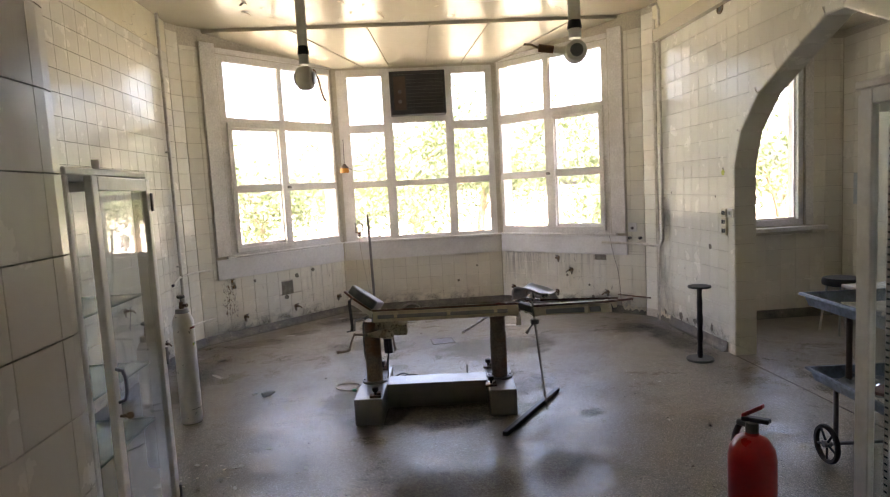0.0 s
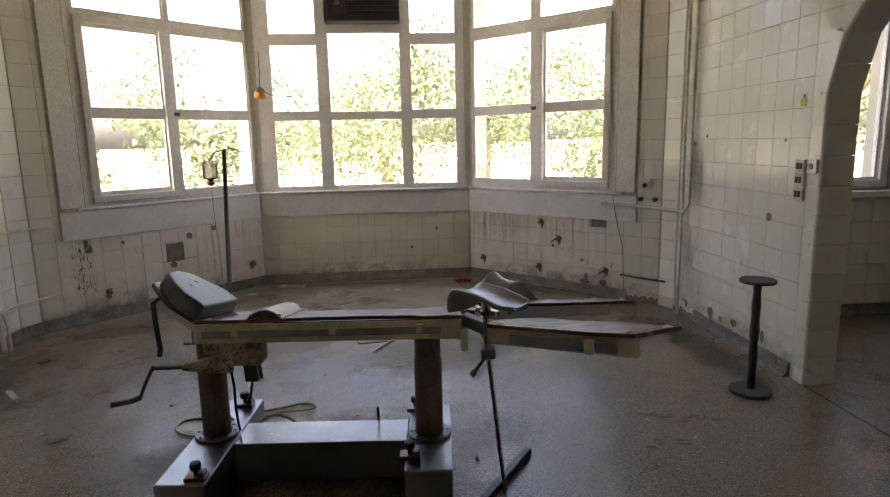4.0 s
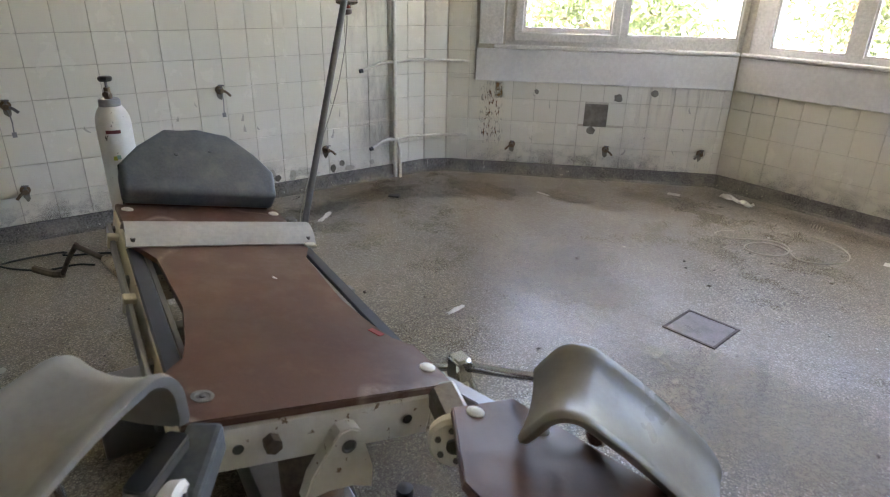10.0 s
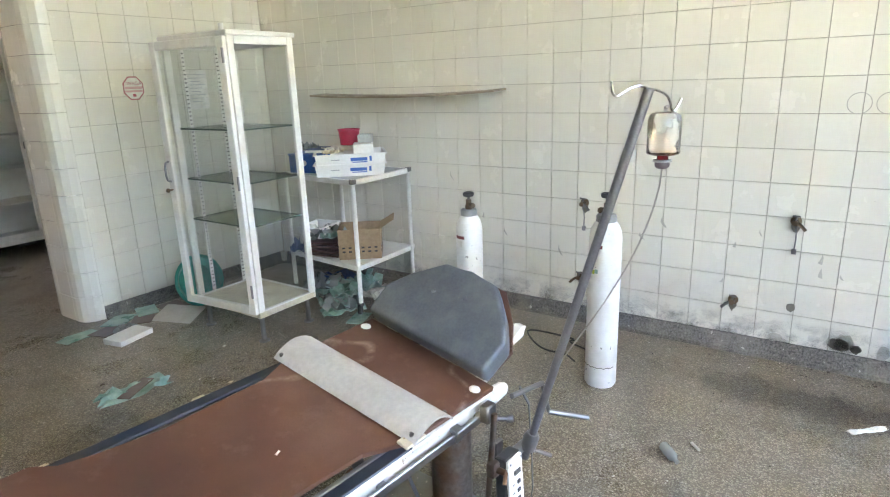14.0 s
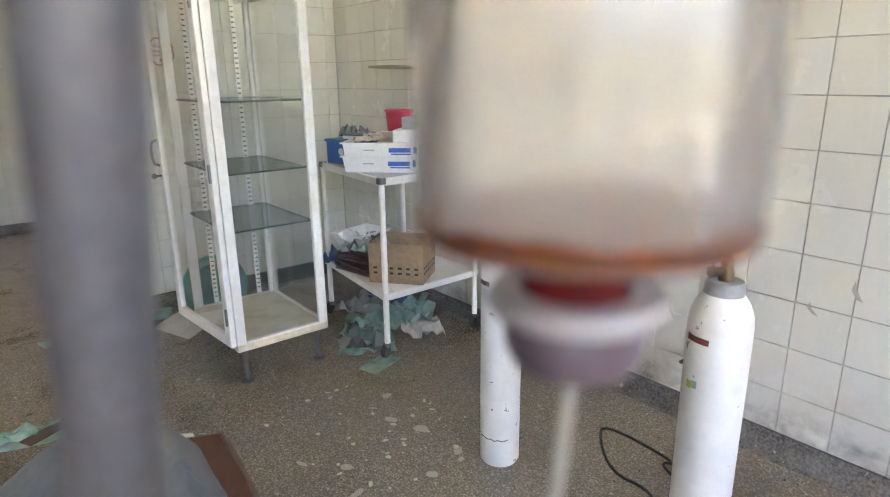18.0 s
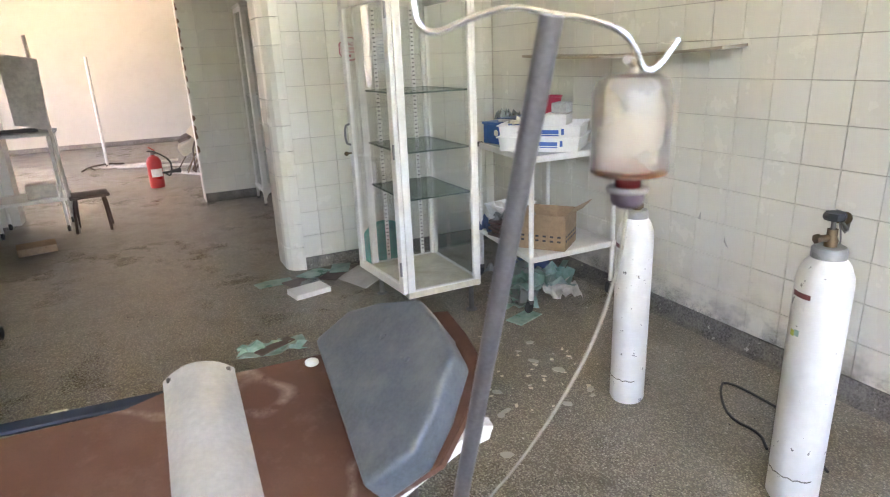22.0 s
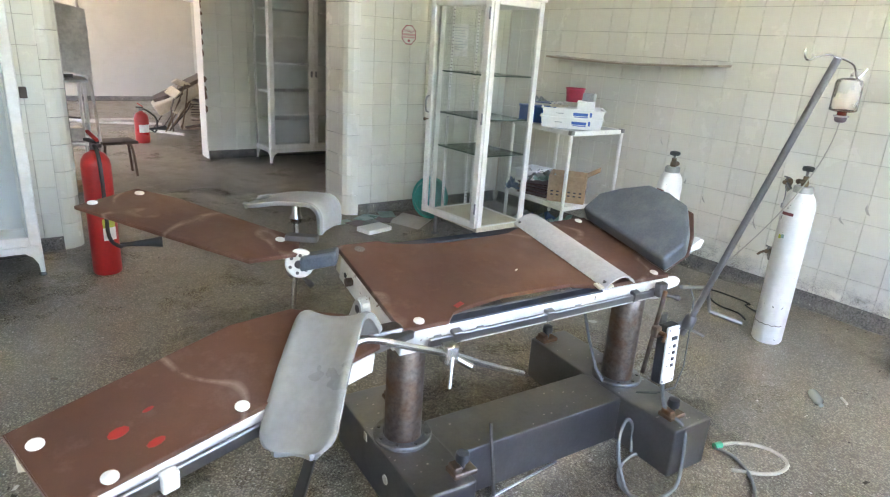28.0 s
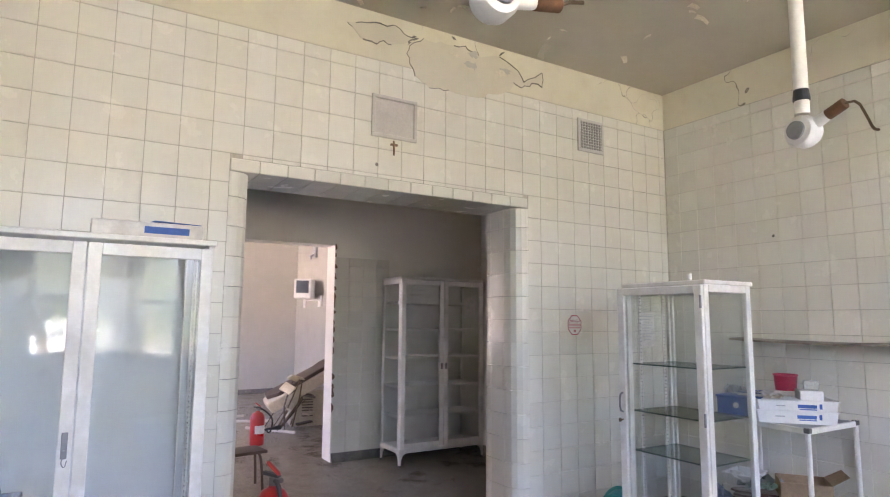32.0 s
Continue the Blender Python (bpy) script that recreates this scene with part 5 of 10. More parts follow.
prism(bm, [(-0.12, -0.03), (-0.04, -0.03), (0.0, -0.008), (0.12, -0.006), (0.12, 0.006), (0.0, 0.008), (-0.04, 0.03), (-0.12, 0.03)], 0.001, 0.005, pose(0.46, 4.46, 0, 0, 0, -55))
part("plate", bm, DARK_STEEL, t)
t = thing("black_bar", "long black plastic bar lying across the floor", "bar", at=(0.80, 3.9, 0))
bm = B()
a, b = Vector((1.055, 4.262, 0.016)), Vector((0.545, 3.542, 0.016))
box(bm, (a + b) / 2, ((b - a).length, 0.034, 0.03), basis((0, 0, 0), b - a, (0, 0, 1)).to_3x3(), 0.006, 2)
part("bar", bm, BLACK, t)

# ---- IV pole, bottle, remote ----
pole = thing("iv_pole", "leaning steel drip pole clamped to the table rail", "drip pole", at=(-0.23, 4.50, 0.5))
PT, PB = Vector((-0.261, 4.746, 1.338)), Vector((-0.232, 4.500, 0.46))
bm = B()
rod(bm, PB, PT, 0.0099, n=16)
part("pole", bm, worn("speckled_pole_steel", (0.24, 0.24, 0.248), 0.36, 0.85, dirt=(0.20, 0.19, 0.185), amount=0.6, grain=200, patch=12, var=0.15, chips=(0.13, 0.075, 0.04), chip_at=0.70), pole, "steel tube with rust specks", smooth=True)
bm = B()
hx = Vector((-0.93, 0.35, 0)).normalized()
for line_ in (((0.0, 0.0), (-0.03, 0.008), (-0.065, 0.0), (-0.092, -0.012), (-0.106, -0.004), (-0.108, 0.016)), ((0.0, 0.0), (0.03, -0.004), (0.058, -0.014), (0.070, -0.030), (0.076, -0.046), (0.088, -0.044), (0.104, -0.022))):
    tube(bm, [PT + hx * a_ + Vector((0, 0, b_)) for a_, b_ in line_], 0.0026, 8, 2)
part("hook", bm, CHROME, pole, smooth=True)
bm = B()
lathe(bm, [(0.013, 0.0), (0.019, 0.004), (0.019, 0.04), (0.014, 0.05)], 16, basis(PB + (PT - PB) * 0.03, (1, 0, 0), PT - PB))
box(bm, (-0.20, 4.49, 0.49), (0.10, 0.022, 0.022), RZ, 0.004)
rod(bm, (-0.232, 4.50, 0.49), (-0.26, 4.56, 0.47), 0.005)
part("socket", bm, STEEL, pole, smooth=True)
bm = B()
rod(bm, (-0.138, 4.470, 0.62), (-0.105, 4.462, 0.335), 0.0075)
box(bm, (-0.122, 4.474, 0.485), (0.030, 0.026, 0.040), RZ, 0.008, 2)
rod(bm, (-0.122, 4.462, 0.485), (-0.122, 4.508, 0.485), 0.008)
rod(bm, (-0.122, 4.508, 0.487), (-0.10, 4.516, 0.47), 0.005)
part("clamp_rod", bm, RUSTY_STEEL, pole, "rusty clamp rod hanging from the rail", smooth=True)
bm = B()
box(bm, (-0.138, 4.452, 0.618), (0.036, 0.026, 0.046), RZ, 0.004)
rod(bm, (-0.138, 4.46, 0.605), (-0.165, 4.49, 0.60), 0.006)
lathe(bm, [(0.008, 0.0), (0.010, 0.006), (0.010, 0.014), (0.006, 0.018)], 12, basis((-0.163, 4.488, 0.60), (0, 0, 1), (-0.66, 0.75, -0.1)))
part("clamp", bm, DARK_STEEL, pole, smooth=True)

def cloudy(name, colour, clear, glow=0.35):
    """Milky plastic that lets part of the view through and scatters light."""
    m = bpy.data.materials.new(name)
    m.use_nodes = True
    nt = m.node_tree
    nt.nodes.clear()
    out, see, gl = nt.nodes.new("ShaderNodeOutputMaterial"), nd(nt, "BsdfTransparent"), nd(nt, "BsdfGlossy", Roughness=0.15)
    dif, trn, fr = nd(nt, "BsdfDiffuse"), nd(nt, "BsdfTranslucent"), nd(nt, "Fresnel", IOR=1.4)
    col = ramp(nt, noise_of(nt, coords(nt), 16.0, 5.0), [(0.3, tuple(c * 0.82 for c in colour)), (0.7, colour)])
    nt.links.new(col, dif.inputs[0]), nt.links.new(col, trn.inputs[0])
    a, b, c = (nt.nodes.new("ShaderNodeMixShader") for _ in range(3))
    a.inputs[0].default_value, b.inputs[0].default_value = glow, clear
    for n, p, q in ((a, dif, trn), (b, a, see), (c, b, gl)):
        nt.links.new(p.outputs[0], n.inputs[1]), nt.links.new(q.outputs[0], n.inputs[2])
    nt.links.new(fr.outputs[0], c.inputs[0])
    nt.links.new(c.outputs[0], out.inputs[0])
    return m


BOTTLE_BODY = cloudy("cloudy_plastic", (0.85, 0.76, 0.64), 0.66, 0.5)
LIQUID = cloudy("dark_red_residue", (0.20, 0.013, 0.012), 0.10, 0.5)
CAP = worn("grey_stopper", (0.105, 0.068, 0.078), 0.5, var=0.2, dirt=(0.16, 0.14, 0.14), amount=0.6, patch=60)
CLEAR_RIM = cloudy("clear_rim", (0.74, 0.68, 0.64), 0.3, 0.4)
BX, BY, BZ = -0.334, 4.760, 1.2105
bottle = thing("drip_bottle", "upturned drip bottle with dark red residue hanging from the pole hook", "drip bottle", at=(BX, BY, BZ))
mb = Matrix.Translation((BX, BY, BZ))
bm = B()
lathe(bm, [(0.0300, -0.0040), (0.0318, -0.0028), (0.0328, 0.002), (0.033, 0.010), (0.033, 0.066), (0.030, 0.075), (0.020, 0.080), (0.001, 0.081)], 36, mb)
part("body", bm, BOTTLE_BODY, bottle, "cloudy cream plastic body", smooth=True)
bm = B()
lathe(bm, [(0.0115, -0.020), (0.0115, -0.0072), (0.0262, -0.0054), (0.0302, -0.0038), (0.0310, -0.0016), (0.0290, -0.0006), (0.001, -0.0010)], 36, mb)
part("residue", bm, LIQUID, bottle, "dark red residue", smooth=True)
bm = B()
rows_ = [[Vector((BX + rr * math.cos(q / 48 * math.pi), BY + rr * math.sin(q / 48 * math.pi), BZ + zz + (0.0007 * math.sin(q * 0.33) + 0.0006 * math.sin(q * 0.13) + 0.0003 * math.sin(q * 0.9) if zz > 0.001 else 0))) for q in range(97)] for rr, zz in ((0.0329, -0.0018), (0.0332, 0.0002), (0.0333, 0.0015))]
shell(bm, rows_, 0.0003)
part("tide_mark", bm, cloudy("amber_tide_mark", (0.36, 0.085, 0.022), 0.42, 0.5), bottle, "amber tide mark", smooth=True)
bm = B()
lathe(bm, [(0.0115, -0.0155), (0.0175, -0.0155), (0.0188, -0.0178), (0.0175, -0.020), (0.0115, -0.020)], 32, mb)
part("collar", bm, CLEAR_RIM, bottle, smooth=True)
bm = B()
lathe(bm, [(0.0148, -0.020), (0.0145, -0.028), (0.0128, -0.0315), (0.008, -0.034), (0.004, -0.0345)], 32, mb)
part("stopper", bm, CAP, bottle, smooth=True)
bm = B()
tube(bm, [PT + hx * 0.062 + Vector((0, 0, -0.036)), Vector((BX, BY, BZ + 0.088)), Vector((BX, BY, BZ + 0.080))], 0.004, 8)
part("hanger", bm, CLEAR_RIM, bottle)
bm = B()
tube(bm, [(BX, BY, BZ - 0.034), (BX + 0.001, BY - 0.003, BZ - 0.08), (BX + 0.006, BY - 0.022, BZ - 0.16), (BX + 0.022, BY - 0.055, BZ - 0.25), (BX + 0.042, BY - 0.11, BZ - 0.36), (BX + 0.068, BY - 0.185, BZ - 0.485), (BX + 0.085, BY - 0.235, BZ - 0.60), (BX + 0.09, BY - 0.245, BZ - 0.70)], 0.0018, 8, 2)
part("drip_tube", bm, cloudy("milky_drip_tube", (0.66, 0.63, 0.55), 0.25, 0.65), bottle, "milky drip tube", smooth=True)

remote = thing("hand_control", "white and black hand control box hanging on a grey cable", "hand control", at=(-0.16, 4.49, 0.31))
RM = basis((-0.158, 4.495, 0.41), RZ @ Vector((1, 0, 0)), Vector((-0.04, -0.06, 1)))
bm = B()
box(bm, RM @ Vector((0, 0.0, 0)), (0.062, 0.034, 0.20), RM.to_3x3(), 0.006, 2)
part("case", bm, BLACK, remote, "black case")
bm = B()
prism(bm, rounded(0.058, 0.196, 0.006), 0, 0.006, basis(RM @ Vector((0, 0.018, 0)), RM.to_3x3() @ Vector((-1, 0, 0)), RM.to_3x3() @ Vector((0, 1, 0))), 0.001)
face = part("face_plate", bm, WHITE_ENAMEL, remote, "white face plate")
fy_ = 0.0255
for z, w, h in ((0.058, 0.026, 0.012), (0.03, 0.012, 0.010), (0.008, 0.012, 0.010), (-0.014, 0.012, 0.010), (-0.036, 0.012, 0.010)):
    bm = B()
    box(bm, RM @ Vector((-0.004 if w > 0.02 else -0.009, fy_ - 0.001, z)), (w, 0.005, h), RM.to_3x3(), 0.001)
    part("button", bm, BLACK, face)
    if w < 0.02:
        bm = B()
        box(bm, RM @ Vector((0.012, fy_ - 0.0012, z)), (0.008, 0.001, 0.003), RM.to_3x3())
        part("symbol", bm, DARK_STEEL, face)
for x, z in ((-0.023, 0.088), (0.023, 0.088), (-0.023, -0.088), (0.023, -0.088)):
    bm = B()
    rod(bm, RM @ Vector((x, fy_ - 0.002, z)), RM @ Vector((x, fy_ + 0.0005, z)), 0.003, n=8)
    part("screw", bm, STEEL, face)
bm = B()
box(bm, (-0.155, 4.468, 0.515), (0.03, 0.012, 0.05), RZ, 0.002)
part("hanger", bm, DARK_STEEL, remote)
CABLE = worn("grey_cable", (0.16, 0.165, 0.16), 0.5, var=0.15)
bm = B()
tube(bm, [(-0.158, 4.507, 0.312), (-0.170, 4.512, 0.24), (-0.188, 4.53, 0.188), (-0.190, 4.585, 0.188), (-0.186, 4.612, 0.14), (-0.184, 4.615, 0.06), (-0.15, 4.635, 0.010), (-0.09, 4.655, 0.008), (0.0, 4.65, 0.008), (0.050, 4.60, 0.008), (0.034, 4.531, 0.008), (-0.045, 4.478, 0.010), (-0.13, 4.465, 0.008), (-0.155, 4.475, 0.008)], 0.0062, 8, 2)
tube(bm, [(0.060, 4.70, 0.008), (0.056, 4.62, 0.010), (0.045, 4.56, 0.02), (0.012, 4.49, 0.121), (-0.07, 4.455, 0.172), (-0.14, 4.44, 0.12), (-0.155, 4.435, 0.05), (-0.13, 4.46, 0.016)], 0.0062, 8, 2)
part("cable", bm, CABLE, remote, "grey cable", smooth=True)
HOSE = worn("milky_hose", (0.46, 0.42, 0.34), 0.35, var=0.15)
GREEN = worn("green_fitting", (0.02, 0.30, 0.16), 0.4)
hose = thing("oxygen_hose", "milky plastic hose with a green fitting coiled on the floor", "hose", at=(-0.5, 4.65, 0))
bm = B()
tube(bm, [(-0.36, 4.70, 0.007), (-0.46, 4.80, 0.007), (-0.58, 4.80, 0.007), (-0.60, 4.70, 0.007), (-0.52, 4.62, 0.007), (-0.44, 4.60, 0.010)], 0.0065, 8, 2)
part("tube", bm, HOSE, hose, smooth=True)
bm = B()
rod(bm, (-0.455, 4.605, 0.012), (-0.425, 4.598, 0.012), 0.012)
part("fitting", bm, GREEN, hose, "green fitting")
bm = B()
tube(bm, [(-0.425, 4.598, 0.008), (-0.44, 4.66, 0.008), (-0.40, 4.74, 0.008), (-0.30, 4.82, 0.008), (-0.12, 4.86, 0.008), (0.0, 4.92, 0.008), (0.08, 4.86, 0.008), (0.02, 4.80, 0.016), (-0.10, 4.82, 0.009), (-0.2, 4.76, 0.008)], 0.006, 8, 2)
part("tube", bm, CABLE, hose, smooth=True)


# ---- more materials for the loose things ----
BLUE = worn("blue_plastic", (0.015, 0.10, 0.34), 0.4, dirt=(0.10, 0.16, 0.28), amount=0.4)
NAVY = worn("blue_book_cover", (0.05, 0.10, 0.22), 0.5, dirt=(0.16, 0.20, 0.28), amount=0.5)
PINK = worn("pink_red_plastic", (0.46, 0.03, 0.07), 0.4, dirt=(0.30, 0.03, 0.05), amount=0.4)
TEAL = worn("teal_plastic", (0.03, 0.33, 0.29), 0.4, dirt=(0.10, 0.36, 0.30), amount=0.5)
PAPER = worn("old_paper", (0.72, 0.71, 0.66), 0.8, dirt=(0.50, 0.46, 0.38), amount=0.6, grain=20, patch=8)
CARD = worn("cardboard", (0.36, 0.25, 0.15), 0.85, dirt=(0.26, 0.18, 0.11), amount=0.6, grain=40, patch=6)
FILM_PLATE = worn("brown_plates", (0.10, 0.055, 0.045), 0.35, dirt=(0.20, 0.16, 0.15), amount=0.6, grain=20, patch=12)
GREENISH = worn("green_film_packet", (0.20, 0.36, 0.30), 0.3, dirt=(0.45, 0.55, 0.50), amount=0.8, grain=12, patch=14, var=0.3)
CLEARISH = cloudy("crumpled_clear_film", (0.62, 0.68, 0.66), 0.45, 0.3)
WHITE_PLASTIC = worn("white_plastic", (0.78, 0.78, 0.75), 0.4, dirt=(0.62, 0.60, 0.54), amount=0.35, var=0.05, relief=0.0)
GREY_BOX = worn("grey_box", (0.42, 0.44, 0.43), 0.6, dirt=(0.32, 0.32, 0.30), amount=0.4)
CYL_WHITE = worn("chipped_white_paint", (0.76, 0.75, 0.71), 0.35, dirt=(0.58, 0.56, 0.50), amount=0.5, grain=30, patch=6, var=0.06, chips=(0.13, 0.12, 0.11), chip_at=0.645)
BRASS = worn("tarnished_brass", (0.17, 0.12, 0.075), 0.4, 0.9, dirt=(0.10, 0.07, 0.05), amount=0.7)
DARK_RED = worn("dark_red_label", (0.16, 0.025, 0.025), 0.5)
YELLOW = worn("yellow_green_sticker", (0.42, 0.46, 0.06), 0.5)
ORANGE = worn("orange_lens", (0.55, 0.22, 0.015), 0.25)
SIGN_INK = worn("faded_red_print", (0.42, 0.10, 0.14), 0.6)
SIGN_PINK = worn("faded_pink_print", (0.62, 0.38, 0.38), 0.6)
BLUE_INK = worn("blue_print", (0.03, 0.12, 0.42), 0.5)
RUST = worn("flaking_rust", (0.16, 0.075, 0.03), 0.9, dirt=(0.08, 0.04, 0.02), amount=0.8, patch=20)
WOOD = worn("weathered_board", (0.40, 0.34, 0.26), 0.7, dirt=(0.26, 0.21, 0.15), amount=0.6, grain=25, patch=5)
GREY_WOOD = worn("grey_brown_board", (0.56, 0.52, 0.46), 0.7, dirt=(0.18, 0.15, 0.12), amount=0.6, grain=25, patch=4)
BROWN = worn("dark_brown_paint", (0.07, 0.045, 0.03), 0.5, dirt=(0.14, 0.10, 0.07), amount=0.5)
FLAKE = worn("paint_flake", (0.66, 0.60, 0.46), 0.6, dirt=(0.5, 0.44, 0.32), amount=0.5)
PALE_TILE = worn("pale_blue_tile", (0.50, 0.56, 0.58), 0.2, dirt=(0.44, 0.48, 0.48), amount=0.4)
BEIGE = worn("beige_machine_paint", (0.52, 0.46, 0.34), 0.5, dirt=(0.36, 0.30, 0.21), amount=0.6)
LAMP_GREY = worn("lamp_reflector", (0.50, 0.49, 0.46), 0.4, dirt=(0.34, 0.32, 0.28), amount=0.6, grain=20, patch=4)
TUBE_WHITE = worn("unlit_lamp_tube", (0.66, 0.66, 0.62), 0.3, dirt=(0.44, 0.42, 0.38), amount=0.5)
PIPE_PAINT = worn("white_pipe_paint", (0.66, 0.64, 0.57), 0.4, dirt=(0.42, 0.37, 0.28), amount=0.6, grain=30, patch=8, chips=(0.25, 0.18, 0.12), chip_at=0.72)
SILT = worn("dark_plaster_hole", (0.16, 0.145, 0.12), 0.95, dirt=(0.28, 0.26, 0.22), amount=0.8, grain=50, patch=20, relief=0.8)
STAIN = worn("brown_damp_stain", (0.14, 0.095, 0.055), 0.4, dirt=(0.20, 0.15, 0.09), amount=0.7, grain=60, patch=8)
SCREEN = worn("dark_screen", (0.02, 0.022, 0.025), 0.15)


def turn(a):
    return Matrix.Rotation(radians(a), 3, "Z")


def bar(bm, c, s, bev=0.0015, rot=None):
    return box(bm, c, s, rot, bev)


def crumple(name, x, y, z, size, seed, mat, label, category, flat=0.25, n=9, parent=None):
    """A crumpled sheet or packet lying on something."""
    rnd = random.Random(seed)
    g = [[0.0] * n for _ in range(n)]
    for i in range(n):
        for j in range(n):
            g[i][j] = rnd.random() ** 2 * flat * min(size)
    rows = []
    a = rnd.uniform(0, 3.1)
    for i in range(n):
        row = []
        for j in range(n):
            u, v = (i / (n - 1) - 0.5) * size[0], (j / (n - 1) - 0.5) * size[1]
            edge = 1 + 0.12 * math.sin(7 * i + 3 * j + seed)
            u, v = u * edge, v * (2 - edge)
            row.append(Vector((x + u * math.cos(a) - v * math.sin(a), y + u * math.sin(a) + v * math.cos(a), z + 0.004 + g[i][j])))
        rows.append(row)
    bm = shell(B(), rows, 0.0015)
    ob = part(name, bm, mat, parent, smooth=True)
    return ob if parent else tagged(ob, label, category)


def sheet(name, x, y, z, w, h, ang, mat, label, category, th=0.002, tilt=(0, 0)):
    bm = B()
    m = pose(x, y, z + th / 2 + 0.001, tilt[0], tilt[1], ang)
    prism(bm, rounded(w, h, min(w, h) * 0.04), -th / 2, th / 2, m)
    return tagged(part(name, bm, mat), label, category)


def blot(name, m, pts, mat, label, category, parent=None, y=0.0078):
    """A thin irregular patch on a wall: m is the wall's frame."""
    bm = B()
    prism(bm, pts, y, y + 0.001, m @ Matrix(((1, 0, 0, 0), (0, 0, 1, 0), (0, 1, 0, 0), (0, 0, 0, 1))))
    return part(name, bm, mat, parent or wall_of[id(m)])


wall_of = {id(ML): wall_l, id(MSL): wall_sl, id(MSR): wall_sr, id(MR): wall_r, id(MB): wall_b, id(MC): wall_c}


def ragged(cx_, cy_, rx, ry, seed, n=13, rough=0.35):
    rnd = random.Random(seed)
    return [(cx_ + rx * math.cos(2 * math.pi * k / n) * (1 - rnd.random() * rough), cy_ + ry * math.sin(2 * math.pi * k / n) * (1 - rnd.random() * rough)) for k in range(n)]


# ---- glass cabinets ----
def stile_frame(bm, m, w, h, t=0.035, d=0.022):
    """A rectangular frame in the x-z plane of m, from the origin."""
    r3 = m.to_3x3()
    for c, s in (((t / 2, 0, h / 2), (t, d, h)), ((w - t / 2, 0, h / 2), (t, d, h)), ((w / 2, 0, t / 2), (w - 2 * t, d, t)), ((w / 2, 0, h - t / 2), (w - 2 * t, d, t))):
        box(bm, m @ Vector(c), s, r3, 0.003)
    return bm


def pane_in(m, w, h, mat, parent, t=0.035, name="pane"):
    bm = B()
    box(bm, m @ Vector((w / 2, 0, h / 2)), (w - 2 * t + 0.01, 0.004, h - 2 * t + 0.01), m.to_3x3())
    p = part(name, bm, mat, parent)
    p.visible_shadow = False
    return p


def up_frame(o, u, yaw=0.0):
    """x along u in plan, z up, at o."""
    u = Vector((u[0], u[1], 0)).normalized()
    if yaw:
        u = turn(yaw) @ u
    m = Matrix((u, Vector((-u.y, u.x, 0)), Vector((0, 0, 1)))).transposed().to_4x4()
    return Matrix.Translation(o) @ m


def peg_strip(bm_white, parent, x, y, z0, z1, along):
    a = Vector((along[0], along[1], 0)).normalized()
    r3 = up_frame((0, 0, 0), along).to_3x3()
    bm = B()
    box(bm, (x, y, (z0 + z1) / 2), (0.022, 0.006, z1 - z0), r3, 0.001)
    strip = part("peg_strip", bm, WHITE_ENAMEL, parent)
    bm = B()
    n = Vector((-a.y, a.x, 0))
    k = z0 + 0.03
    while k < z1 - 0.02:
        for s in (1, -1):
            box(bm, Vector((x, y, k)) + n * 0.0032 * s, (0.013, 0.001, 0.006), r3)
        k += 0.022
    part("slots", bm, BLACK, strip)


def round_leg(parent, x, y, z1):
    bm = B()
    lathe(bm, [(0.030, 0.0), (0.030, 0.006), (0.014, 0.012), (0.013, z1 - 0.02), (0.017, z1)], 16, Matrix.Translation((x, y, 0)))
    part("leg", bm, STEEL, parent, smooth=True)


# cabinet with a door ajar, near the doorway
cx0, cx1, cy0, cy1, cz0, cz1 = -1.42, -1.005, 1.96, 2.52, 0.15, 1.634
cab = thing("glass_cabinet", "white enamelled glass cabinet with empty glass shelves and a door ajar", "cabinet", at=((cx0 + cx1) / 2, (cy0 + cy1) / 2, 0))
bm = B()
box(bm, ((cx0 + cx1) / 2, (cy0 + cy1) / 2, cz1 - 0.012), (cx1 - cx0 + 0.02, cy1 - cy0 + 0.02, 0.024), bev=0.004)
part("top_panel", bm, WHITE_ENAMEL, cab)
bm = B()
box(bm, ((cx0 + cx1) / 2, (cy0 + cy1) / 2, cz0 + 0.018), (cx1 - cx0, cy1 - cy0, 0.036), bev=0.004)
part("bottom_panel", bm, CREAM_ENAMEL, cab, "stained bottom panel")
for m, w, nm in ((up_frame((cx0, cy1 - 0.012, cz0), (1, 0)), cx1 - cx0, "side_frame"), (up_frame((cx0, cy0 + 0.012, cz0), (1, 0)), cx1 - cx0, "side_frame"), (up_frame((cx0 + 0.012, cy0, cz0), (0, 1)), cy1 - cy0, "back_frame")):
    fr_ = part(nm, stile_frame(B(), m, w, cz1 - cz0 - 0.024, 0.04), WHITE_ENAMEL, cab)
    pane_in(m, w, cz1 - cz0 - 0.024, CAB_GLASS, fr_, 0.04)
m = up_frame((cx1 + 0.014, cy1 - 0.002, cz0 + 0.03), (0, -1), 5)
door_ = part("cabinet_door", stile_frame(B(), m, cy1 - cy0 - 0.01, cz1 - cz0 - 0.06, 0.045, 0.024), WHITE_ENAMEL, cab, "white framed glass door, chipped")
pane_in(m, cy1 - cy0 - 0.01, cz1 - cz0 - 0.06, CAB_GLASS, door_, 0.045)
for z in (0.10, 0.68, 1.30):
    bm = B()
    rod(bm, m @ Vector((0.004, 0.016, z)), m @ Vector((0.004, 0.016, z + 0.07)), 0.006)
    part("hinge", bm, STEEL, door_)
bm = B()
w = cy1 - cy0 - 0.035
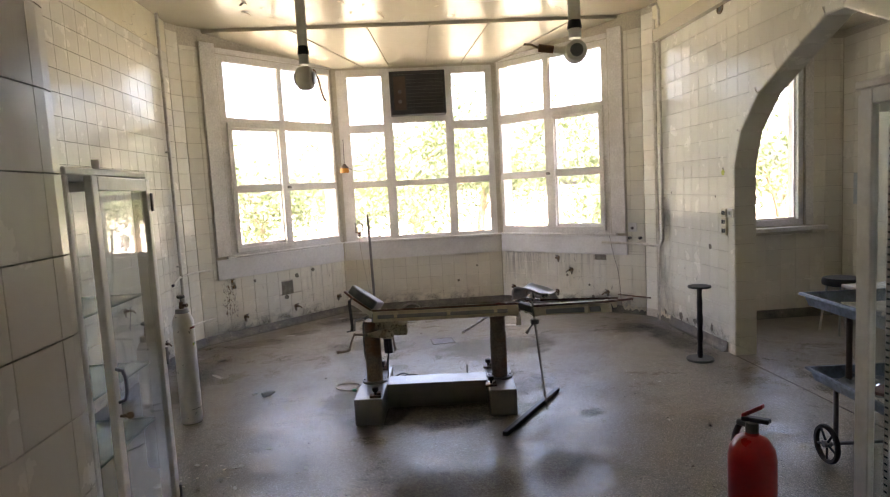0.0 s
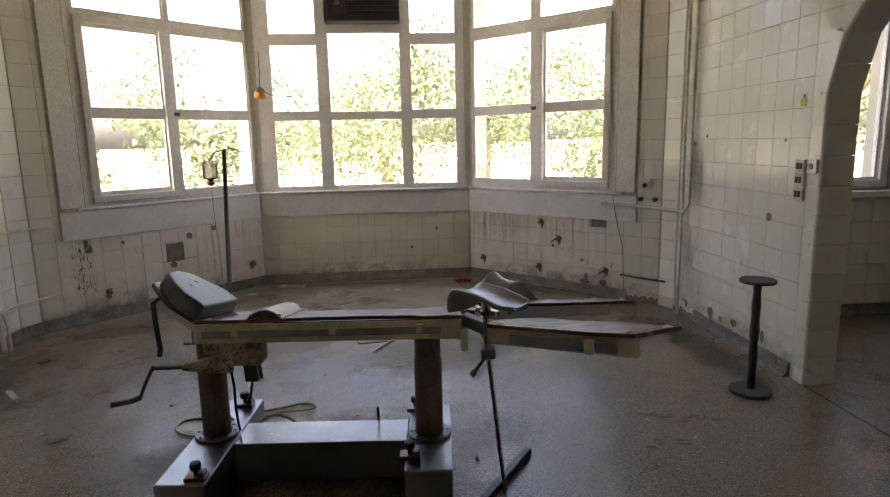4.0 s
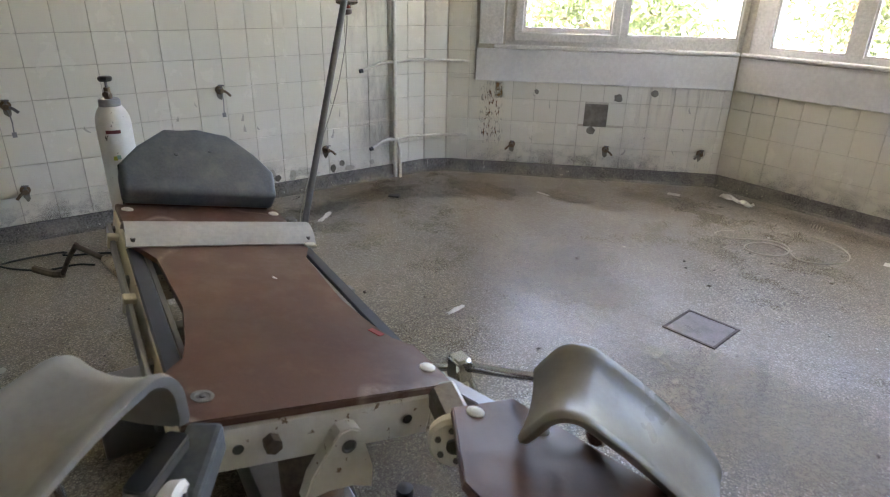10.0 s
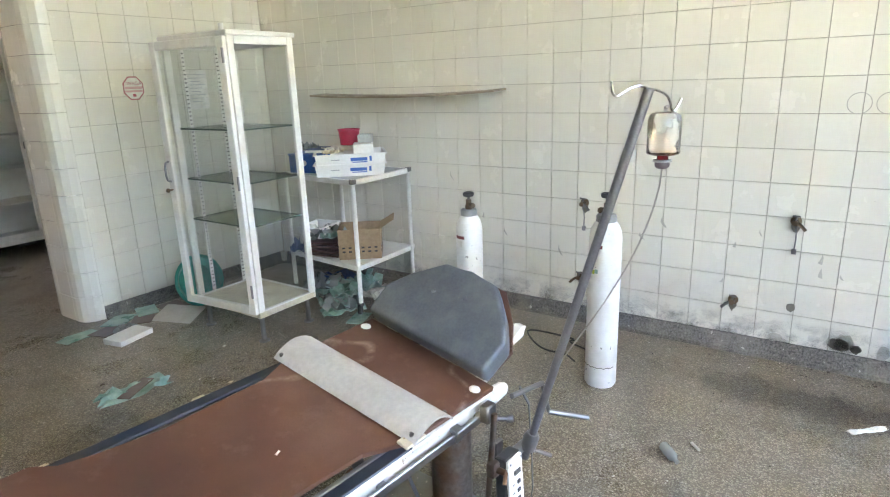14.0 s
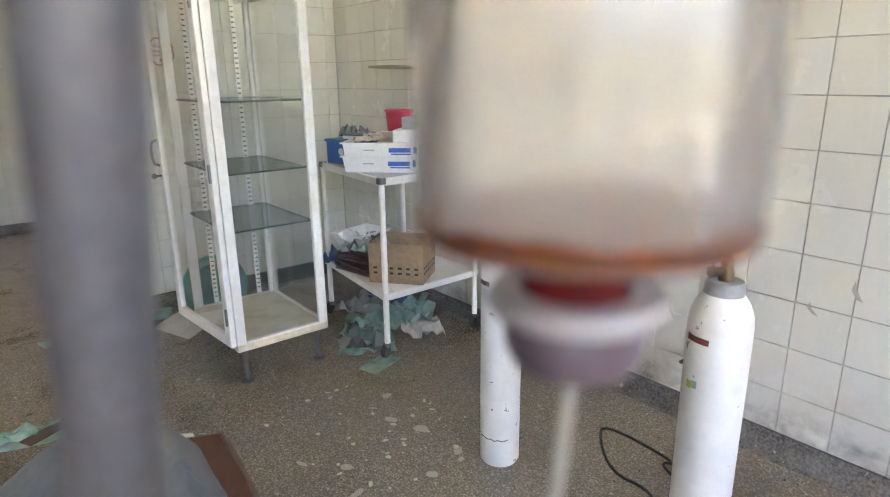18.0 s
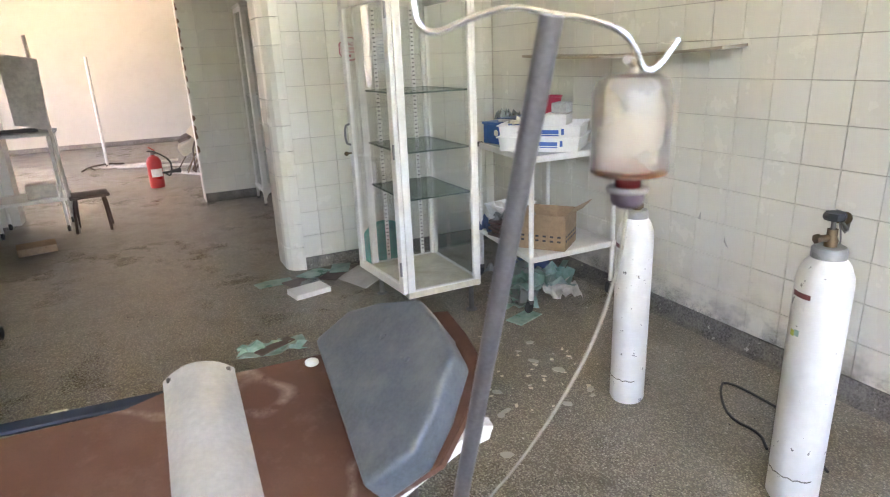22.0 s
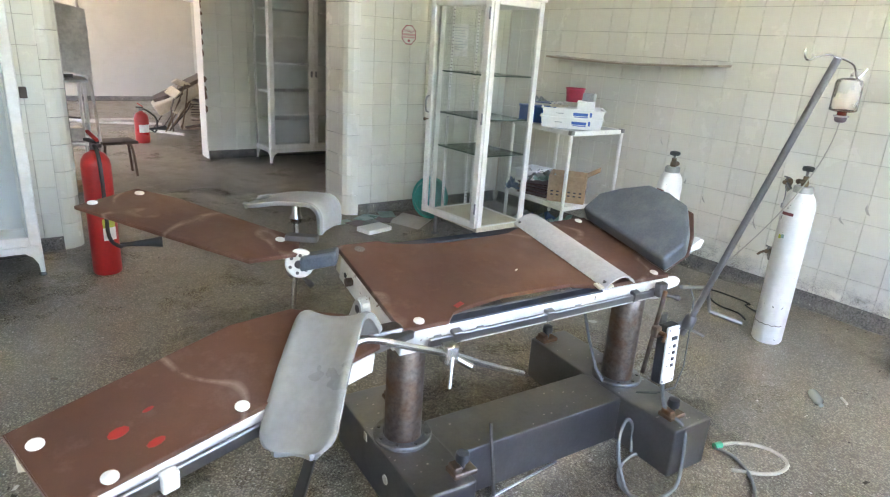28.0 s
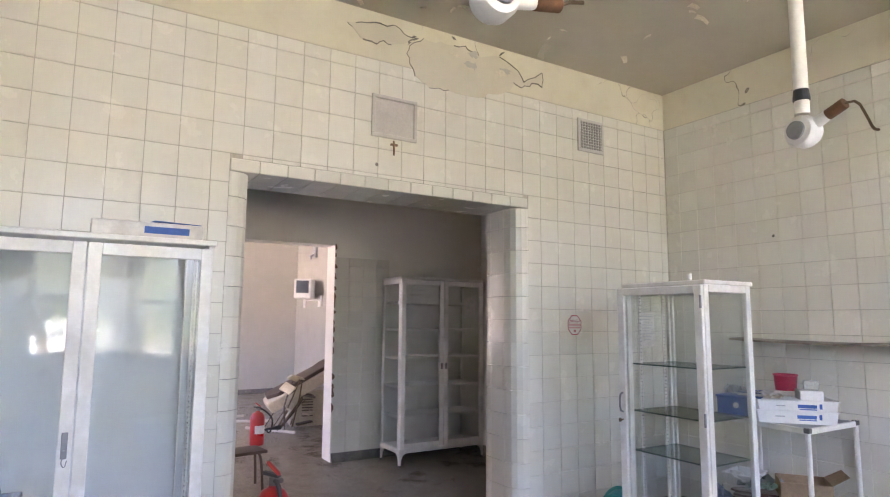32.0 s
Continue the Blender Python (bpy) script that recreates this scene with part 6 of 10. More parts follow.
tube(bm, [m @ Vector((w, 0.012, 0.70)), m @ Vector((w, 0.04, 0.71)), m @ Vector((w, 0.04, 0.80)), m @ Vector((w, 0.012, 0.81))], 0.006, 8, 1)
part("handle", bm, STEEL, door_, smooth=True)
bm = B()
rod(bm, m @ Vector((w, 0.0, 0.655)), m @ Vector((w, 0.035, 0.655)), 0.005, n=8)
lathe(bm, [(0.012, -0.002), (0.012, 0.002)], 12, m @ pose(w, 0.042, 0.655, 0, 90, 0))
part("key", bm, BRASS, door_)
for z in (0.65, 0.88, 1.155):
    bm = B()
    box(bm, ((cx0 + cx1) / 2, (cy0 + cy1) / 2, z), (cx1 - cx0 - 0.06, cy1 - cy0 - 0.06, 0.006))
    sh = part("glass_shelf", bm, SHELF_GLASS, cab)
    sh.visible_shadow = False
    bm = B()
    ex, ey = cx1 - cx0 - 0.06, cy1 - cy0 - 0.06
    for dx, dy, sx, sy in ((0, ey / 2, ex, 0.002), (0, -ey / 2, ex, 0.002), (ex / 2, 0, 0.002, ey), (-ex / 2, 0, 0.002, ey)):
        box(bm, ((cx0 + cx1) / 2 + dx, (cy0 + cy1) / 2 + dy, z), (sx, sy, 0.0075))
    part("polished_edge", bm, GLASS_EDGE, sh, "dark green glass edge")
for x, y, al in ((cx0 + 0.10, cy0 + 0.03, (1, 0)), (cx1 - 0.10, cy0 + 0.03, (1, 0))):
    peg_strip(None, cab, x, y, cz0 + 0.05, cz1 - 0.05, al)
for x, y in ((cx0 + 0.04, cy0 + 0.04), (cx1 - 0.04, cy0 + 0.04), (cx0 + 0.04, cy1 - 0.04), (cx1 - 0.04, cy1 - 0.04)):
    round_leg(cab, x, y, cz0 + 0.002)
bm = B()
box(bm, (-1.18, cy0 + 0.021, 1.36), (0.13, 0.001, 0.21))
note = part("notice_sheet", bm, PAPER, cab, "faded printed notice on the glass")
for k in range(9):
    bm = B()
    box(bm, (-1.18 + (0.01 if k % 3 else 0), cy0 + 0.0218, 1.44 - 0.018 * k), (0.10 - 0.02 * (k % 3), 0.0006, 0.004))
    part("text_line", bm, GREY_BOX, note)
cup = thing("small_cup", "small white plastic cup on the cabinet top", "cup", at=(-1.10, 2.36, cz1))
bm = B()
lathe(bm, [(0.012, 0.001), (0.014, 0.045), (0.012, 0.045), (0.010, 0.004), (0.001, 0.004)], 14, Matrix.Translation((-1.10, 2.36, cz1)))
part("cup", bm, WHITE_PLASTIC, cup, smooth=True)

# wide cabinet with glass doors
lx0, lx1, ly0, ly1, lz0, lz1 = 1.36, 2.33, 1.355, 1.75, 0.13, 1.75
cab = thing("enamel_cabinet", "white enamelled cabinet with framed glass doors and a key", "cabinet", at=((lx0 + lx1) / 2, (ly0 + ly1) / 2, 0))
H_ = lz1 - lz0 - 0.024
bm = B()
box(bm, ((lx0 + lx1) / 2, (ly0 + ly1) / 2, lz1 - 0.012), (lx1 - lx0 + 0.02, ly1 - ly0 + 0.02, 0.024), bev=0.004)
part("top_panel", bm, WHITE_ENAMEL, cab)
bm = B()
box(bm, ((lx0 + lx1) / 2, (ly0 + ly1) / 2, lz0 + 0.02), (lx1 - lx0, ly1 - ly0, 0.04), bev=0.004)
part("bottom_panel", bm, WHITE_ENAMEL, cab)
bm = B()
box(bm, ((lx0 + lx1) / 2, ly0 + 0.008, lz0 + H_ / 2), (lx1 - lx0 - 0.01, 0.008, H_), bev=0.001)
part("back_panel", bm, BACK_PANEL, cab, "glossy pale blue-grey back panel")
for x, mat in ((lx0 + 0.012, CAB_GLASS), (lx1 - 0.012, CAB_GLASS)):
    m = up_frame((x, ly0, lz0), (0, 1))
    fr_ = part("side_frame", stile_frame(B(), m, ly1 - ly0, H_, 0.045), WHITE_ENAMEL, cab)
    pane_in(m, ly1 - ly0, H_, mat, fr_, 0.045)
for a, b in ((lx0 + 0.004, (lx0 + lx1) / 2 - 0.002), ((lx0 + lx1) / 2 + 0.002, lx1 - 0.004)):
    m = up_frame((a, ly1 + 0.002, lz0 + 0.045), (1, 0))
    d_ = part("cabinet_door", stile_frame(B(), m, b - a, H_ - 0.06, 0.05, 0.024), WHITE_ENAMEL, cab, "white framed glass door with chipped paint")
    pane_in(m, b - a, H_ - 0.06, CAB_GLASS, d_, 0.05)
    if a < 1.6:
        continue
    hx_ = 0.026 if a > 1.6 else b - a - 0.026
    bm = B()
    box(bm, m @ Vector((hx_, 0.014, 0.74)), (0.022, 0.006, 0.10), bev=0.002)
    rod(bm, m @ Vector((hx_, 0.014, 0.72)), m @ Vector((hx_, 0.04, 0.72)), 0.005, n=8)
    box(bm, m @ Vector((hx_, 0.045, 0.715)), (0.018, 0.003, 0.022))
    part("lock_plate", bm, STEEL, d_)
    bm = B()
    tube(bm, [m @ Vector((hx_, 0.044, 0.705)), m @ Vector((hx_ + 0.008, 0.046, 0.68)), m @ Vector((hx_ - 0.006, 0.046, 0.66)), m @ Vector((hx_ - 0.012, 0.046, 0.69))], 0.002, 6, 1)
    part("key_ring", bm, STEEL, d_)
for x in (lx0 + 0.06, lx1 - 0.06):
    for y in (ly0 + 0.04, ly1 - 0.05):
        peg_strip(None, cab, x, y, lz0 + 0.05, lz1 - 0.05, (0, 1))
o = thing("wall_switch", "small dark brown switch on the tiled wall beside the cabinet", "switch", at=(1.325, 1.336, 0.92))
bm = B()
box(bm, (1.325, 1.346, 0.925), (0.036, 0.018, 0.062), bev=0.004, seg=2)
part("plate", bm, BROWN, o)


def curved_foot(parent, x, y, sx, sy, h=0.135):
    for ax in (0, 1):
        bm = B()
        pts = [(0.0, 0.02), (0.022, 0.02), (0.026, h * 0.5), (0.045, h * 0.78), (0.085, h), (0.0, h)]
        m = Matrix.Translation((x, y, 0)) @ (Matrix(((sx, 0, 0, 0), (0, 0, sy, 0), (0, 1, 0, 0), (0, 0, 0, 1))) if ax == 0 else Matrix(((0, 0, sx, 0), (sy, 0, 0, 0), (0, 1, 0, 0), (0, 0, 0, 1))))
        prism(bm, pts, 0.0 if ax == 0 else 0.001, 0.006, m)
        part("foot", bm, WHITE_ENAMEL, parent)
    bm = B()
    lathe(bm, [(0.016, 0.0), (0.018, 0.006), (0.010, 0.022)], 12, Matrix.Translation((x + sx * 0.012, y + sy * 0.012, 0)))
    part("glide", bm, DARK_STEEL, parent)


for x, sx in ((lx0, 1), (lx1, -1)):
    for y, sy in ((ly0, 1), (ly1, -1)):
        curved_foot(cab, x, y, sx, sy)
box_t = thing("paper_box", "flat white box with faded blue print on the cabinet top", "box", at=(1.6, 1.6, lz1))
bm = B()
box(bm, (1.62, 1.58, lz1 + 0.035), (0.44, 0.26, 0.068), bev=0.004)
part("carton", bm, PAPER, box_t)
bm = B()
box(bm, (1.55, 1.7105, lz1 + 0.035), (0.18, 0.001, 0.03))
part("print", bm, BLUE_INK, box_t)
sheet("paper_sheet", 1.52, 1.65, lz1 + 0.070, 0.20, 0.14, 12, BLUE_INK, "blue printed leaflet on the white box", "paper")
sheet("paper_sheet", 2.08, 1.58, lz1 + 0.001, 0.28, 0.2, -8, PAPER, "white paper on the cabinet top", "paper", 0.012)

# cabinet in the hall
hx0, hx1, hy0, hy1, hz0, hz1 = -1.85, -0.87, -1.20, -0.78, 0.13, 1.84
cab = thing("hall_cabinet", "white enamelled glass cabinet with five shelves in the hall", "cabinet", at=((hx0 + hx1) / 2, (hy0 + hy1) / 2, 0))
H_ = hz1 - hz0 - 0.024
for z, nm in ((hz1 - 0.012, "top_panel"), (hz0 + 0.018, "bottom_panel")):
    bm = B()
    box(bm, ((hx0 + hx1) / 2, (hy0 + hy1) / 2, z), (hx1 - hx0 + 0.01, hy1 - hy0 + 0.01, 0.024 if z > 1 else 0.04), bev=0.004)
    part(nm, bm, WHITE_ENAMEL, cab)
bm = B()
box(bm, ((hx0 + hx1) / 2, hy0 + 0.008, hz0 + H_ / 2), (hx1 - hx0 - 0.01, 0.008, H_), bev=0.001)
part("back_panel", bm, WHITE_ENAMEL, cab)
for x in (hx0 + 0.012, hx1 - 0.012):
    m = up_frame((x, hy0, hz0), (0, 1))
    fr_ = part("side_frame", stile_frame(B(), m, hy1 - hy0, H_, 0.045), WHITE_ENAMEL, cab)
    pane_in(m, hy1 - hy0, H_, CAB_GLASS, fr_, 0.045)
for a, b in ((hx0 + 0.004, (hx0 + hx1) / 2 - 0.002), ((hx0 + hx1) / 2 + 0.002, hx1 - 0.004)):
    m = up_frame((a, hy1 + 0.002, hz0 + 0.04), (1, 0))
    d_ = part("cabinet_door", stile_frame(B(), m, b - a, H_ - 0.05, 0.048, 0.024), WHITE_ENAMEL, cab)
    pane_in(m, b - a, H_ - 0.05, CAB_GLASS, d_, 0.048)
    bm = B()
    hx_ = 0.024 if a > -1.5 else b - a - 0.024
    box(bm, m @ Vector((hx_, 0.016, 0.78)), (0.02, 0.012, 0.06), bev=0.002)
    part("handle", bm, STEEL, d_)
for k, z in enumerate((0.46, 0.75, 1.03, 1.31, 1.58)):
    bm = B()
    box(bm, ((hx0 + hx1) / 2, (hy0 + hy1) / 2, z), (hx1 - hx0 - 0.05, hy1 - hy0 - 0.05, 0.026), bev=0.003)
    part("shelf", bm, WHITE_ENAMEL, cab)
for k, (a, w) in enumerate(((-1.30, 0.16), (-1.28, 0.20))):
    bm = B()
    box(bm, (a, hy0 + 0.014, 1.73 - 0.05 * k), (w, 0.002, 0.018))
    part("label_strip", bm, PAPER, cab)
bm = B()
box(bm, (-1.68, hy1 + 0.0045, 1.55), (0.14, 0.001, 0.22))
part("notice_sheet", bm, PAPER, cab)
for x, sx in ((hx0, 1), (hx1, -1)):
    for y, sy in ((hy0, 1), (hy1, -1)):
        curved_foot(cab, x, y, sx, sy)

# ---- white instrument cart and what stands on it ----
cart = thing("instrument_cart", "white tubular cart with a grey top and a lower shelf", "cart", at=(-1.96, 2.37, 0))
C4 = [Vector((-1.63, 2.68, 0)), Vector((-2.17, 2.67, 0)), Vector((-2.17, 2.06, 0)), Vector((-1.70, 2.03, 0))]
for p in C4:
    bm = B()
    rod(bm, p + Vector((0, 0, 0.062)), p + Vector((0, 0, 0.83)), 0.0135, n=14)
    part("leg", bm, WHITE_ENAMEL, cart, smooth=True)
    bm = B()
    lathe(bm, [(0.03, -0.011), (0.032, -0.006), (0.032, 0.006), (0.03, 0.011)], 18, Matrix.Translation(p + Vector((0.012, 0, 0.0325))) @ pose(0, 0, 0, 90, 0, 30))
    part("castor", bm, RUBBER, cart, "black castor", smooth=True)
    bm = B()
    box(bm, p + Vector((0.004, 0, 0.06)), (0.03, 0.035, 0.02), bev=0.004)
    part("castor_fork", bm, DARK_STEEL, cart)
for z, mat, lb in ((0.815, GREY_BOX, "grey laminate top"), (0.295, WHITE_ENAMEL, "white shelf")):
    bm = B()
    prism(bm, [(p.x, p.y) for p in C4], z, z + 0.008, None, 0.001)
    part("top_sheet" if z > 0.5 else "lower_shelf", bm, mat, cart, lb)
    for a, b in zip(C4, C4[1:] + C4[:1]):
        bm = B()
        e = b - a
        box(bm, (a + b) / 2 + Vector((0, 0, z - 0.006)), (e.length - 0.028, 0.018, 0.032), basis((0, 0, 0), e, (0, 0, 1)).to_3x3(), 0.003)
        part("rim", bm, WHITE_ENAMEL, cart)
    for p in C4:
        bm = B()
        box(bm, p + Vector((0, 0, z)), (0.034, 0.034, 0.03), bev=0.006, seg=2)
        part("corner_cap", bm, DARK_STEEL if z > 0.5 else WHITE_ENAMEL, cart)


def tray(x, y, z, w, d, h, a, mat, label, bars=True, t=0.004, lip=0.016):
    o = thing("plastic_tray", label, "tray", at=(x, y, z))
    R = turn(a)
    c = Vector((x, y, z))
    bm = B()
    outer = [(-w / 2, -d / 2), (w / 2, -d / 2), (w / 2, d / 2), (-w / 2, d / 2)]
    rings = []
    for f, zz in ((0.955, 0.001), (1.0, h - 0.006), (1.05, h - 0.006), (1.05, h), (0.985, h), (0.94, 0.006)):
        rings.append([bm.verts.new(c + R @ Vector((px * f, py * f, zz))) for px, py in outer])
    for ra, rb in zip(rings, rings[1:]):
        for k in range(4):
            bm.faces.new((ra[k], ra[(k + 1) % 4], rb[(k + 1) % 4], rb[k]))
    bm.faces.new(rings[0][::-1]), bm.faces.new(rings[-1])
    part("tray", bm, mat, o)
    if bars:
        for sx, dx, dz, ww, hh in ((1, 0.05, 0.55, 0.10, 0.020), (1, 0.12, 0.60, 0.014, 0.034), (1, 0.055, 0.32, 0.09, 0.006), (1, -0.09, 0.55, 0.05, 0.006)):
            bm = B()
            f = 0.955 + 0.045 * dz + 0.004
            # printed bars on the long side that faces the room
            box(bm, c + R @ Vector((w / 2 * f + 0.0005, dx, h * dz)), (0.001, ww, hh), R)
            part("printed_bar", bm, BLUE_INK if dx > 0 else GREY_BOX, o, "blue printed mark")
    return o


tray(-1.86, 2.46, 0.824, 0.31, 0.42, 0.075, 42, WHITE_PLASTIC, "white plastic tray with blue print, stacked on the cart")
tray(-1.86, 2.46, 0.884, 0.31, 0.42, 0.075, 44, WHITE_PLASTIC, "white plastic tray with blue print on top of another tray")
o = thing("pink_tub", "pink-red plastic tub on the stacked trays", "tub", at=(-1.93, 2.40, 0.96))
bm = B()
lathe(bm, [(0.058, 0.0), (0.066, 0.088), (0.071, 0.091), (0.071, 0.098), (0.064, 0.098), (0.055, 0.006), (0.001, 0.005)], 24, Matrix.Translation((-1.93, 2.40, 0.992)))
part("tub", bm, PINK, o, smooth=True)
bm = B()
box(bm, (-1.93, 2.40, 0.977), (0.15, 0.12, 0.03), turn(25), 0.003)
part("carton", bm, PAPER, o)
o = thing("white_carton", "white carton with a grey box on the trays", "box", at=(-1.86, 2.58, 0.95))
bm = B()
box(bm, (-1.86, 2.575, 0.985), (0.14, 0.12, 0.055), turn(40), 0.003)
part("carton", bm, WHITE_PLASTIC, o)
o = thing("grey_box", "small grey box on a white carton", "box", at=(-1.88, 2.59, 1.013))
bm = B()
box(bm, (-1.885, 2.575, 1.04), (0.09, 0.08, 0.052), turn(30), 0.004)
part("case", bm, GREY_BOX, o)
o = thing("blue_box", "deep blue plastic box on the cart", "box", at=(-1.80, 2.17, 0.824))
bm = B()
box(bm, (-1.80, 2.17, 0.885), (0.16, 0.22, 0.12), turn(10), 0.008, 2)
part("bin", bm, BLUE, o)
bm = B()
box(bm, (-1.80, 2.17, 0.94), (0.172, 0.232, 0.014), turn(10), 0.004)
part("rim", bm, BLUE, o)
bm = B()
lathe(bm, [(0.018, 0), (0.018, 0.0015), (0.012, 0.0015), (0.012, 0)], 20, up_frame((-1.716, 2.20, 0.89), (0, 1), 10) @ pose(0, -0.001, 0, 90, 0, 0))
part("printed_ring", bm, PAPER, o)
o = thing("blue_book", "blue bound book lying on the blue box", "book", at=(-1.84, 2.22, 0.95))
bm = B()
box(bm, (-1.84, 2.24, 0.972), (0.20, 0.15, 0.004), turn(20), 0.001)
box(bm, (-1.84, 2.24, 0.952), (0.20, 0.15, 0.004), turn(20), 0.001)
part("cover", bm, NAVY, o)
bm = B()
box(bm, (-1.84, 2.24, 0.962), (0.19, 0.142, 0.016), turn(20))
part("pages", bm, PAPER, o)
crumple("paper_sheet", -1.83, 2.33, 0.962, (0.20, 0.10), 4, PAPER, "crumpled white paper on the trays", "paper", 0.25)
crumple("paper_sheet", -1.76, 2.42, 0.955, (0.18, 0.07), 9, FLAKE, "curled yellowed paper strip over the tray edge", "paper", 0.3)
crumple("plastic_film", -1.84, 2.12, 0.95, (0.12, 0.12), 14, CLEARISH, "crumpled clear plastic on the blue box", "plastic film", 0.5)
# lower shelf
o = thing("cardboard_box", "open brown cardboard box with slotted sides", "box", at=(-1.84, 2.53, 0.303))
R = turn(38)
c = Vector((-1.84, 2.52, 0.305))
for dx, dy, sx, sy in ((0.115, 0, 0.004, 0.26), (-0.115, 0, 0.004, 0.26), (0, 0.13, 0.23, 0.004), (0, -0.13, 0.23, 0.004)):
    bm = B()
    box(bm, c + R @ Vector((dx, dy, 0.095)), (sx, sy, 0.19), R)
    w_ = part("side", bm, CARD, o)
    for k in range(6):
        for zz in (0.075, 0.05):
            bm = B()
            off = R @ (Vector((dx * 1.02, -0.10 + 0.04 * k, zz)) if sx < 0.01 else Vector((-0.09 + 0.036 * k, dy * 1.02, zz)))
            box(bm, c + off, (0.003, 0.018, 0.010) if sx < 0.01 else (0.018, 0.003, 0.010), R)
            part("slot", bm, BLACK, w_)
bm = B()
box(bm, c + Vector((0, 0, 0.003)), (0.228, 0.258, 0.004), R)
part("bottom", bm, CARD, o)
bm = B()
prism(bm, [(-0.11, 0), (0.11, 0), (0.10, 0.10), (-0.10, 0.10)], 0, 0.003, basis(c + R @ Vector((0.0, 0.132, 0.19)), R @ Vector((1, 0, 0)), R @ Vector((0, -0.5, 0.85))))
part("flap", bm, CARD, o)
for k in range(6):
    rr = random.Random(k)
    sheet("brown_plate", -1.80 + rr.uniform(-0.02, 0.02), 2.28 + rr.uniform(-0.02, 0.02), 0.304 + 0.016 * k, 0.22, 0.26, 15 + rr.uniform(-12, 12), FILM_PLATE, "dark brown plate in a loose stack on the cart shelf", "plate", 0.011, (rr.uniform(-2, 2), rr.uniform(-2, 2)))
crumple("plastic_film", -1.80, 2.27, 0.405, (0.24, 0.20), 21, CLEARISH, "crumpled clear film over the stacked plates", "plastic film", 0.35)
crumple("plastic_packet", -1.74, 2.36, 0.42, (0.12, 0.10), 22, GREENISH, "green plastic packet on the plates", "packet", 0.3)
o = thing("white_basket", "white plastic basket with sloping sides on the cart shelf", "basket", at=(-1.82, 2.13, 0.303))
bm = B()
rings = []
for f, zz in ((0.8, 0.09), (1.0, 0.16), (1.05, 0.16), (1.05, 0.166), (0.97, 0.166), (0.77, 0.095)):
    rings.append([bm.verts.new(Vector((-1.83, 2.16, 0.303)) + turn(12) @ Vector((px * f, py * f, zz))) for px, py in ((-0.12, -0.09), (0.12, -0.09), (0.12, 0.09), (-0.12, 0.09))])
for ra, rb in zip(rings, rings[1:]):
    for k in range(4):
        bm.faces.new((ra[k], ra[(k + 1) % 4], rb[(k + 1) % 4], rb[k]))
bm.faces.new(rings[0][::-1]), bm.faces.new(rings[-1])
part("basket", bm, WHITE_PLASTIC, o)
bm = B()
box(bm, (-1.83, 2.14, 0.35), (0.20, 0.15, 0.09), turn(12), 0.004)
part("carton", bm, WHITE_PLASTIC, o)
crumple("blue_net", -1.72, 2.10, 0.303, (0.14, 0.16), 31, NAVY, "bundle of blue netting on the cart shelf", "net", 0.6)
crumple("paper_sheet", -1.78, 2.20, 0.43, (0.16, 0.13), 33, PAPER, "crumpled white paper on the cart shelf", "paper", 0.4)
for k, (x, y, w, h, mat, nm) in enumerate(((-1.72, 2.35, 0.36, 0.22, GREENISH, "plastic_packet"), (-1.66, 2.47, 0.32, 0.24, CLEARISH, "plastic_film"), (-1.88, 2.40, 0.36, 0.28, GREENISH, "plastic_packet"), (-1.82, 2.22, 0.30, 0.24, CLEARISH, "plastic_film"), (-1.60, 2.55, 0.26, 0.14, GREENISH, "plastic_packet"), (-1.92, 2.55, 0.26, 0.18, PAPER, "paper_sheet"), (-1.95, 2.15, 0.26, 0.2, NAVY, "plastic_bag"), (-1.74, 2.45, 0.22, 0.2, GREENISH, "plastic_packet"))):
    crumple(nm, x, y, 0.002 + 0.016 * (k % 4), (w, h), 41 + k, mat, {"plastic_packet": "green plastic packet heaped on the floor under the cart", "plastic_film": "crumpled clear plastic film on the floor under the cart", "paper_sheet": "white paper on the floor under the cart", "plastic_bag": "dark blue plastic bag on the floor under the cart"}[nm], {"plastic_packet": "packet", "plastic_film": "plastic film", "paper_sheet": "paper", "plastic_bag": "bag"}[nm], 0.3)
sheet("glass_sheet", -1.56, 2.72, 0.0, 0.18, 0.10, 20, GREENISH, "greenish glass sheet lying by the cart", "glass sheet", 0.004)

# wall shelf: a thin bowed board on the left wall
o = thing("wall_shelf", "thin bowed wooden board shelf on the tiled wall", "shelf", at=(XL + 0.1, 2.66, 1.28))
rows = []
for k in range(13):
    y = 1.95 + 1.43 * k / 12
    z = 1.285 + 0.02 * ((k - 6) / 6) ** 2 + 0.008 * (k / 12)
    rows.append([Vector((XL + 0.008, y, z)), Vector((XL + 0.08, y, z - 0.004)), Vector((XL + 0.16 + 0.012 * math.sin(k), y, z - 0.006))])
part("board", shell(B(), rows, 0.012), WOOD, o)


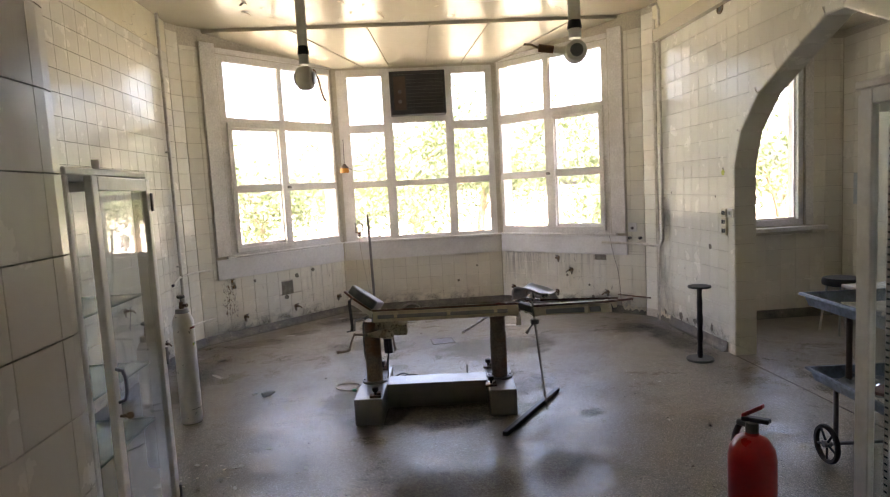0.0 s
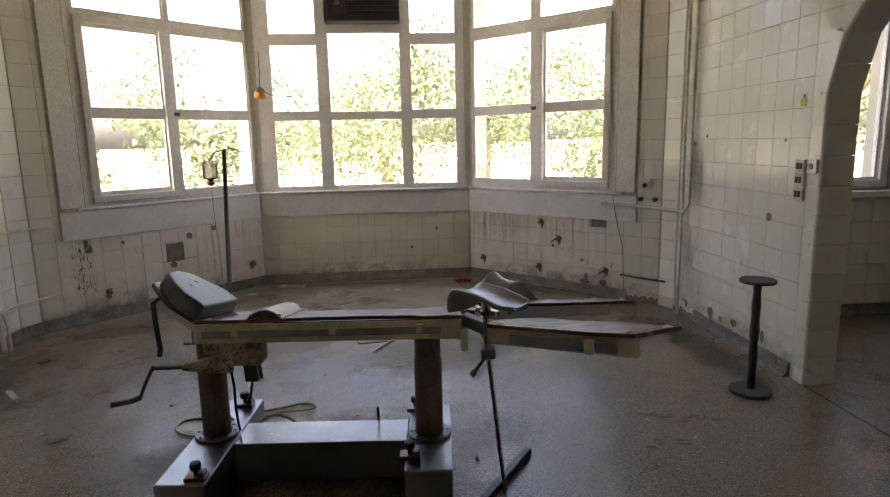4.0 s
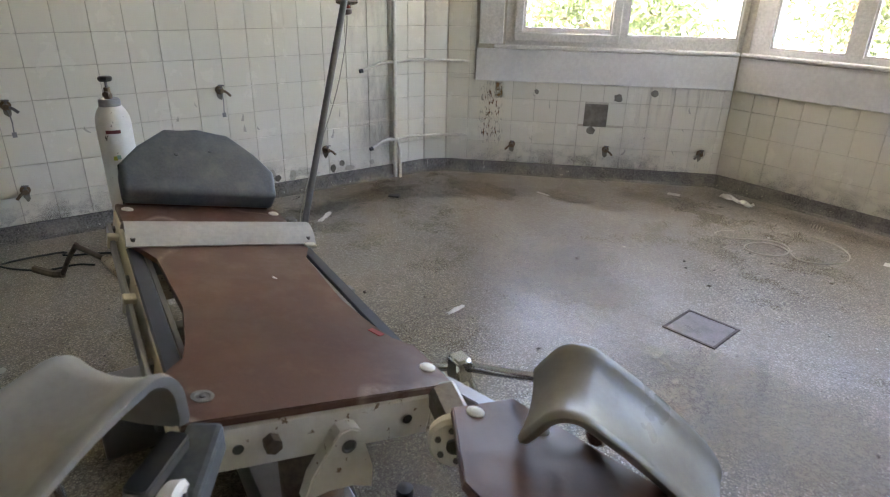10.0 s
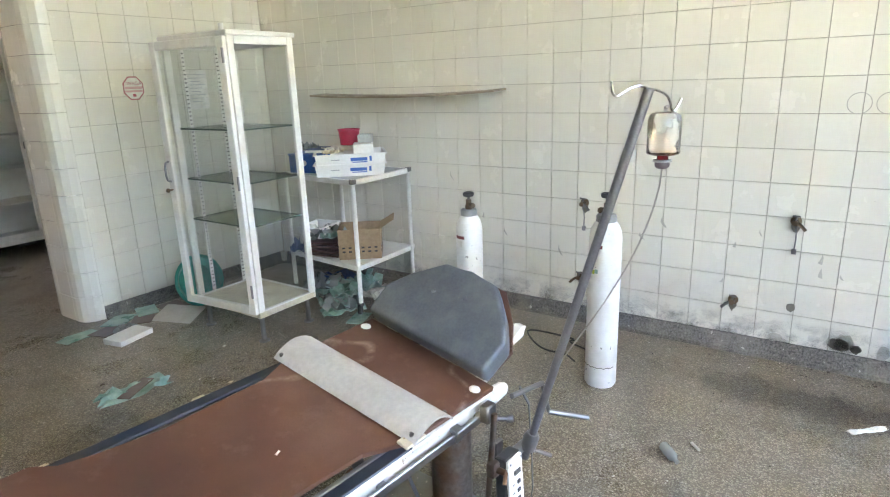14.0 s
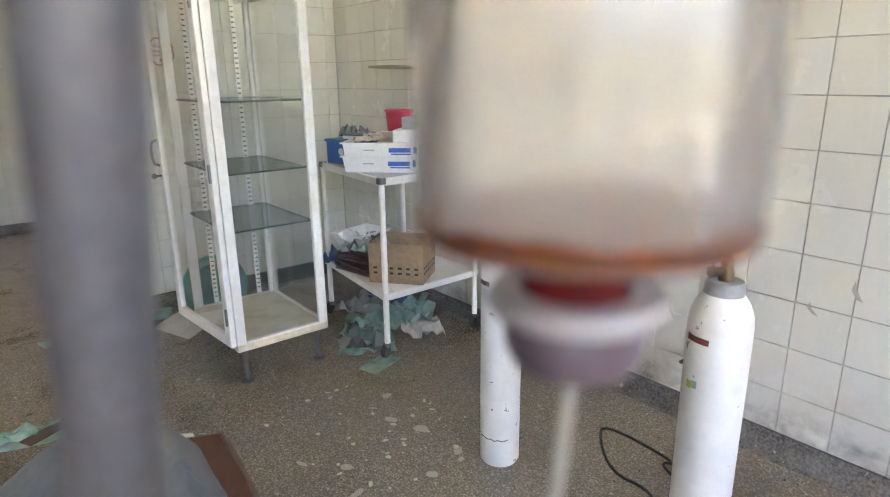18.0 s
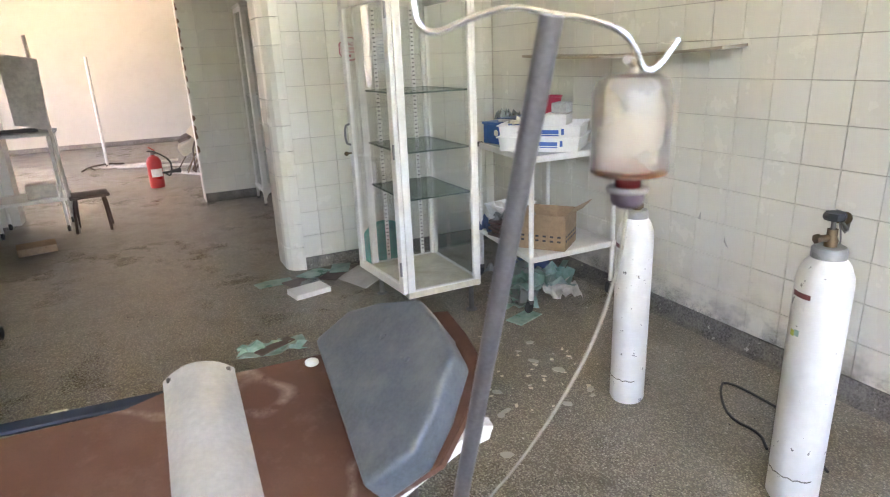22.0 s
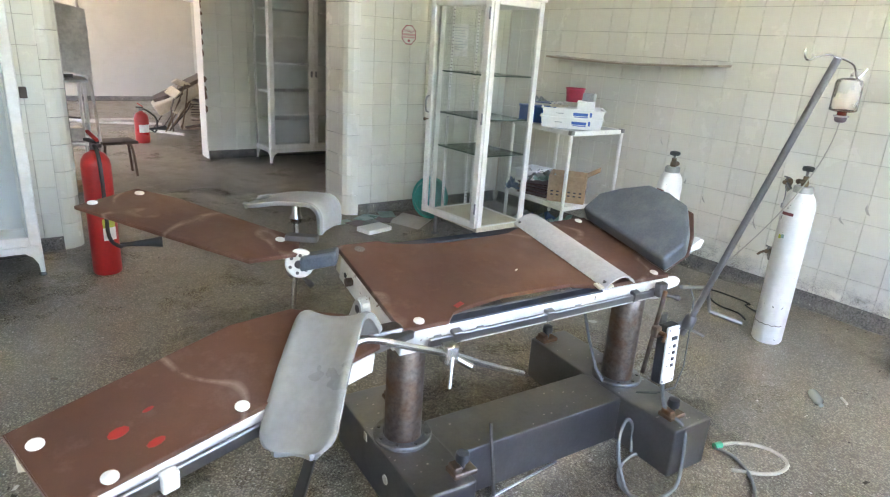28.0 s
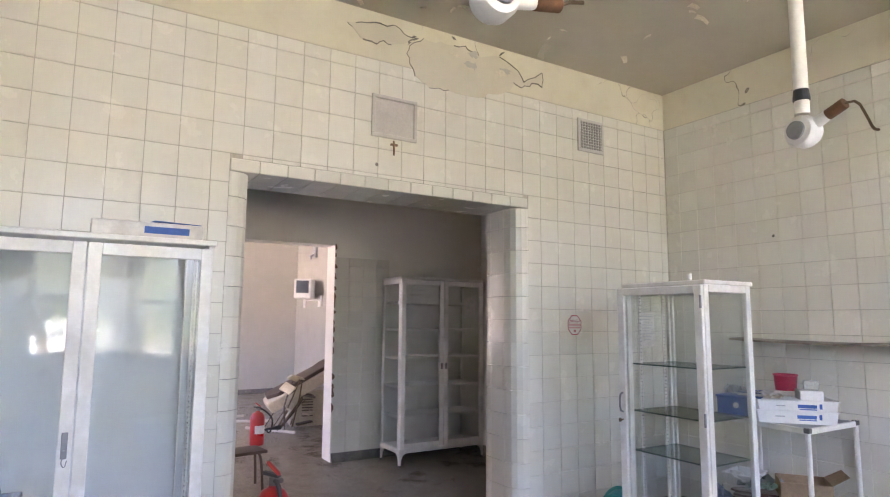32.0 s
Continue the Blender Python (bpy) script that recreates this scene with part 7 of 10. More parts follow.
# ---- gas cylinders ----
def cylinder(x, y, r, h, top, wheel_a, sticker):
    o = thing("gas_cylinder", "white chipped gas cylinder with a dark valve" + (" and a yellow-green sticker" if sticker else ""), "gas cylinder", at=(x, y, 0), group="gas cylinders by the wall")
    m = Matrix.Translation((x, y, 0))
    bm = B()
    sh = h - 0.10
    lathe(bm, [(r * 0.9, 0.0), (r, 0.012), (r, sh), (r * 0.96, sh + 0.025), (r * 0.82, sh + 0.052), (r * 0.6, sh + 0.075), (r * 0.45, h - 0.012), (0.001, h - 0.01)], 36, m)
    part("body", bm, CYL_WHITE, o, smooth=True)
    bm = B()
    lathe(bm, [(r * 0.50, sh + 0.066), (r * 0.62, sh + 0.068), (r * 0.62, h - 0.004), (r * 0.55, h + 0.003), (r * 0.3, h + 0.003)], 28, m)
    part("collar", bm, SHELL_GREY, o, "grey collar ring", smooth=True)
    bm = B()
    lathe(bm, [(0.016, h), (0.017, h + 0.02), (0.013, h + 0.03), (0.013, h + 0.05)], 14, m)
    a = radians(wheel_a)
    d = Vector((math.cos(a), math.sin(a), 0))
    rod(bm, Vector((x, y, h + 0.026)), Vector((x, y, h + 0.026)) + d * 0.038, 0.010)
    v_ = part("valve", bm, BRASS, o, "tarnished brass valve", smooth=True)
    bm = B()
    rod(bm, Vector((x, y, h + 0.026)) + d * 0.036, Vector((x, y, h + 0.026)) + d * 0.046, 0.013, n=6)
    part("outlet_nut", bm, BRASS, v_)
    bm = B()
    lathe(bm, [(0.006, top - 0.022), (0.024, top - 0.020), (0.028, top - 0.013), (0.028, top - 0.006), (0.024, top), (0.008, top - 0.002)], 8, m)
    part("handwheel", bm, BLACK, o, "black handwheel")
    bm = B()
    rod(bm, (x, y, h + 0.045), (x, y, top - 0.012), 0.006)
    part("spindle", bm, DARK_STEEL, o)
    # curved labels on the side that faces the room
    for a0, a1, z0, z1, mat, nm in ((-38, 10, sh - 0.035, sh - 0.020, DARK_RED, "red_strip"), (-30, 0, sh - 0.075, sh - 0.045, PAPER, "torn_label")) + (((-28, -16, sh - 0.150, sh - 0.132, YELLOW, "sticker"), (-16, -4, sh - 0.146, sh - 0.128, GREENISH, "sticker")) if sticker else ()):
        bm = B()
        rows = [[Vector((x + (r + 0.0006) * math.cos(radians(q)), y + (r + 0.0006) * math.sin(radians(q)), z)) for q in [a0 + (a1 - a0) * k / 5 for k in range(6)]] for z in (z0, z1)]
        part(nm, shell(bm, rows, 0.0004), mat, o)
    bm = B()
    rows = [[Vector((x + (r + 0.0006) * math.cos(radians(q)), y + (r + 0.0006) * math.sin(radians(q)), 0.10 + z + 0.003 * math.sin(q))) for q in range(-70, 71, 10)] for z in (0, 0.004)]
    part("scratch", shell(bm, rows, 0.0004), SILT, o)
    return o


cylinder(-1.49, 3.56, 0.065, 0.76, 0.845, 60, False)
cylinder(-1.53, 4.23, 0.07, 0.79, 0.885, -20, True)
cable = thing("floor_cable", "loop of black cable on the floor by the wall", "cable", at=(-1.8, 3.9, 0))
bm = B()
tube(bm, [(-1.66, 4.05, 0.006), (-1.72, 3.98, 0.006), (-1.70, 3.86, 0.006), (-1.82, 3.72, 0.006), (-1.92, 3.66, 0.006), (-1.90, 3.98, 0.012), (-1.86, 3.92, 0.006), (-1.80, 4.10, 0.006), (-1.72, 4.22, 0.006)], 0.005, 8, 2)
part("cable", bm, BLACK, cable, smooth=True)


# ---- fire extinguishers ----
def extinguisher(x, y, r, h, a, bend, bulge, horn, label):
    o = thing("fire_extinguisher", label, "fire extinguisher", at=(x, y, 0))
    m = Matrix.Translation((x, y, 0))
    d = Vector((math.cos(radians(a)), math.sin(radians(a)), 0))
    hb = h - 0.15
    bm = B()
    lathe(bm, [(r * 0.92, 0.0), (r, 0.01), (r, 0.06), (r * 0.985, 0.066), (r, 0.072), (r, hb - 0.03), (r * 0.93, hb), (r * 0.68, hb + 0.03), (r * 0.3, hb + 0.045), (0.018, hb + 0.06), (0.001, hb + 0.06)], 36, m)
    part("body", bm, RED, o, smooth=True)
    bm = B()
    lathe(bm, [(0.020, hb + 0.052), (0.020, hb + 0.085), (0.014, hb + 0.09)], 14, m)
    rod(bm, Vector((x, y, hb + 0.075)), Vector((x, y, hb + 0.075)) - d * 0.045, 0.011)
    part("valve", bm, DARK_STEEL, o)
    for z, tip, mat in ((hb + 0.092, hb + 0.10, BLACK), (hb + 0.10, hb + 0.145, RED)):
        bm = B()
        p, q = Vector((x, y, z)) - d * 0.03, Vector((x, y, tip)) + d * (0.035 if mat == RED else 0.055)
        box(bm, (p + q) / 2, ((q - p).length, 0.026, 0.015), basis((0, 0, 0), q - p, (0, 0, 1)).to_3x3(), 0.003)
        part("lever", bm, mat, o)
    bm = B()
    out, way = (Vector((math.cos(radians(q)), math.sin(radians(q)), 0)) for q in (bend, horn))
    axis_ = Vector((x, y, 0))
    low = axis_ + way * (r * 0.9) + Vector((0, r * 0.75, 0.165))
    up_ = Vector((0, 0, 1))
    tube(bm, [axis_ + up_ * (hb + 0.075), axis_ + out * 0.06 + up_ * (hb + 0.07), axis_ + out * (r + bulge) + up_ * (hb - 0.03), axis_ + out * (r + bulge) + up_ * (hb * 0.55), axis_ + out * (r + 0.7 * bulge) + up_ * (hb * 0.33), axis_ + (out + way).normalized() * (r + 0.03) + up_ * 0.15, low], 0.010, 10, 2)
    hose_ = part("hose", bm, RUBBER, o, "black hose", smooth=True)
    bm = B()
    lathe(bm, [(0.011, 0.0), (0.013, 0.06), (0.022, 0.15), (0.032, 0.21), (0.028, 0.21), (0.010, 0.02)], 16, basis(low, Vector((0, 0, 1)), way))
    part("horn", bm, BLACK, o, "black discharge horn", smooth=True)
    for a0, a1, z0, z1, mat in ((-30, 25, hb - 0.26, hb - 0.20, BLUE_INK), (-30, 25, hb - 0.36, hb - 0.31, YELLOW if h > 0.6 else PAPER), (-30, 25, hb - 0.43, hb - 0.36, PAPER)) if h > 0.6 else ((-55, 40, hb - 0.19, hb - 0.10, PAPER),):
        rows = [[Vector((x + (r + 0.0006) * math.cos(radians(q + 112)), y + (r + 0.0006) * math.sin(radians(q + 112)), z)) for q in [a0 + (a1 - a0) * k / 6 for k in range(7)]] for z in (z0, z1)]
        part("label", shell(B(), rows, 0.0004), mat, o)
    return o


extinguisher(1.075, 1.83, 0.072, 0.78, -55, 95, 0.03, 172, "red fire extinguisher with a black hose and horn by the doorway")
extinguisher(0.03, -2.54, 0.080, 0.47, 20, 190, 0.10, 200, "red fire extinguisher with a white label in the far room")


# ---- galvanised trolley ----
tr = thing("trolley", "blue-grey galvanised two-tray trolley with black spoked wheels", "trolley", at=(2.35, 2.5, 0))


def metal_tray(name, x0, x1, y0, y1, z, depth, parent):
    bm = B()
    rings = []
    ox, oy = (x0 + x1) / 2, (y0 + y1) / 2
    for f, zz in ((0.0, -depth), (0.0, -depth), (0.018, 0.0), (0.032, 0.0), (0.034, -0.012), (0.030, -0.012), (0.015, -0.006), (-0.002, -depth + 0.004)):
        rings.append([bm.verts.new((sx * ((x1 - x0) / 2 - 0.034 + f) + ox, sy * ((y1 - y0) / 2 - 0.034 + f) + oy, z + zz)) for sx, sy in ((-1, -1), (1, -1), (1, 1), (-1, 1))])
    for ra, rb in list(zip(rings[1:], rings[2:])):
        for k in range(4):
            bm.faces.new((ra[k], ra[(k + 1) % 4], rb[(k + 1) % 4], rb[k]))
    bm.faces.new(rings[1][::-1]), bm.faces.new(rings[-1])
    return part(name, bm, GALVANISED, parent, "blue-grey galvanised tray with a raised rim")


metal_tray("lower_tray", 2.04, 2.56, 2.13, 3.01, 0.47, 0.065, tr)
metal_tray("upper_tray", 1.99, 2.53, 2.23, 2.98, 0.875, 0.065, tr)
for x, y in ((2.21, 2.33), (2.21, 2.91)):
    bm = B()
    tube(bm, [(x, y, 0.82), (x, y, 0.405)], 0.015, 10)
    part("post", bm, BROWN, tr, "brown painted post", smooth=True)
for x in (2.12, 2.48):
    bm = B()
    tube(bm, [(x, 2.87, 0.42), (x, 2.87, 0.101)], 0.012, 10)
    part("leg", bm, STEEL, tr, smooth=True)
for y in (2.87,):
    bm = B()
    rod(bm, (2.075, y, 0.101), (2.525, y, 0.101), 0.010)
    part("axle", bm, STEEL, tr)
for x, y, a in ((2.22, 2.239, 118), (2.49, 2.16, 105), (2.075, 2.87, 0), (2.525, 2.87, 0)):
    r_ = 0.1
    m = Matrix.Translation((x, y, r_ + 0.001)) @ Matrix.Rotation(radians(a), 4, "Z") @ Matrix.Rotation(radians(90), 4, "Y")
    wheel = B()
    prof = [(r_ * 0.80, -0.010), (r_ * 0.95, -0.012), (r_, -0.005), (r_, 0.005), (r_ * 0.95, 0.012), (r_ * 0.80, 0.010), (r_ * 0.78, 0.0)]
    rings = [[wheel.verts.new(m @ Vector((p * math.cos(q), p * math.sin(q), z))) for q in (2 * math.pi * k / 28 for k in range(28))] for p, z in prof]
    for ra, rb in zip(rings, rings[1:] + rings[:1]):
        for k in range(28):
            wheel.faces.new((ra[k], ra[(k + 1) % 28], rb[(k + 1) % 28], rb[k]))
    w_ = part("wheel", wheel, RUBBER, tr, "black rubber spoked wheel", smooth=True)
    for k in range(5):
        bm = B()
        q = 2 * math.pi * k / 5 + a
        rod(bm, m @ Vector((0, 0, 0)), m @ Vector((r_ * 0.8 * math.cos(q), r_ * 0.8 * math.sin(q), 0)), 0.006, n=8)
        part("spoke", bm, BLACK, w_)
    bm = B()
    lathe(bm, [(0.018, -0.018), (0.018, 0.018)], 14, m)
    part("hub", bm, DARK_STEEL, w_)
    if y < 2.5:
        bm = B()
        tube(bm, [m @ Vector((0, 0, 0.02)), m @ Vector((0, 0, 0.024)) + Vector((-0.01, -0.02, 0.09)), (x - 0.03, y - 0.05, 0.26), (x - 0.03, y - 0.05, 0.42)], 0.010, 8, 1)
        part("fork", bm, STEEL, tr, smooth=True)
bm = B()
tube(bm, [(2.05, 2.26, 0.88), (2.06, 2.20, 0.90), (2.46, 2.20, 0.90), (2.47, 2.26, 0.88)], 0.009, 8, 1)
part("push_bar", bm, DARK_STEEL, tr, smooth=True)
tr.matrix_basis = Matrix.Translation((2.35, 2.5, 0)) @ Matrix.Rotation(radians(-4.5), 4, "Z")
sheet("brown_plate", 2.29, 2.53, 0.432, 0.13, 0.42, 18, DARK_RED, "brown board lying in the lower trolley tray", "plate", 0.014)
crumple("plastic_film", 2.29, 2.80, 0.411, (0.28, 0.28), 61, CLEARISH, "crumpled clear film in the lower trolley tray", "plastic film", 0.10, 15)
crumple("paper_sheet", 2.30, 2.50, 0.411, (0.30, 0.36), 62, PAPER, "crumpled white paper in the lower trolley tray", "paper", 0.05, 13)
for k in range(4):
    sheet("paper_sheet", 2.30 + 0.01 * k, 2.80 - 0.02 * k, 0.816 + 0.006 * k, 0.21, 0.29, 60 + 9 * k, PAPER, "loose printed paper in the upper trolley tray", "paper", 0.003)
o = thing("black_case", "black rounded case in the upper trolley tray", "case", at=(2.44, 2.42, 0.815))
bm = B()
box(bm, (2.44, 2.42, 0.858), (0.13, 0.20, 0.085), turn(12), 0.025, 3)
part("case", bm, BLACK, o, smooth=True)
o = thing("black_clip", "small black clamp in the upper trolley tray", "clamp", at=(2.25, 2.36, 0.815))
bm = B()
rod(bm, (2.24, 2.31, 0.828), (2.26, 2.41, 0.838), 0.012)
rod(bm, (2.24, 2.38, 0.832), (2.30, 2.36, 0.852), 0.008)
part("clamp", bm, BLACK, o)
crumple("paper_sheet", 2.30, 2.58, 0.815, (0.24, 0.24), 65, PAPER, "rumpled papers in the upper trolley tray", "paper", 0.08, 11)
crumple("teal_bowl", 2.46, 1.78, 0.002, (0.20, 0.14), 66, TEAL, "teal plastic scrap on the floor under the trolley", "plastic scrap", 0.6)
o = thing("black_shoe_cover", "crumpled black rubber piece on the floor by the trolley wheels", "rubber piece", at=(2.16, 1.86, 0))
bm = B()
tube(bm, [(2.24, 1.93, 0.022), (2.20, 1.87, 0.03), (2.16, 1.86, 0.02), (2.11, 1.80, 0.028), (2.06, 1.80, 0.018)], 0.02, 8, 1)
box(bm, (2.20, 1.90, 0.026), (0.09, 0.06, 0.05), turn(30), 0.02, 2)
part("rubber", bm, BLACK, o, smooth=True)
crumple("paper_sheet", 2.10, 2.02, 0.002, (0.12, 0.08), 67, PAPER, "scrap of white paper on the floor", "paper", 0.2)

# ---- black stand ----
o = thing("plant_stand", "black stand with a turned post, round top and round base", "stand", at=(2.37, 4.74, 0))
m = Matrix.Translation((2.37, 4.74, 0))
bm = B()
lathe(bm, [(0.105, 0.0), (0.108, 0.008), (0.105, 0.020), (0.03, 0.024)], 32, m)
part("base", bm, BLACK, o, smooth=True)
bm = B()
lathe(bm, [(0.020, 0.022), (0.023, 0.06), (0.019, 0.13), (0.024, 0.20), (0.019, 0.27), (0.025, 0.34), (0.020, 0.41), (0.023, 0.48), (0.018, 0.54), (0.022, 0.60)], 18, m)
part("post", bm, BLACK, o, smooth=True)
bm = B()
lathe(bm, [(0.03, 0.598), (0.088, 0.602), (0.09, 0.610), (0.088, 0.618), (0.001, 0.618)], 32, m)
part("top", bm, BLACK, o, smooth=True)

# ---- side room ----
o = thing("round_stool", "dark round stool with thin grey legs in the side room", "stool", at=(3.98, 5.25, 0))
bm = B()
lathe(bm, [(0.15, 0.44), (0.165, 0.45), (0.168, 0.48), (0.155, 0.51), (0.001, 0.515)], 28, Matrix.Translation((3.98, 5.25, 0)))
part("seat", bm, BLACK, o, smooth=True)
for k in range(4):
    a = 0.8 + k * math.pi / 2
    bm = B()
    tube(bm, [(3.98 + 0.12 * math.cos(a), 5.25 + 0.12 * math.sin(a), 0.445), (3.98 + 0.15 * math.cos(a), 5.25 + 0.15 * math.sin(a), 0.25), (3.98 + 0.18 * math.cos(a), 5.25 + 0.18 * math.sin(a), 0.0)], 0.010, 8)
    part("leg", bm, GREY_BOX, o, smooth=True)
o = thing("white_table", "small white-topped table with grey legs and papers in the side room", "table", at=(3.95, 4.55, 0))
bm = B()
box(bm, (4.02, 4.72, 0.485), (0.50, 0.55, 0.03), bev=0.005)
part("tabletop", bm, WHITE_ENAMEL, o)
for dx in (-0.21, 0.21):
    for dy in (-0.23, 0.23):
        bm = B()
        box(bm, (4.02 + dx, 4.72 + dy, 0.236), (0.035, 0.035, 0.47), bev=0.004)
        part("leg", bm, GREY_BOX, o)
for dx, dy, sx, sy in ((0, 0.24, 0.40, 0.018), (0, -0.24, 0.40, 0.018), (0.22, 0, 0.018, 0.44), (-0.22, 0, 0.018, 0.44)):
    bm = B()
    box(bm, (4.02 + dx, 4.72 + dy, 0.43), (sx, sy, 0.07))
    part("apron", bm, GREY_BOX, o)
sheet("paper_sheet", 3.95, 4.70, 0.5, 0.21, 0.29, 30, PAPER, "loose paper on the white table", "paper")
o = thing("globe_lamp", "clouded glass globe lamp on the side room wall", "wall lamp", at=(SX, 4.86, 1.95))
bm = B()
bmesh.ops.create_uvsphere(bm, u_segments=20, v_segments=12, radius=0.072, matrix=Matrix.Translation((SX - 0.16, 4.86, 2.0)))
part("globe", bm, TUBE_WHITE, o, smooth=True)
bm = B()
lathe(bm, [(0.04, 0.0), (0.045, 0.03), (0.03, 0.05)], 16, basis((SX - 0.008, 4.86, 2.07), (0, 0, 1), (-1, 0, 0)))
tube(bm, [(SX - 0.05, 4.86, 2.07), (SX - 0.11, 4.86, 2.09), (SX - 0.16, 4.86, 2.085)], 0.012, 8, 1)
part("holder", bm, WHITE_PLASTIC, o, smooth=True)
for y, z in ((5.7345, 1.3745), (5.7345, 1.2175), (5.1065, 1.2175), (4.9495, 1.2175)):
    bm = B()
    box(bm, (SX - 0.009, y, z), (0.004, TS - 0.006, TS - 0.006), bev=0.001)
    tagged(part("patch_tile", bm, PALE_TILE), "pale blue replacement tile on the wall", "tile", kind="structure")


bm = B()
box(bm, (XR - 0.005, 3.66, 0.0012), (0.012, 2.24, 0.002))
tagged(part("trim", bm, BROWN), "dark joint strip in the floor across the archway", "trim", kind="structure")


# ---- pipes, taps and holes ----
def pipe(name, pts, r, label, rounds=1, mat=PIPE_PAINT):
    o = thing(name, label, "pipe", at=tuple(pts[-1]))
    bm = B()
    tube(bm, pts, r, 12, rounds)
    part("pipe", bm, mat, o, smooth=True)
    return o


px = XL + 0.04
o = pipe("heating_pipe", [(px, 6.05, 0.0), (px, 6.05, 1.2), (px, 6.05, 2.4), (px, 6.05, ZC)], 0.016, "white painted upright pipe with side stubs in the corner", 0)
for z, ya, yb in ((0.77, 5.80, 6.24), (0.25, 5.86, 6.24)):
    bm = B()
    tube(bm, [(px, 6.05, z + 0.02), (px + 0.005, 5.98, z + 0.03), (px + 0.01, ya, z - 0.02)], 0.011, 10, 1)
    part("stub", bm, PIPE_PAINT, o, smooth=True)
    bm = B()
    tube(bm, [(px, 6.05, z + 0.02), (px + 0.02, 6.20, z + 0.035), (px + 0.09, 6.52, z + 0.02), (px + 0.14, 6.60, z + 0.015)], 0.010, 10, 1)
    part("stub", bm, PIPE_PAINT, o, smooth=True)
    bm = B()
    rod(bm, (px + 0.01, ya + 0.003, z - 0.02), (px + 0.01, ya - 0.018, z - 0.022), 0.013)
    part("pipe_end", bm, BLACK, o)
bm = B()
tube(bm, [(px + 0.03, 6.07, 0.0), (px + 0.03, 6.07, 0.2), (px + 0.005, 6.06, 0.28)], 0.012, 10)
part("stub", bm, PIPE_PAINT, o, smooth=True)
for z in (0.9, 2.0, 2.9):
    bm = B()
    box(bm, (XL + 0.025, 6.05, z), (0.045, 0.04, 0.016), bev=0.003)
    part("clip", bm, PIPE_PAINT, o)
qx = XR - 0.035
o = pipe("heating_pipe", [(qx - 0.10, 6.10, 3.20), (qx - 0.02, 6.10, 3.23), (qx, 6.10, 3.17), (qx, 6.10, 2.0), (qx, 6.10, 0.86), (qx - 0.02, 6.14, 0.80), (qx - 0.10, 6.50, 0.80), (qx - 0.42, 6.77, 0.81)], 0.014, "white painted pipe from the ceiling bending towards the window", 0)
o2 = pipe("heating_pipe", [(qx, 6.21, 0.0), (qx, 6.20, 0.45), (qx - 0.01, 6.19, 1.6), (qx - 0.01, 6.19, 3.1)], 0.012, "thin white upright pipe to the floor", 0)
for z in (1.3, 2.4):
    bm = B()
    box(bm, (XR - 0.025, 6.13, z), (0.045, 0.10, 0.014), bev=0.003)
    part("clip", bm, PIPE_PAINT, o)


def tap(m, u, v, k=0, droop=True):
    """A stubby old gas or water outlet on a wall: rose, stem, spout."""
    o = thing("wall_tap", "tarnished old outlet tap on the tiled wall", "tap", at=tuple(m @ Vector((u, 0, v))), group="wall outlets")
    bm = B()
    f = m @ Matrix.Translation((u, 0.008, v)) @ Matrix(((1, 0, 0, 0), (0, 0, 1, 0), (0, 1, 0, 0), (0, 0, 0, 1)))
    lathe(bm, [(0.024, -0.002), (0.024, 0.003), (0.012, 0.007), (0.010, 0.035), (0.013, 0.037), (0.013, 0.052), (0.006, 0.055)], 14, f)
    part("rose", bm, BRASS, o, smooth=True)
    bm = B()
    sgn = 1 if k % 2 else -1
    tube(bm, [m @ Vector((u, 0.045, v)), m @ Vector((u + 0.02 * sgn, 0.06, v - 0.004)), m @ Vector((u + 0.045 * sgn, 0.065, v - 0.03 if droop else v + 0.01))], 0.0075, 8, 1)
    part("spout", bm, BRASS if k % 3 else DARK_STEEL, o, smooth=True)
    bm = B()
    rod(bm, m @ Vector((u, 0.045, v + 0.008)), m @ Vector((u - 0.004, 0.047, v + 0.028)), 0.005)
    rod(bm, m @ Vector((u - 0.018, 0.047, v + 0.028)), m @ Vector((u + 0.014, 0.047, v + 0.031)), 0.0045)
    part("key", bm, DARK_STEEL, o)
    blot("grime_patch", m, ragged(u, v - 0.02, 0.022, 0.045, int(u * 100) + k), SILT, "", "", o)


for k, (y, z) in enumerate(((3.87, 0.69), (3.86, 0.265), (4.89, 0.69), (4.66, 0.266), (5.53, 0.26))):
    tap(ML, Y1 - y, z, k)
for k, (u, z) in enumerate(((1.45, 0.22), (0.784, 0.22), (0.14, 0.228))):
    tap(MSL, u, z, k + 1)
for k, (d_, z) in enumerate(((0.84, 0.61), (1.02, 0.47), (0.82, 0.195), (1.48, 0.23), (0.18, 0.21))):
    tap(MSR, NS - d_, z, k + 2)
# chains of keys under two outlets
for y, z in ((3.87, 0.66), (4.89, 0.66)):
    o = thing("key_chain", "thin chain hanging from a wall outlet", "chain", at=(XL + 0.05, y, z - 0.12))
    bm = B()
    tube(bm, [(XL + 0.05, y, z + 0.03), (XL + 0.035, y + 0.01, z - 0.03), (XL + 0.03, y + 0.006, z - 0.10)], 0.003, 6, 1)
    part("chain", bm, STEEL, o)
    bm = B()
    box(bm, (XL + 0.03, y + 0.006, z - 0.11), (0.004, 0.02, 0.025))
    part("tag", bm, STEEL, o)


def hole(m, u, v, r, seed, mat=SILT, label="dark broken hole in the tiles", n=11):
    blot("wall_hole", m, ragged(u, v, r, r, seed, n), mat, label, "hole", y=0.0082)


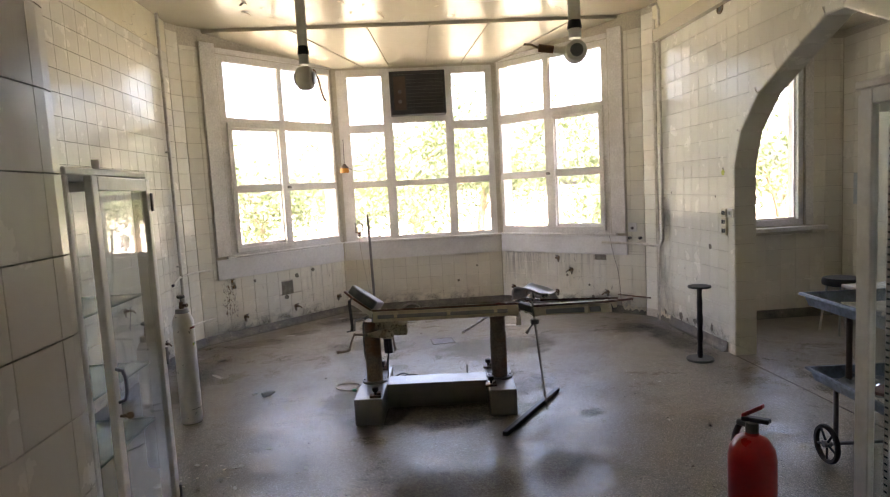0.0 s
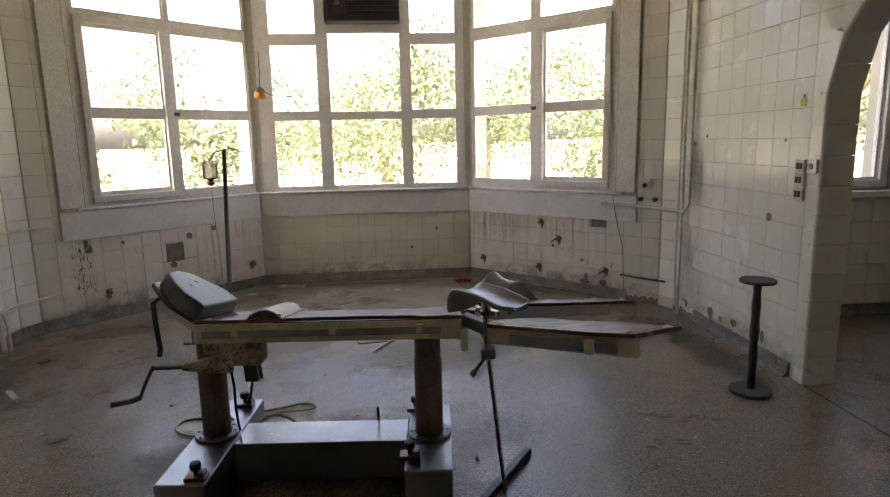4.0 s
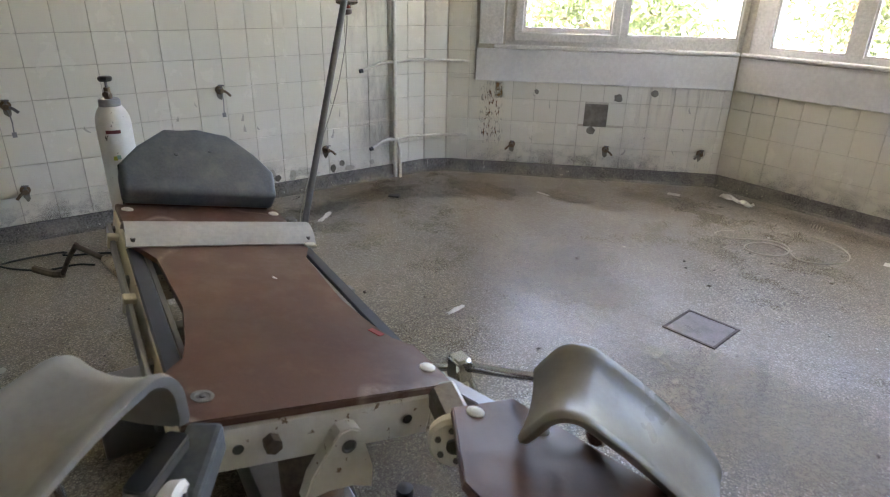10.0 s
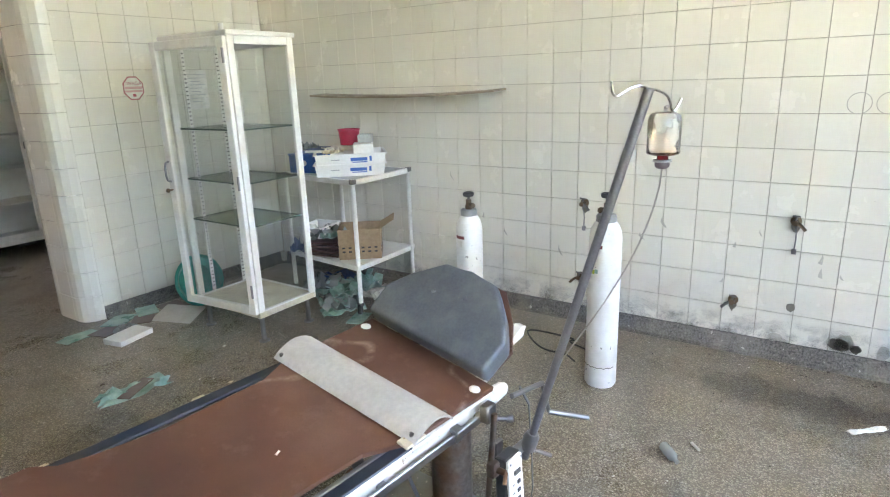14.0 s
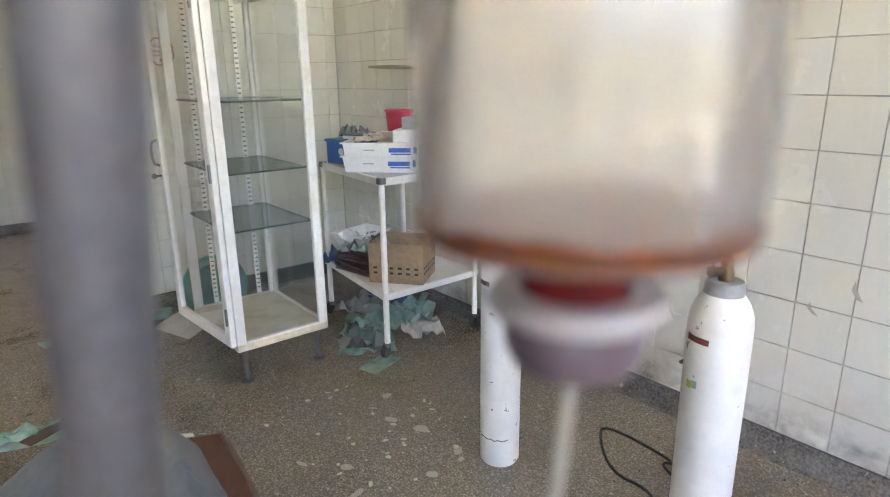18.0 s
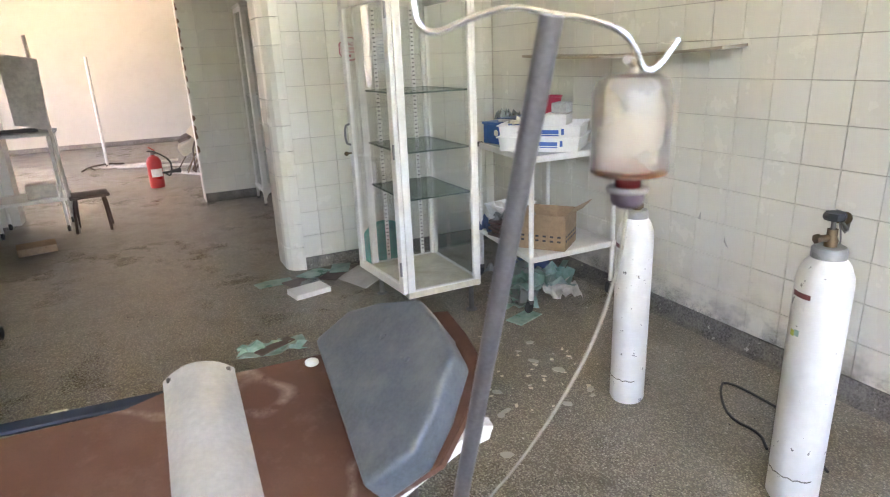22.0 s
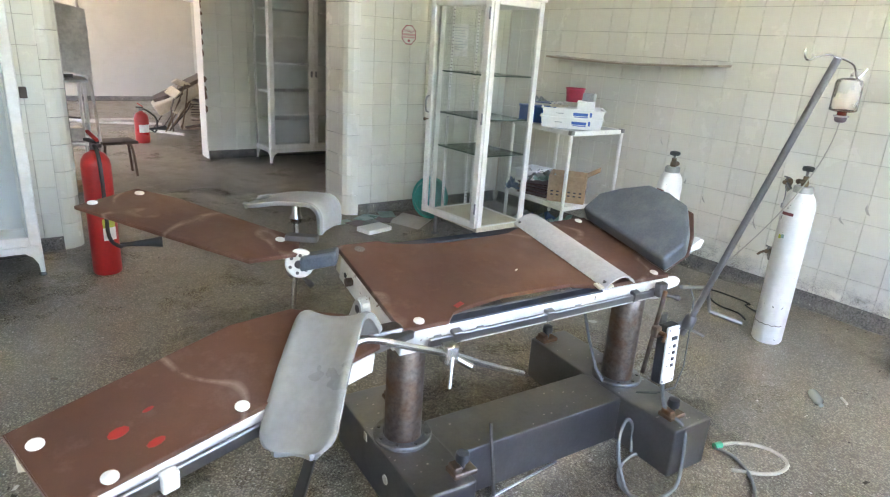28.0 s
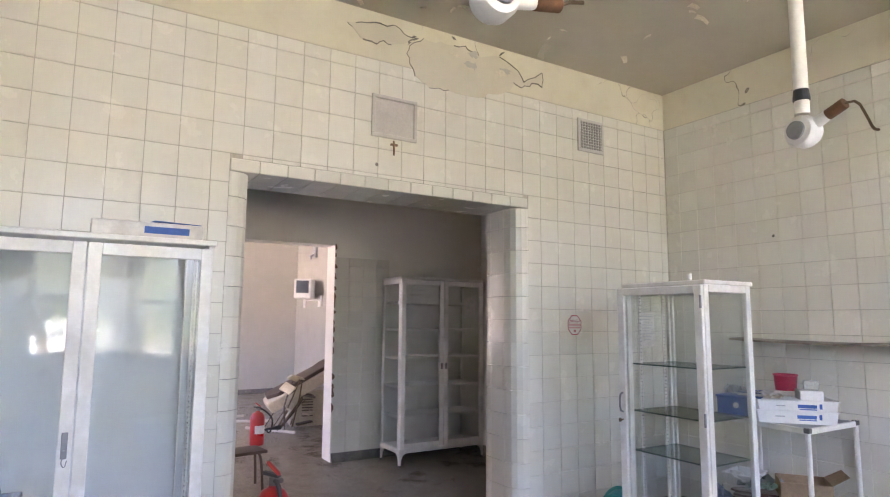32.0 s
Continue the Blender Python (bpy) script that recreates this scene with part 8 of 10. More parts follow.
for m, u, v, r in ((ML, Y1 - 4.91, 0.27, 0.025), (MSR, NS - 0.96, 0.40, 0.02), (MSL, 0.50, 0.62, 0.03), (MSR, NS - 1.25, 0.30, 0.018), (MSL, 0.90, 0.345, 0.035), (MSL, 0.74, 0.58, 0.035), (MSL, 1.30, 0.60, 0.02), (ML, Y1 - 3.2, 2.3, 0.012), (MR, 4.6, 1.35, 0.015), (MR, 3.75, 1.32, 0.012), (MR, 3.85, 0.88, 0.03), (MR, 3.62, 1.55, 0.014), (MB, 2.6, 2.33, 0.015), (ML, 4.1, 2.0, 0.012), (MC, 0.35, 0.5, 0.015), (MC, 0.6, 0.32, 0.02)):
    hole(m, u, v, r, int(u * 77 + v * 31))
# backing of the missing tiles
for m, a, b, c_, d_ in ((MSL, 0.80, 0.957, 0.375, 0.532), (MSR, NS - 1.47, NS - 1.33, 0.60, 0.665)):
    bm = B()
    box(bm, m @ Vector(((a + b) / 2, 0.0015, (c_ + d_) / 2)), (b - a, 0.002, d_ - c_), m.to_3x3())
    tagged(part("tile_gap", bm, SILT), "bare dark mortar where a tile is missing", "hole", kind="structure")
# rust, grime runs, soot and painted pipe shade: thin sheets on the tiles whose cover breaks up in streaks
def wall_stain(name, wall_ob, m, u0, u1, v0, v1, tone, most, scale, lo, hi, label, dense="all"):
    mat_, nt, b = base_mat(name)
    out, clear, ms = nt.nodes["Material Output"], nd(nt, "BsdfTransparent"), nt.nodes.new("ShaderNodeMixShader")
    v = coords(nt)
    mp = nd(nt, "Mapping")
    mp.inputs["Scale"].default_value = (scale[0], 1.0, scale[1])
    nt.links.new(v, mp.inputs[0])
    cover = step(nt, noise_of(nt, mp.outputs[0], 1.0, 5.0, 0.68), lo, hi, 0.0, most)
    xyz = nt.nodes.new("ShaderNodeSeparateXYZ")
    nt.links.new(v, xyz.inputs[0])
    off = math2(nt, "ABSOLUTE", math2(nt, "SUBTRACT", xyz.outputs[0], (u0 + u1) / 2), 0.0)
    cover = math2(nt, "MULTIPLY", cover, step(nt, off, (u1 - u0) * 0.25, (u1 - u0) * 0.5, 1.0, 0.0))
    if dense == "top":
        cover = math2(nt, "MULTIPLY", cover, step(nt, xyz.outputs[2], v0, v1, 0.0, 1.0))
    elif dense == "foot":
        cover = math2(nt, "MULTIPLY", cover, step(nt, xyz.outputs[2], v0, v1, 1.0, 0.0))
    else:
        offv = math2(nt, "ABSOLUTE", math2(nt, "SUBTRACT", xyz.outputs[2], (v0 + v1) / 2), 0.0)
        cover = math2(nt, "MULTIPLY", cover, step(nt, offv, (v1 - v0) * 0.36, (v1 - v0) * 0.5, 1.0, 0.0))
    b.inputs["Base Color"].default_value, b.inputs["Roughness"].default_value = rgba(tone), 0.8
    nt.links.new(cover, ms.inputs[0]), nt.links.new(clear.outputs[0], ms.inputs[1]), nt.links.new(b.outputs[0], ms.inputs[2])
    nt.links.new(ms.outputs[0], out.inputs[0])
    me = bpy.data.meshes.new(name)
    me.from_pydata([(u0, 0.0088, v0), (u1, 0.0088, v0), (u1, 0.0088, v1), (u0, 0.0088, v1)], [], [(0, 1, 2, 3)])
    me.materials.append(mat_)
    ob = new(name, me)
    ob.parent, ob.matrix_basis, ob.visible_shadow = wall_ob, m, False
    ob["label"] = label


RUST_TONE, SOOT_SHADE, MOULD = (0.15, 0.075, 0.03), (0.055, 0.05, 0.04), (0.085, 0.078, 0.06)
wall_stain("rust_stain", wall_sl, MSL, 1.52, 1.71, 0.21, 0.665, RUST_TONE, 0.95, (58, 22), 0.53, 0.58, "brown flaking rust stain down the tiles")
wall_stain("rust_stain", wall_sl, MSL, 1.53, 1.60, 0.54, 0.665, (0.26, 0.14, 0.04), 0.8, (40, 18), 0.42, 0.55, "orange rust below the sill")
wall_stain("grime_run", wall_sr, MSR, NS - 0.62, NS + 0.10, 0.28, 0.662, SOOT_SHADE, 0.8, (26, 1.6), 0.46, 0.70, "dark grime runs on the tiles below the sill", "top")
wall_stain("grime_run", wall_sr, MSR, NS - 1.62, NS - 0.25, 0.24, 0.662, SOOT_SHADE, 0.6, (24, 1.4), 0.50, 0.74, "dark grime runs on the tiles below the sill", "top")
wall_stain("grime_run", wall_sl, MSL, 0.0, 0.75, 0.25, 0.662, SOOT_SHADE, 0.5, (22, 1.5), 0.50, 0.74, "faint grime runs on the tiles below the sill", "top")
# soot with the shade beside the pipes painted into the same tone
wall_stain("soot_shade", wall_l, ML, 0.22, 0.62, 0.09, 1.6, SOOT_SHADE, 0.5, (5, 1.6), 0.42, 0.70, "sooty dirt and painted shade on the tiles beside the corner pipe")
wall_stain("soot_shade", wall_r, MR, NR - 0.42, NR - 0.03, 0.02, 1.3, SOOT_SHADE, 0.55, (5, 1.6), 0.42, 0.70, "sooty dirt with painted shade beside the right corner pipe")
for w_, m_, a_, b_ in ((wall_l, ML, -0.3, 4.9), (wall_r, MR, 3.2, NR + 0.6), (wall_sl, MSL, -0.5, NS + 0.5), (wall_sr, MSR, -0.5, NS + 0.5), (wall_c, MC, -0.5, NCW + 0.5)):
    for c_, d_, tone_, most_ in ((0.087, 0.20, MOULD, 0.75), (0.087, 0.42, SOOT_SHADE, 0.22)):
        # clipped to the wall's own length
        wall_stain("mould_edge", w_, m_, max(a_, 0.0), min(b_, {id(ML): NL, id(MR): NR, id(MC): NCW}.get(id(m_), NS)), c_, d_, tone_, most_, (7, 9), 0.42, 0.66, "dark mould creeping up from the skirting", "foot")
# crumbled mortar where the skirting has broken away
rnd = random.Random(40)
for m_, a_, b_ in ((MSR, 0.0, 0.29), (MR, NR - 0.34, NR - 0.002)):
    for k in range(2):
        tops = [(b_ + (a_ - b_) * q / 14, (0.10 if k == 0 else 0.055) * (0.55 + 0.6 * rnd.random())) for q in range(15)]
        blot("mortar", m_, [(a_, 0.001), (b_, 0.001)] + tops, FLAKE if k == 0 else SILT, "crumbled pale mortar at the wall's foot", "mortar", y=0.0085 + 0.004 * k)
o = thing("thin_wire", "thin dark wire hanging down the tiles from the window casing", "wire", at=tuple(MSR @ Vector((0.30, 0.01, 0.08))))
bm = B()
tube(bm, [MSR @ Vector(q) for q in ((0.41, 0.03, 0.91), (0.385, 0.03, 0.76), (0.363, 0.022, 0.644), (0.325, 0.012, 0.50), (0.315, 0.011, 0.43), (0.30, 0.011, 0.26), (0.294, 0.012, 0.09))], 0.0022, 6, 1)
part("wire", bm, BROWN, o, smooth=True)
# broken plaster low on the walls
for m, u, n_ in ((ML, Y1 - 5.0, 5), (ML, Y1 - 5.6, 4), (MR, 4.1, 6), (MSR, 0.5, 6), (MR, 4.6, 5)):
    rnd = random.Random(int(u * 10))
    for k in range(n_):
        blot("broken_plaster", m, ragged(u + rnd.uniform(-0.3, 0.3), 0.10 + rnd.uniform(0, 0.06), rnd.uniform(0.02, 0.06), rnd.uniform(0.02, 0.05), k + 3), SILT if k % 2 else WHITE_PLASTER, "crumbled plaster patch above the skirting", "plaster patch")

# switches and small vent on the right wall
o = thing("switch_panel", "old cream panel with three black switches", "switch", at=(XR, 4.95, 1.0))
for k in range(3):
    bm = B()
    box(bm, (XR - 0.016, 4.93, 1.035 + 0.075 * k), (0.018, 0.075, 0.072), bev=0.004)
    p_ = part("plate", bm, CREAM_ENAMEL, o)
    for dy in (-0.014, 0.014):
        bm = B()
        box(bm, (XR - 0.027, 4.93 + dy, 1.035 + 0.075 * k), (0.006, 0.020, 0.034), bev=0.002)
        part("rocker", bm, BLACK, p_)
o = thing("light_switch", "white square light switch", "switch", at=(XR, 4.84, 1.18))
bm = B()
box(bm, (XR - 0.014, 4.842, 1.185), (0.014, 0.075, 0.075), bev=0.004)
p_ = part("plate", bm, WHITE_PLASTIC, o)
bm = B()
lathe(bm, [(0.016, 0), (0.014, 0.006), (0.001, 0.007)], 16, basis((XR - 0.021, 4.842, 1.185), (0, 0, 1), (-1, 0, 0)))
part("knob", bm, GREY_BOX, p_)
o = thing("round_vent", "small round vent hole with a tarnished rim", "vent", at=(XR, 4.98, 2.86))
bm = B()
lathe(bm, [(0.05, 0.0), (0.05, 0.008), (0.036, 0.010), (0.034, 0.0)], 24, basis((XR - 0.006, 4.98, 2.86), (0, 0, 1), (-1, 0, 0)))
part("rim", bm, BRASS, o, smooth=True)
bm = B()
lathe(bm, [(0.034, 0.0), (0.034, 0.001)], 20, basis((XR - 0.0065, 4.98, 2.86), (0, 0, 1), (-1, 0, 0)))
part("opening", bm, BLACK, o)
bm = B()
lathe(bm, [(0.028, 0.0), (0.026, 0.002)], 5, basis((XR - 0.008, 4.96, 1.52), (0, 0, 1), (-1, 0, 0)))
tagged(part("wall_sticker", bm, YELLOW), "small yellow sticker on the tiles", "sticker")

# air conditioner and orange lamp in the bay
o = thing("air_conditioner", "dark boxed air conditioner set in the window", "air conditioner", at=(0.29, YW, 2.46))
bm = B()
box(bm, (0.2875, YW + 0.10, 2.72), (0.692, 0.44, 0.536), bev=0.006)
part("housing", bm, BLACK, o)
bm = B()
for a, b, c_, d_ in ((-0.055, 0.63, 2.945, 2.985), (-0.055, 0.63, 2.455, 2.505), (-0.055, -0.02, 2.505, 2.945), (0.60, 0.63, 2.505, 2.945)):
    box(bm, ((a + b) / 2, YW - 0.13, (c_ + d_) / 2), (b - a, 0.03, d_ - c_), bev=0.003)
part("front_frame", bm, BLACK, o)
for k in range(9):
    bm = B()
    box(bm, (0.37, YW - 0.127, 2.54 + 0.042 * k), (0.44, 0.012, 0.014), Matrix.Rotation(radians(25), 3, "X"), 0.001)
    part("louvre", bm, BLACK, o)
bm = B()
box(bm, (0.065, YW - 0.125, 2.72), (0.15, 0.012, 0.41), bev=0.003)
cp = part("control_panel", bm, BROWN, o, "brown control panel")
for z in (2.62, 2.74):
    bm = B()
    lathe(bm, [(0.022, 0), (0.020, 0.018), (0.001, 0.02)], 16, basis((0.065, YW - 0.131, z), (0, 0, 1), (0, -1, 0)))
    part("knob", bm, DARK_STEEL, cp)
o = thing("warning_lamp", "orange round warning lamp with a cable on the mullion", "lamp", at=(-0.683, YW - 0.05, 1.81))
bm = B()
lathe(bm, [(0.05, -0.05), (0.055, -0.04), (0.055, 0.0), (0.052, 0.005)], 20, Matrix.Translation((-0.683, YW - 0.07, 1.83)))
part("lens", bm, ORANGE, o, "orange ribbed lens", smooth=True)
bm = B()
lathe(bm, [(0.052, 0.005), (0.054, 0.015), (0.03, 0.04), (0.012, 0.06)], 20, Matrix.Translation((-0.683, YW - 0.07, 1.83)))
part("cap", bm, BRASS, o, smooth=True)
bm = B()
tube(bm, [(-0.683, YW - 0.07, 1.89), (-0.68, YW - 0.06, 1.98), (-0.68, YW - 0.045, 2.2)], 0.004, 6, 1)
tube(bm, [(-0.64, YW - 0.06, 1.84), (-0.56, YW - 0.05, 1.80), (-0.42, YW - 0.05, 1.79), (-0.28, YW - 0.05, 1.85), (-0.15, YW - 0.05, 1.96)], 0.004, 6, 2)
part("cable", bm, BLACK, o, smooth=True)
# latches on the casements
for m, u in ((MSL, 0.74), (MSR, NS - 0.74)):
    o = thing("window_latch", "small tarnished metal window latch", "latch", at=tuple(m @ Vector((u, 0, 1.63))))
    bm = B()
    box(bm, m @ Vector((u, 0.002, 1.63)), (0.05, 0.014, 0.03), m.to_3x3(), 0.003)
    lathe(bm, [(0.012, 0.0), (0.014, 0.02), (0.001, 0.024)], 12, m @ Matrix.Translation((u, 0.010, 1.63)) @ Matrix(((1, 0, 0, 0), (0, 0, 1, 0), (0, 1, 0, 0), (0, 0, 0, 1))))
    part("knob", bm, DARK_STEEL, o)
# outlets at the end of the right apron
o = thing("wall_socket", "pale socket plate with dark holes at the window casing", "socket", at=tuple(MSR @ Vector((NS - 1.79, 0, 0.74))))
bm = B()
box(bm, MSR @ Vector((NS - 1.80, 0.016, 0.98)), (0.10, 0.016, 0.10), MSR.to_3x3(), 0.003)
p_ = part("plate", bm, APRON_PAINT, o)
bm = B()
lathe(bm, [(0.018, 0), (0.016, 0.012)], 8, MSR @ Matrix.Translation((NS - 1.80, 0.024, 0.97)) @ Matrix(((1, 0, 0, 0), (0, 0, 1, 0), (0, 1, 0, 0), (0, 0, 0, 1))))
part("hole", bm, BLACK, p_)
for du in (1.77, 1.89):
    bm = B()
    lathe(bm, [(0.016, 0), (0.018, 0.03), (0.012, 0.034)], 10, MSR @ Matrix.Translation((NS - du, 0.006, 0.86)) @ Matrix(((1, 0, 0, 0), (0, 0, 1, 0), (0, 1, 0, 0), (0, 0, 0, 1))))
    part("stub", bm, BLACK, o)
o = pipe("wall_bar", [MSR @ Vector((NS - 1.62, 0.03, 0.215)), MSR @ Vector((NS - 1.80, 0.035, 0.21)), MSR @ Vector((NS - 2.0, 0.03, 0.205))], 0.009, "rusty horizontal pipe stub low on the tiles", 0, RUSTY_STEEL)

# ---- back wall: sign, grilles, cracked plaster ----
o = thing("warning_sign", "faded red octagonal warning sign on the tiles", "sign", at=(-1.172, YB, 1.38))
m8 = Matrix.Translation((-1.172, YB + 0.0078, 1.38)) @ Matrix(((-1, 0, 0, 0), (0, 0, 1, 0), (0, 1, 0, 0), (0, 0, 0, 1)))


def octagon(r, z0, z1, mat, nm):
    bm = B()
    prism(bm, [(r * math.cos(radians(22.5 + 45 * k)), r * 1.08 * math.sin(radians(22.5 + 45 * k))) for k in range(8)], z0, z1, m8)
    return part(nm, bm, mat, o)


octagon(0.070, 0.0, 0.0012, SIGN_INK, "border")
face_ = octagon(0.063, 0.0012, 0.0020, PAPER, "face")
txt = bpy.data.curves.new("lettering", "FONT")
txt.body, txt.size, txt.align_x, txt.align_y, txt.extrude = "UWAGA!", 0.030, "CENTER", "CENTER", 0.0003
letters = new("lettering", txt)
dg = bpy.context.evaluated_depsgraph_get()
flat = bpy.data.meshes.new_from_object(letters.evaluated_get(dg))
bpy.data.objects.remove(letters)
flat.transform(m8 @ Matrix.Translation((0, 0.027, 0.0026)))
flat.materials.append(SIGN_INK)
new("lettering", flat).parent = face_
for z, w_, h_, mat in ((0.002, 0.112, 0.016, SIGN_PINK), (-0.018, 0.112, 0.012, SIGN_PINK), (-0.042, 0.02, 0.018, SIGN_INK)):
    bm = B()
    box(bm, (-1.172, YB + 0.0104, 1.38 + z), (w_, 0.0008, h_))
    part("printed_bar", bm, mat, face_)


def grille(x0, x1, z0, z1, n, mat, label, mesh):
    g = thing("wall_grille", label, "grille", at=((x0 + x1) / 2, YB, z0))
    bm = B()
    t = 0.022
    for a, b, c_, d_ in ((x0, x1, z0, z0 + t), (x0, x1, z1 - t, z1), (x0, x0 + t, z0 + t, z1 - t), (x1 - t, x1, z0 + t, z1 - t)):
        box(bm, ((a + b) / 2, YB + 0.014, (c_ + d_) / 2), (b - a, 0.014, d_ - c_), bev=0.002)
    part("frame", bm, mat, g)
    bm = B()
    box(bm, ((x0 + x1) / 2, YB + 0.009, (z0 + z1) / 2), (x1 - x0 - 0.03, 0.003, z1 - z0 - 0.03))
    part("backing", bm, BLACK if mesh else mat, g)
    if mesh:
        for k in range(1, 10):
            bm = B()
            rod(bm, (x0 + (x1 - x0) * k / 10, YB + 0.014, z0 + t), (x0 + (x1 - x0) * k / 10, YB + 0.014, z1 - t), 0.005, n=6)
            part("bar", bm, mat, g)
        for k in range(1, 12):
            bm = B()
            rod(bm, (x0 + t, YB + 0.017, z0 + (z1 - z0) * k / 12), (x1 - t, YB + 0.017, z0 + (z1 - z0) * k / 12), 0.004, n=6)
            part("bar", bm, mat, g)


grille(0.125, 0.432, 2.50, 2.764, 0, BOARD_GREY, "grey-brown cover panel above the doorway", False)
grille(-1.495, -1.232, 2.666, 2.918, 0, BOARD_GREY, "rusty white grille high on the wall", True)
bm = B()
tube(bm, [(0.28, YB + 0.01, 2.49), (0.282, YB + 0.02, 2.44), (0.279, YB + 0.012, 2.40)], 0.006, 6)
box(bm, (0.28, YB + 0.014, 2.465), (0.045, 0.01, 0.012))
tagged(part("wall_bracket", bm, RUST), "rusty iron bracket below the cover panel", "bracket")
rnd = random.Random(3)
MP = MB @ Matrix.Translation((0, -0.003, 0))
wall_of[id(MP)] = wall_b
for k in range(7):
    u, v = XL * -1 + (rnd.uniform(-0.75, -0.05) if k < 14 else rnd.uniform(-1.3, 0.5)), rnd.uniform(3.10, 3.20)
    rx_, ry_ = rnd.uniform(0.025, 0.075), rnd.uniform(0.015, 0.045)
    # dark copy shifted down: outline and shade painted under each scab
    blot("scab_shade_edge", MP, ragged(u + 0.002, v - 0.004, rx_ * 1.05, ry_ * 1.08, k + 300, 17, 0.6), SILT, "", "", None, y=0.0075 + 0.0001 * k)
    blot("plaster_scab", MP, ragged(u, v, rx_, ry_, k + 300, 17, 0.6), WHITE_PLASTER if k % 3 else FLAKE, "", "", None, y=0.0105 + 0.0001 * k)
for k in range(9):
    u = XL * -1 + rnd.choice((rnd.uniform(-0.95, 0.35), rnd.uniform(-0.6, 0.1)))
    v = rnd.uniform(3.0, 3.26)
    ln, a = rnd.uniform(0.03, 0.12), rnd.uniform(0, 3.14)
    du, dv = math.cos(a) * ln, math.sin(a) * ln * 0.6
    w_ = rnd.uniform(0.003, 0.008)
    v1 = min(3.27, max(2.99, v + dv))
    blot("crack", MP, [(u, v), (u + du * 0.4, v + (v1 - v) * 0.5 + 0.01), (u + du, v1), (u + du * 0.5 + w_, v + (v1 - v) * 0.4 - w_)], SILT, "crack in the flaking plaster", "crack", y=0.0085)


# two sheets of plaster that lift off the wall, with dark broken outlines
LIFTED = plaster_material("lifted_plaster", (0.64, 0.60, 0.47), (0.56, 0.49, 0.34), 0.6, False)
for pts, seed in ((((0.60, 3.17), (0.50, 3.09), (0.31, 3.10), (0.12, 3.19), (0.30, 3.23)), 1), (((0.08, 3.20), (0.20, 3.07), (0.14, 2.935), (-0.11, 2.895), (-0.47, 2.94), (-0.64, 3.06), (-0.90, 3.08), (-0.90, 3.19), (-0.52, 3.22), (-0.15, 3.21)), 2)):
    rnd = random.Random(seed)
    line_ = [Vector((x, z)) for x, z in pts]
    for _ in range(3):
        line_ = [q for a_, b_ in zip(line_, line_[1:] + line_[:1]) for q in (a_, (a_ + b_) / 2 + Vector((rnd.gauss(0, 1), rnd.gauss(0, 1))) * (b_ - a_).length * 0.10)]
    bm = B()
    prism(bm, [(q.x - XL, q.y) for q in line_], 0.0052, 0.0085, MB @ Matrix(((1, 0, 0, 0), (0, 0, 1, 0), (0, 1, 0, 0), (0, 0, 0, 1))))
    lifted = part("lifted_plaster", bm, LIFTED, wall_b, "sheet of plaster lifting off the wall above the doorway")
    for k in range(0, len(line_) - 3, 4):
        if rnd.random() < 0.35:
            continue
        bm = B()
        tube(bm, [(q.x, YB + 0.009, q.y) for q in line_[k:k + 5]], rnd.uniform(0.002, 0.0045), 5)
        part("broken_edge", bm, SILT, lifted)


# ---- ceiling: lamps, arms, flaking paint ----
o = thing("ceiling_lamp", "unlit fluorescent batten lamp on the ceiling", "ceiling lamp", at=(-1.11, 3.80, ZC))
bm = B()
box(bm, (-1.11, 3.80, ZC - 0.022), (0.10, 1.26, 0.04), bev=0.006)
part("housing", bm, LAMP_GREY, o)
bm = B()
prism(bm, [(-0.065, -0.085), (-0.055, -0.035), (0.055, -0.035), (0.065, -0.085), (0.050, -0.092), (-0.050, -0.092)], -0.615, 0.615, Matrix.Translation((-1.11, 3.80, ZC)) @ Matrix(((1, 0, 0, 0), (0, 0, 1, 0), (0, 1, 0, 0), (0, 0, 0, 1))), 0.006)
part("diffuser", bm, LAMP_GREY, o, "clouded plastic diffuser")
for s in (-1, 1):
    bm = B()
    box(bm, (-1.11, 3.80 + s * 0.632, ZC - 0.052), (0.14, 0.035, 0.09), bev=0.012, seg=2)
    part("end_cap", bm, WHITE_ENAMEL, o)
for k in range(5):
    bm = B()
    box(bm, (-1.11 + 0.068, 3.30 + 0.25 * k, ZC - 0.06), (0.006, 0.02, 0.05))
    part("clip", bm, WHITE_ENAMEL, o)

o = thing("wall_lamp", "unlit grey fluorescent reflector lamp with black ends on the wall", "wall lamp", at=(XL, 3.65, 3.1))
ends_ = [(0.0, 3.16), (0.05, 3.195), (0.165, 3.09), (0.175, 3.045), (0.14, 3.035), (0.0, 3.06)]
m = Matrix(((1, 0, 0, XL + 0.01), (0, 0, 1, 0), (0, 1, 0, 0), (0, 0, 0, 1)))
bm = B()
prism(bm, [(a, b) for a, b in ends_], 3.16, 4.14, m, 0.003)
part("reflector", bm, worn("dull_reflector", (0.30, 0.30, 0.285), 0.35, 0.4, dirt=(0.20, 0.19, 0.16), amount=0.6, patch=8), o, "dull grey reflector")
for y in (3.145, 4.145):
    bm = B()
    prism(bm, [(a * 1.08, b + (0.01 if b > 3.08 else -0.01)) for a, b in ends_], y - 0.012, y + 0.012, m, 0.002)
    part("end_plate", bm, BLACK, o)
bm = B()
rod(bm, (XL + 0.15, 3.19, 3.095), (XL + 0.15, 4.11, 3.095), 0.018, n=14)
part("lamp_tube", bm, TUBE_WHITE, o, smooth=True)

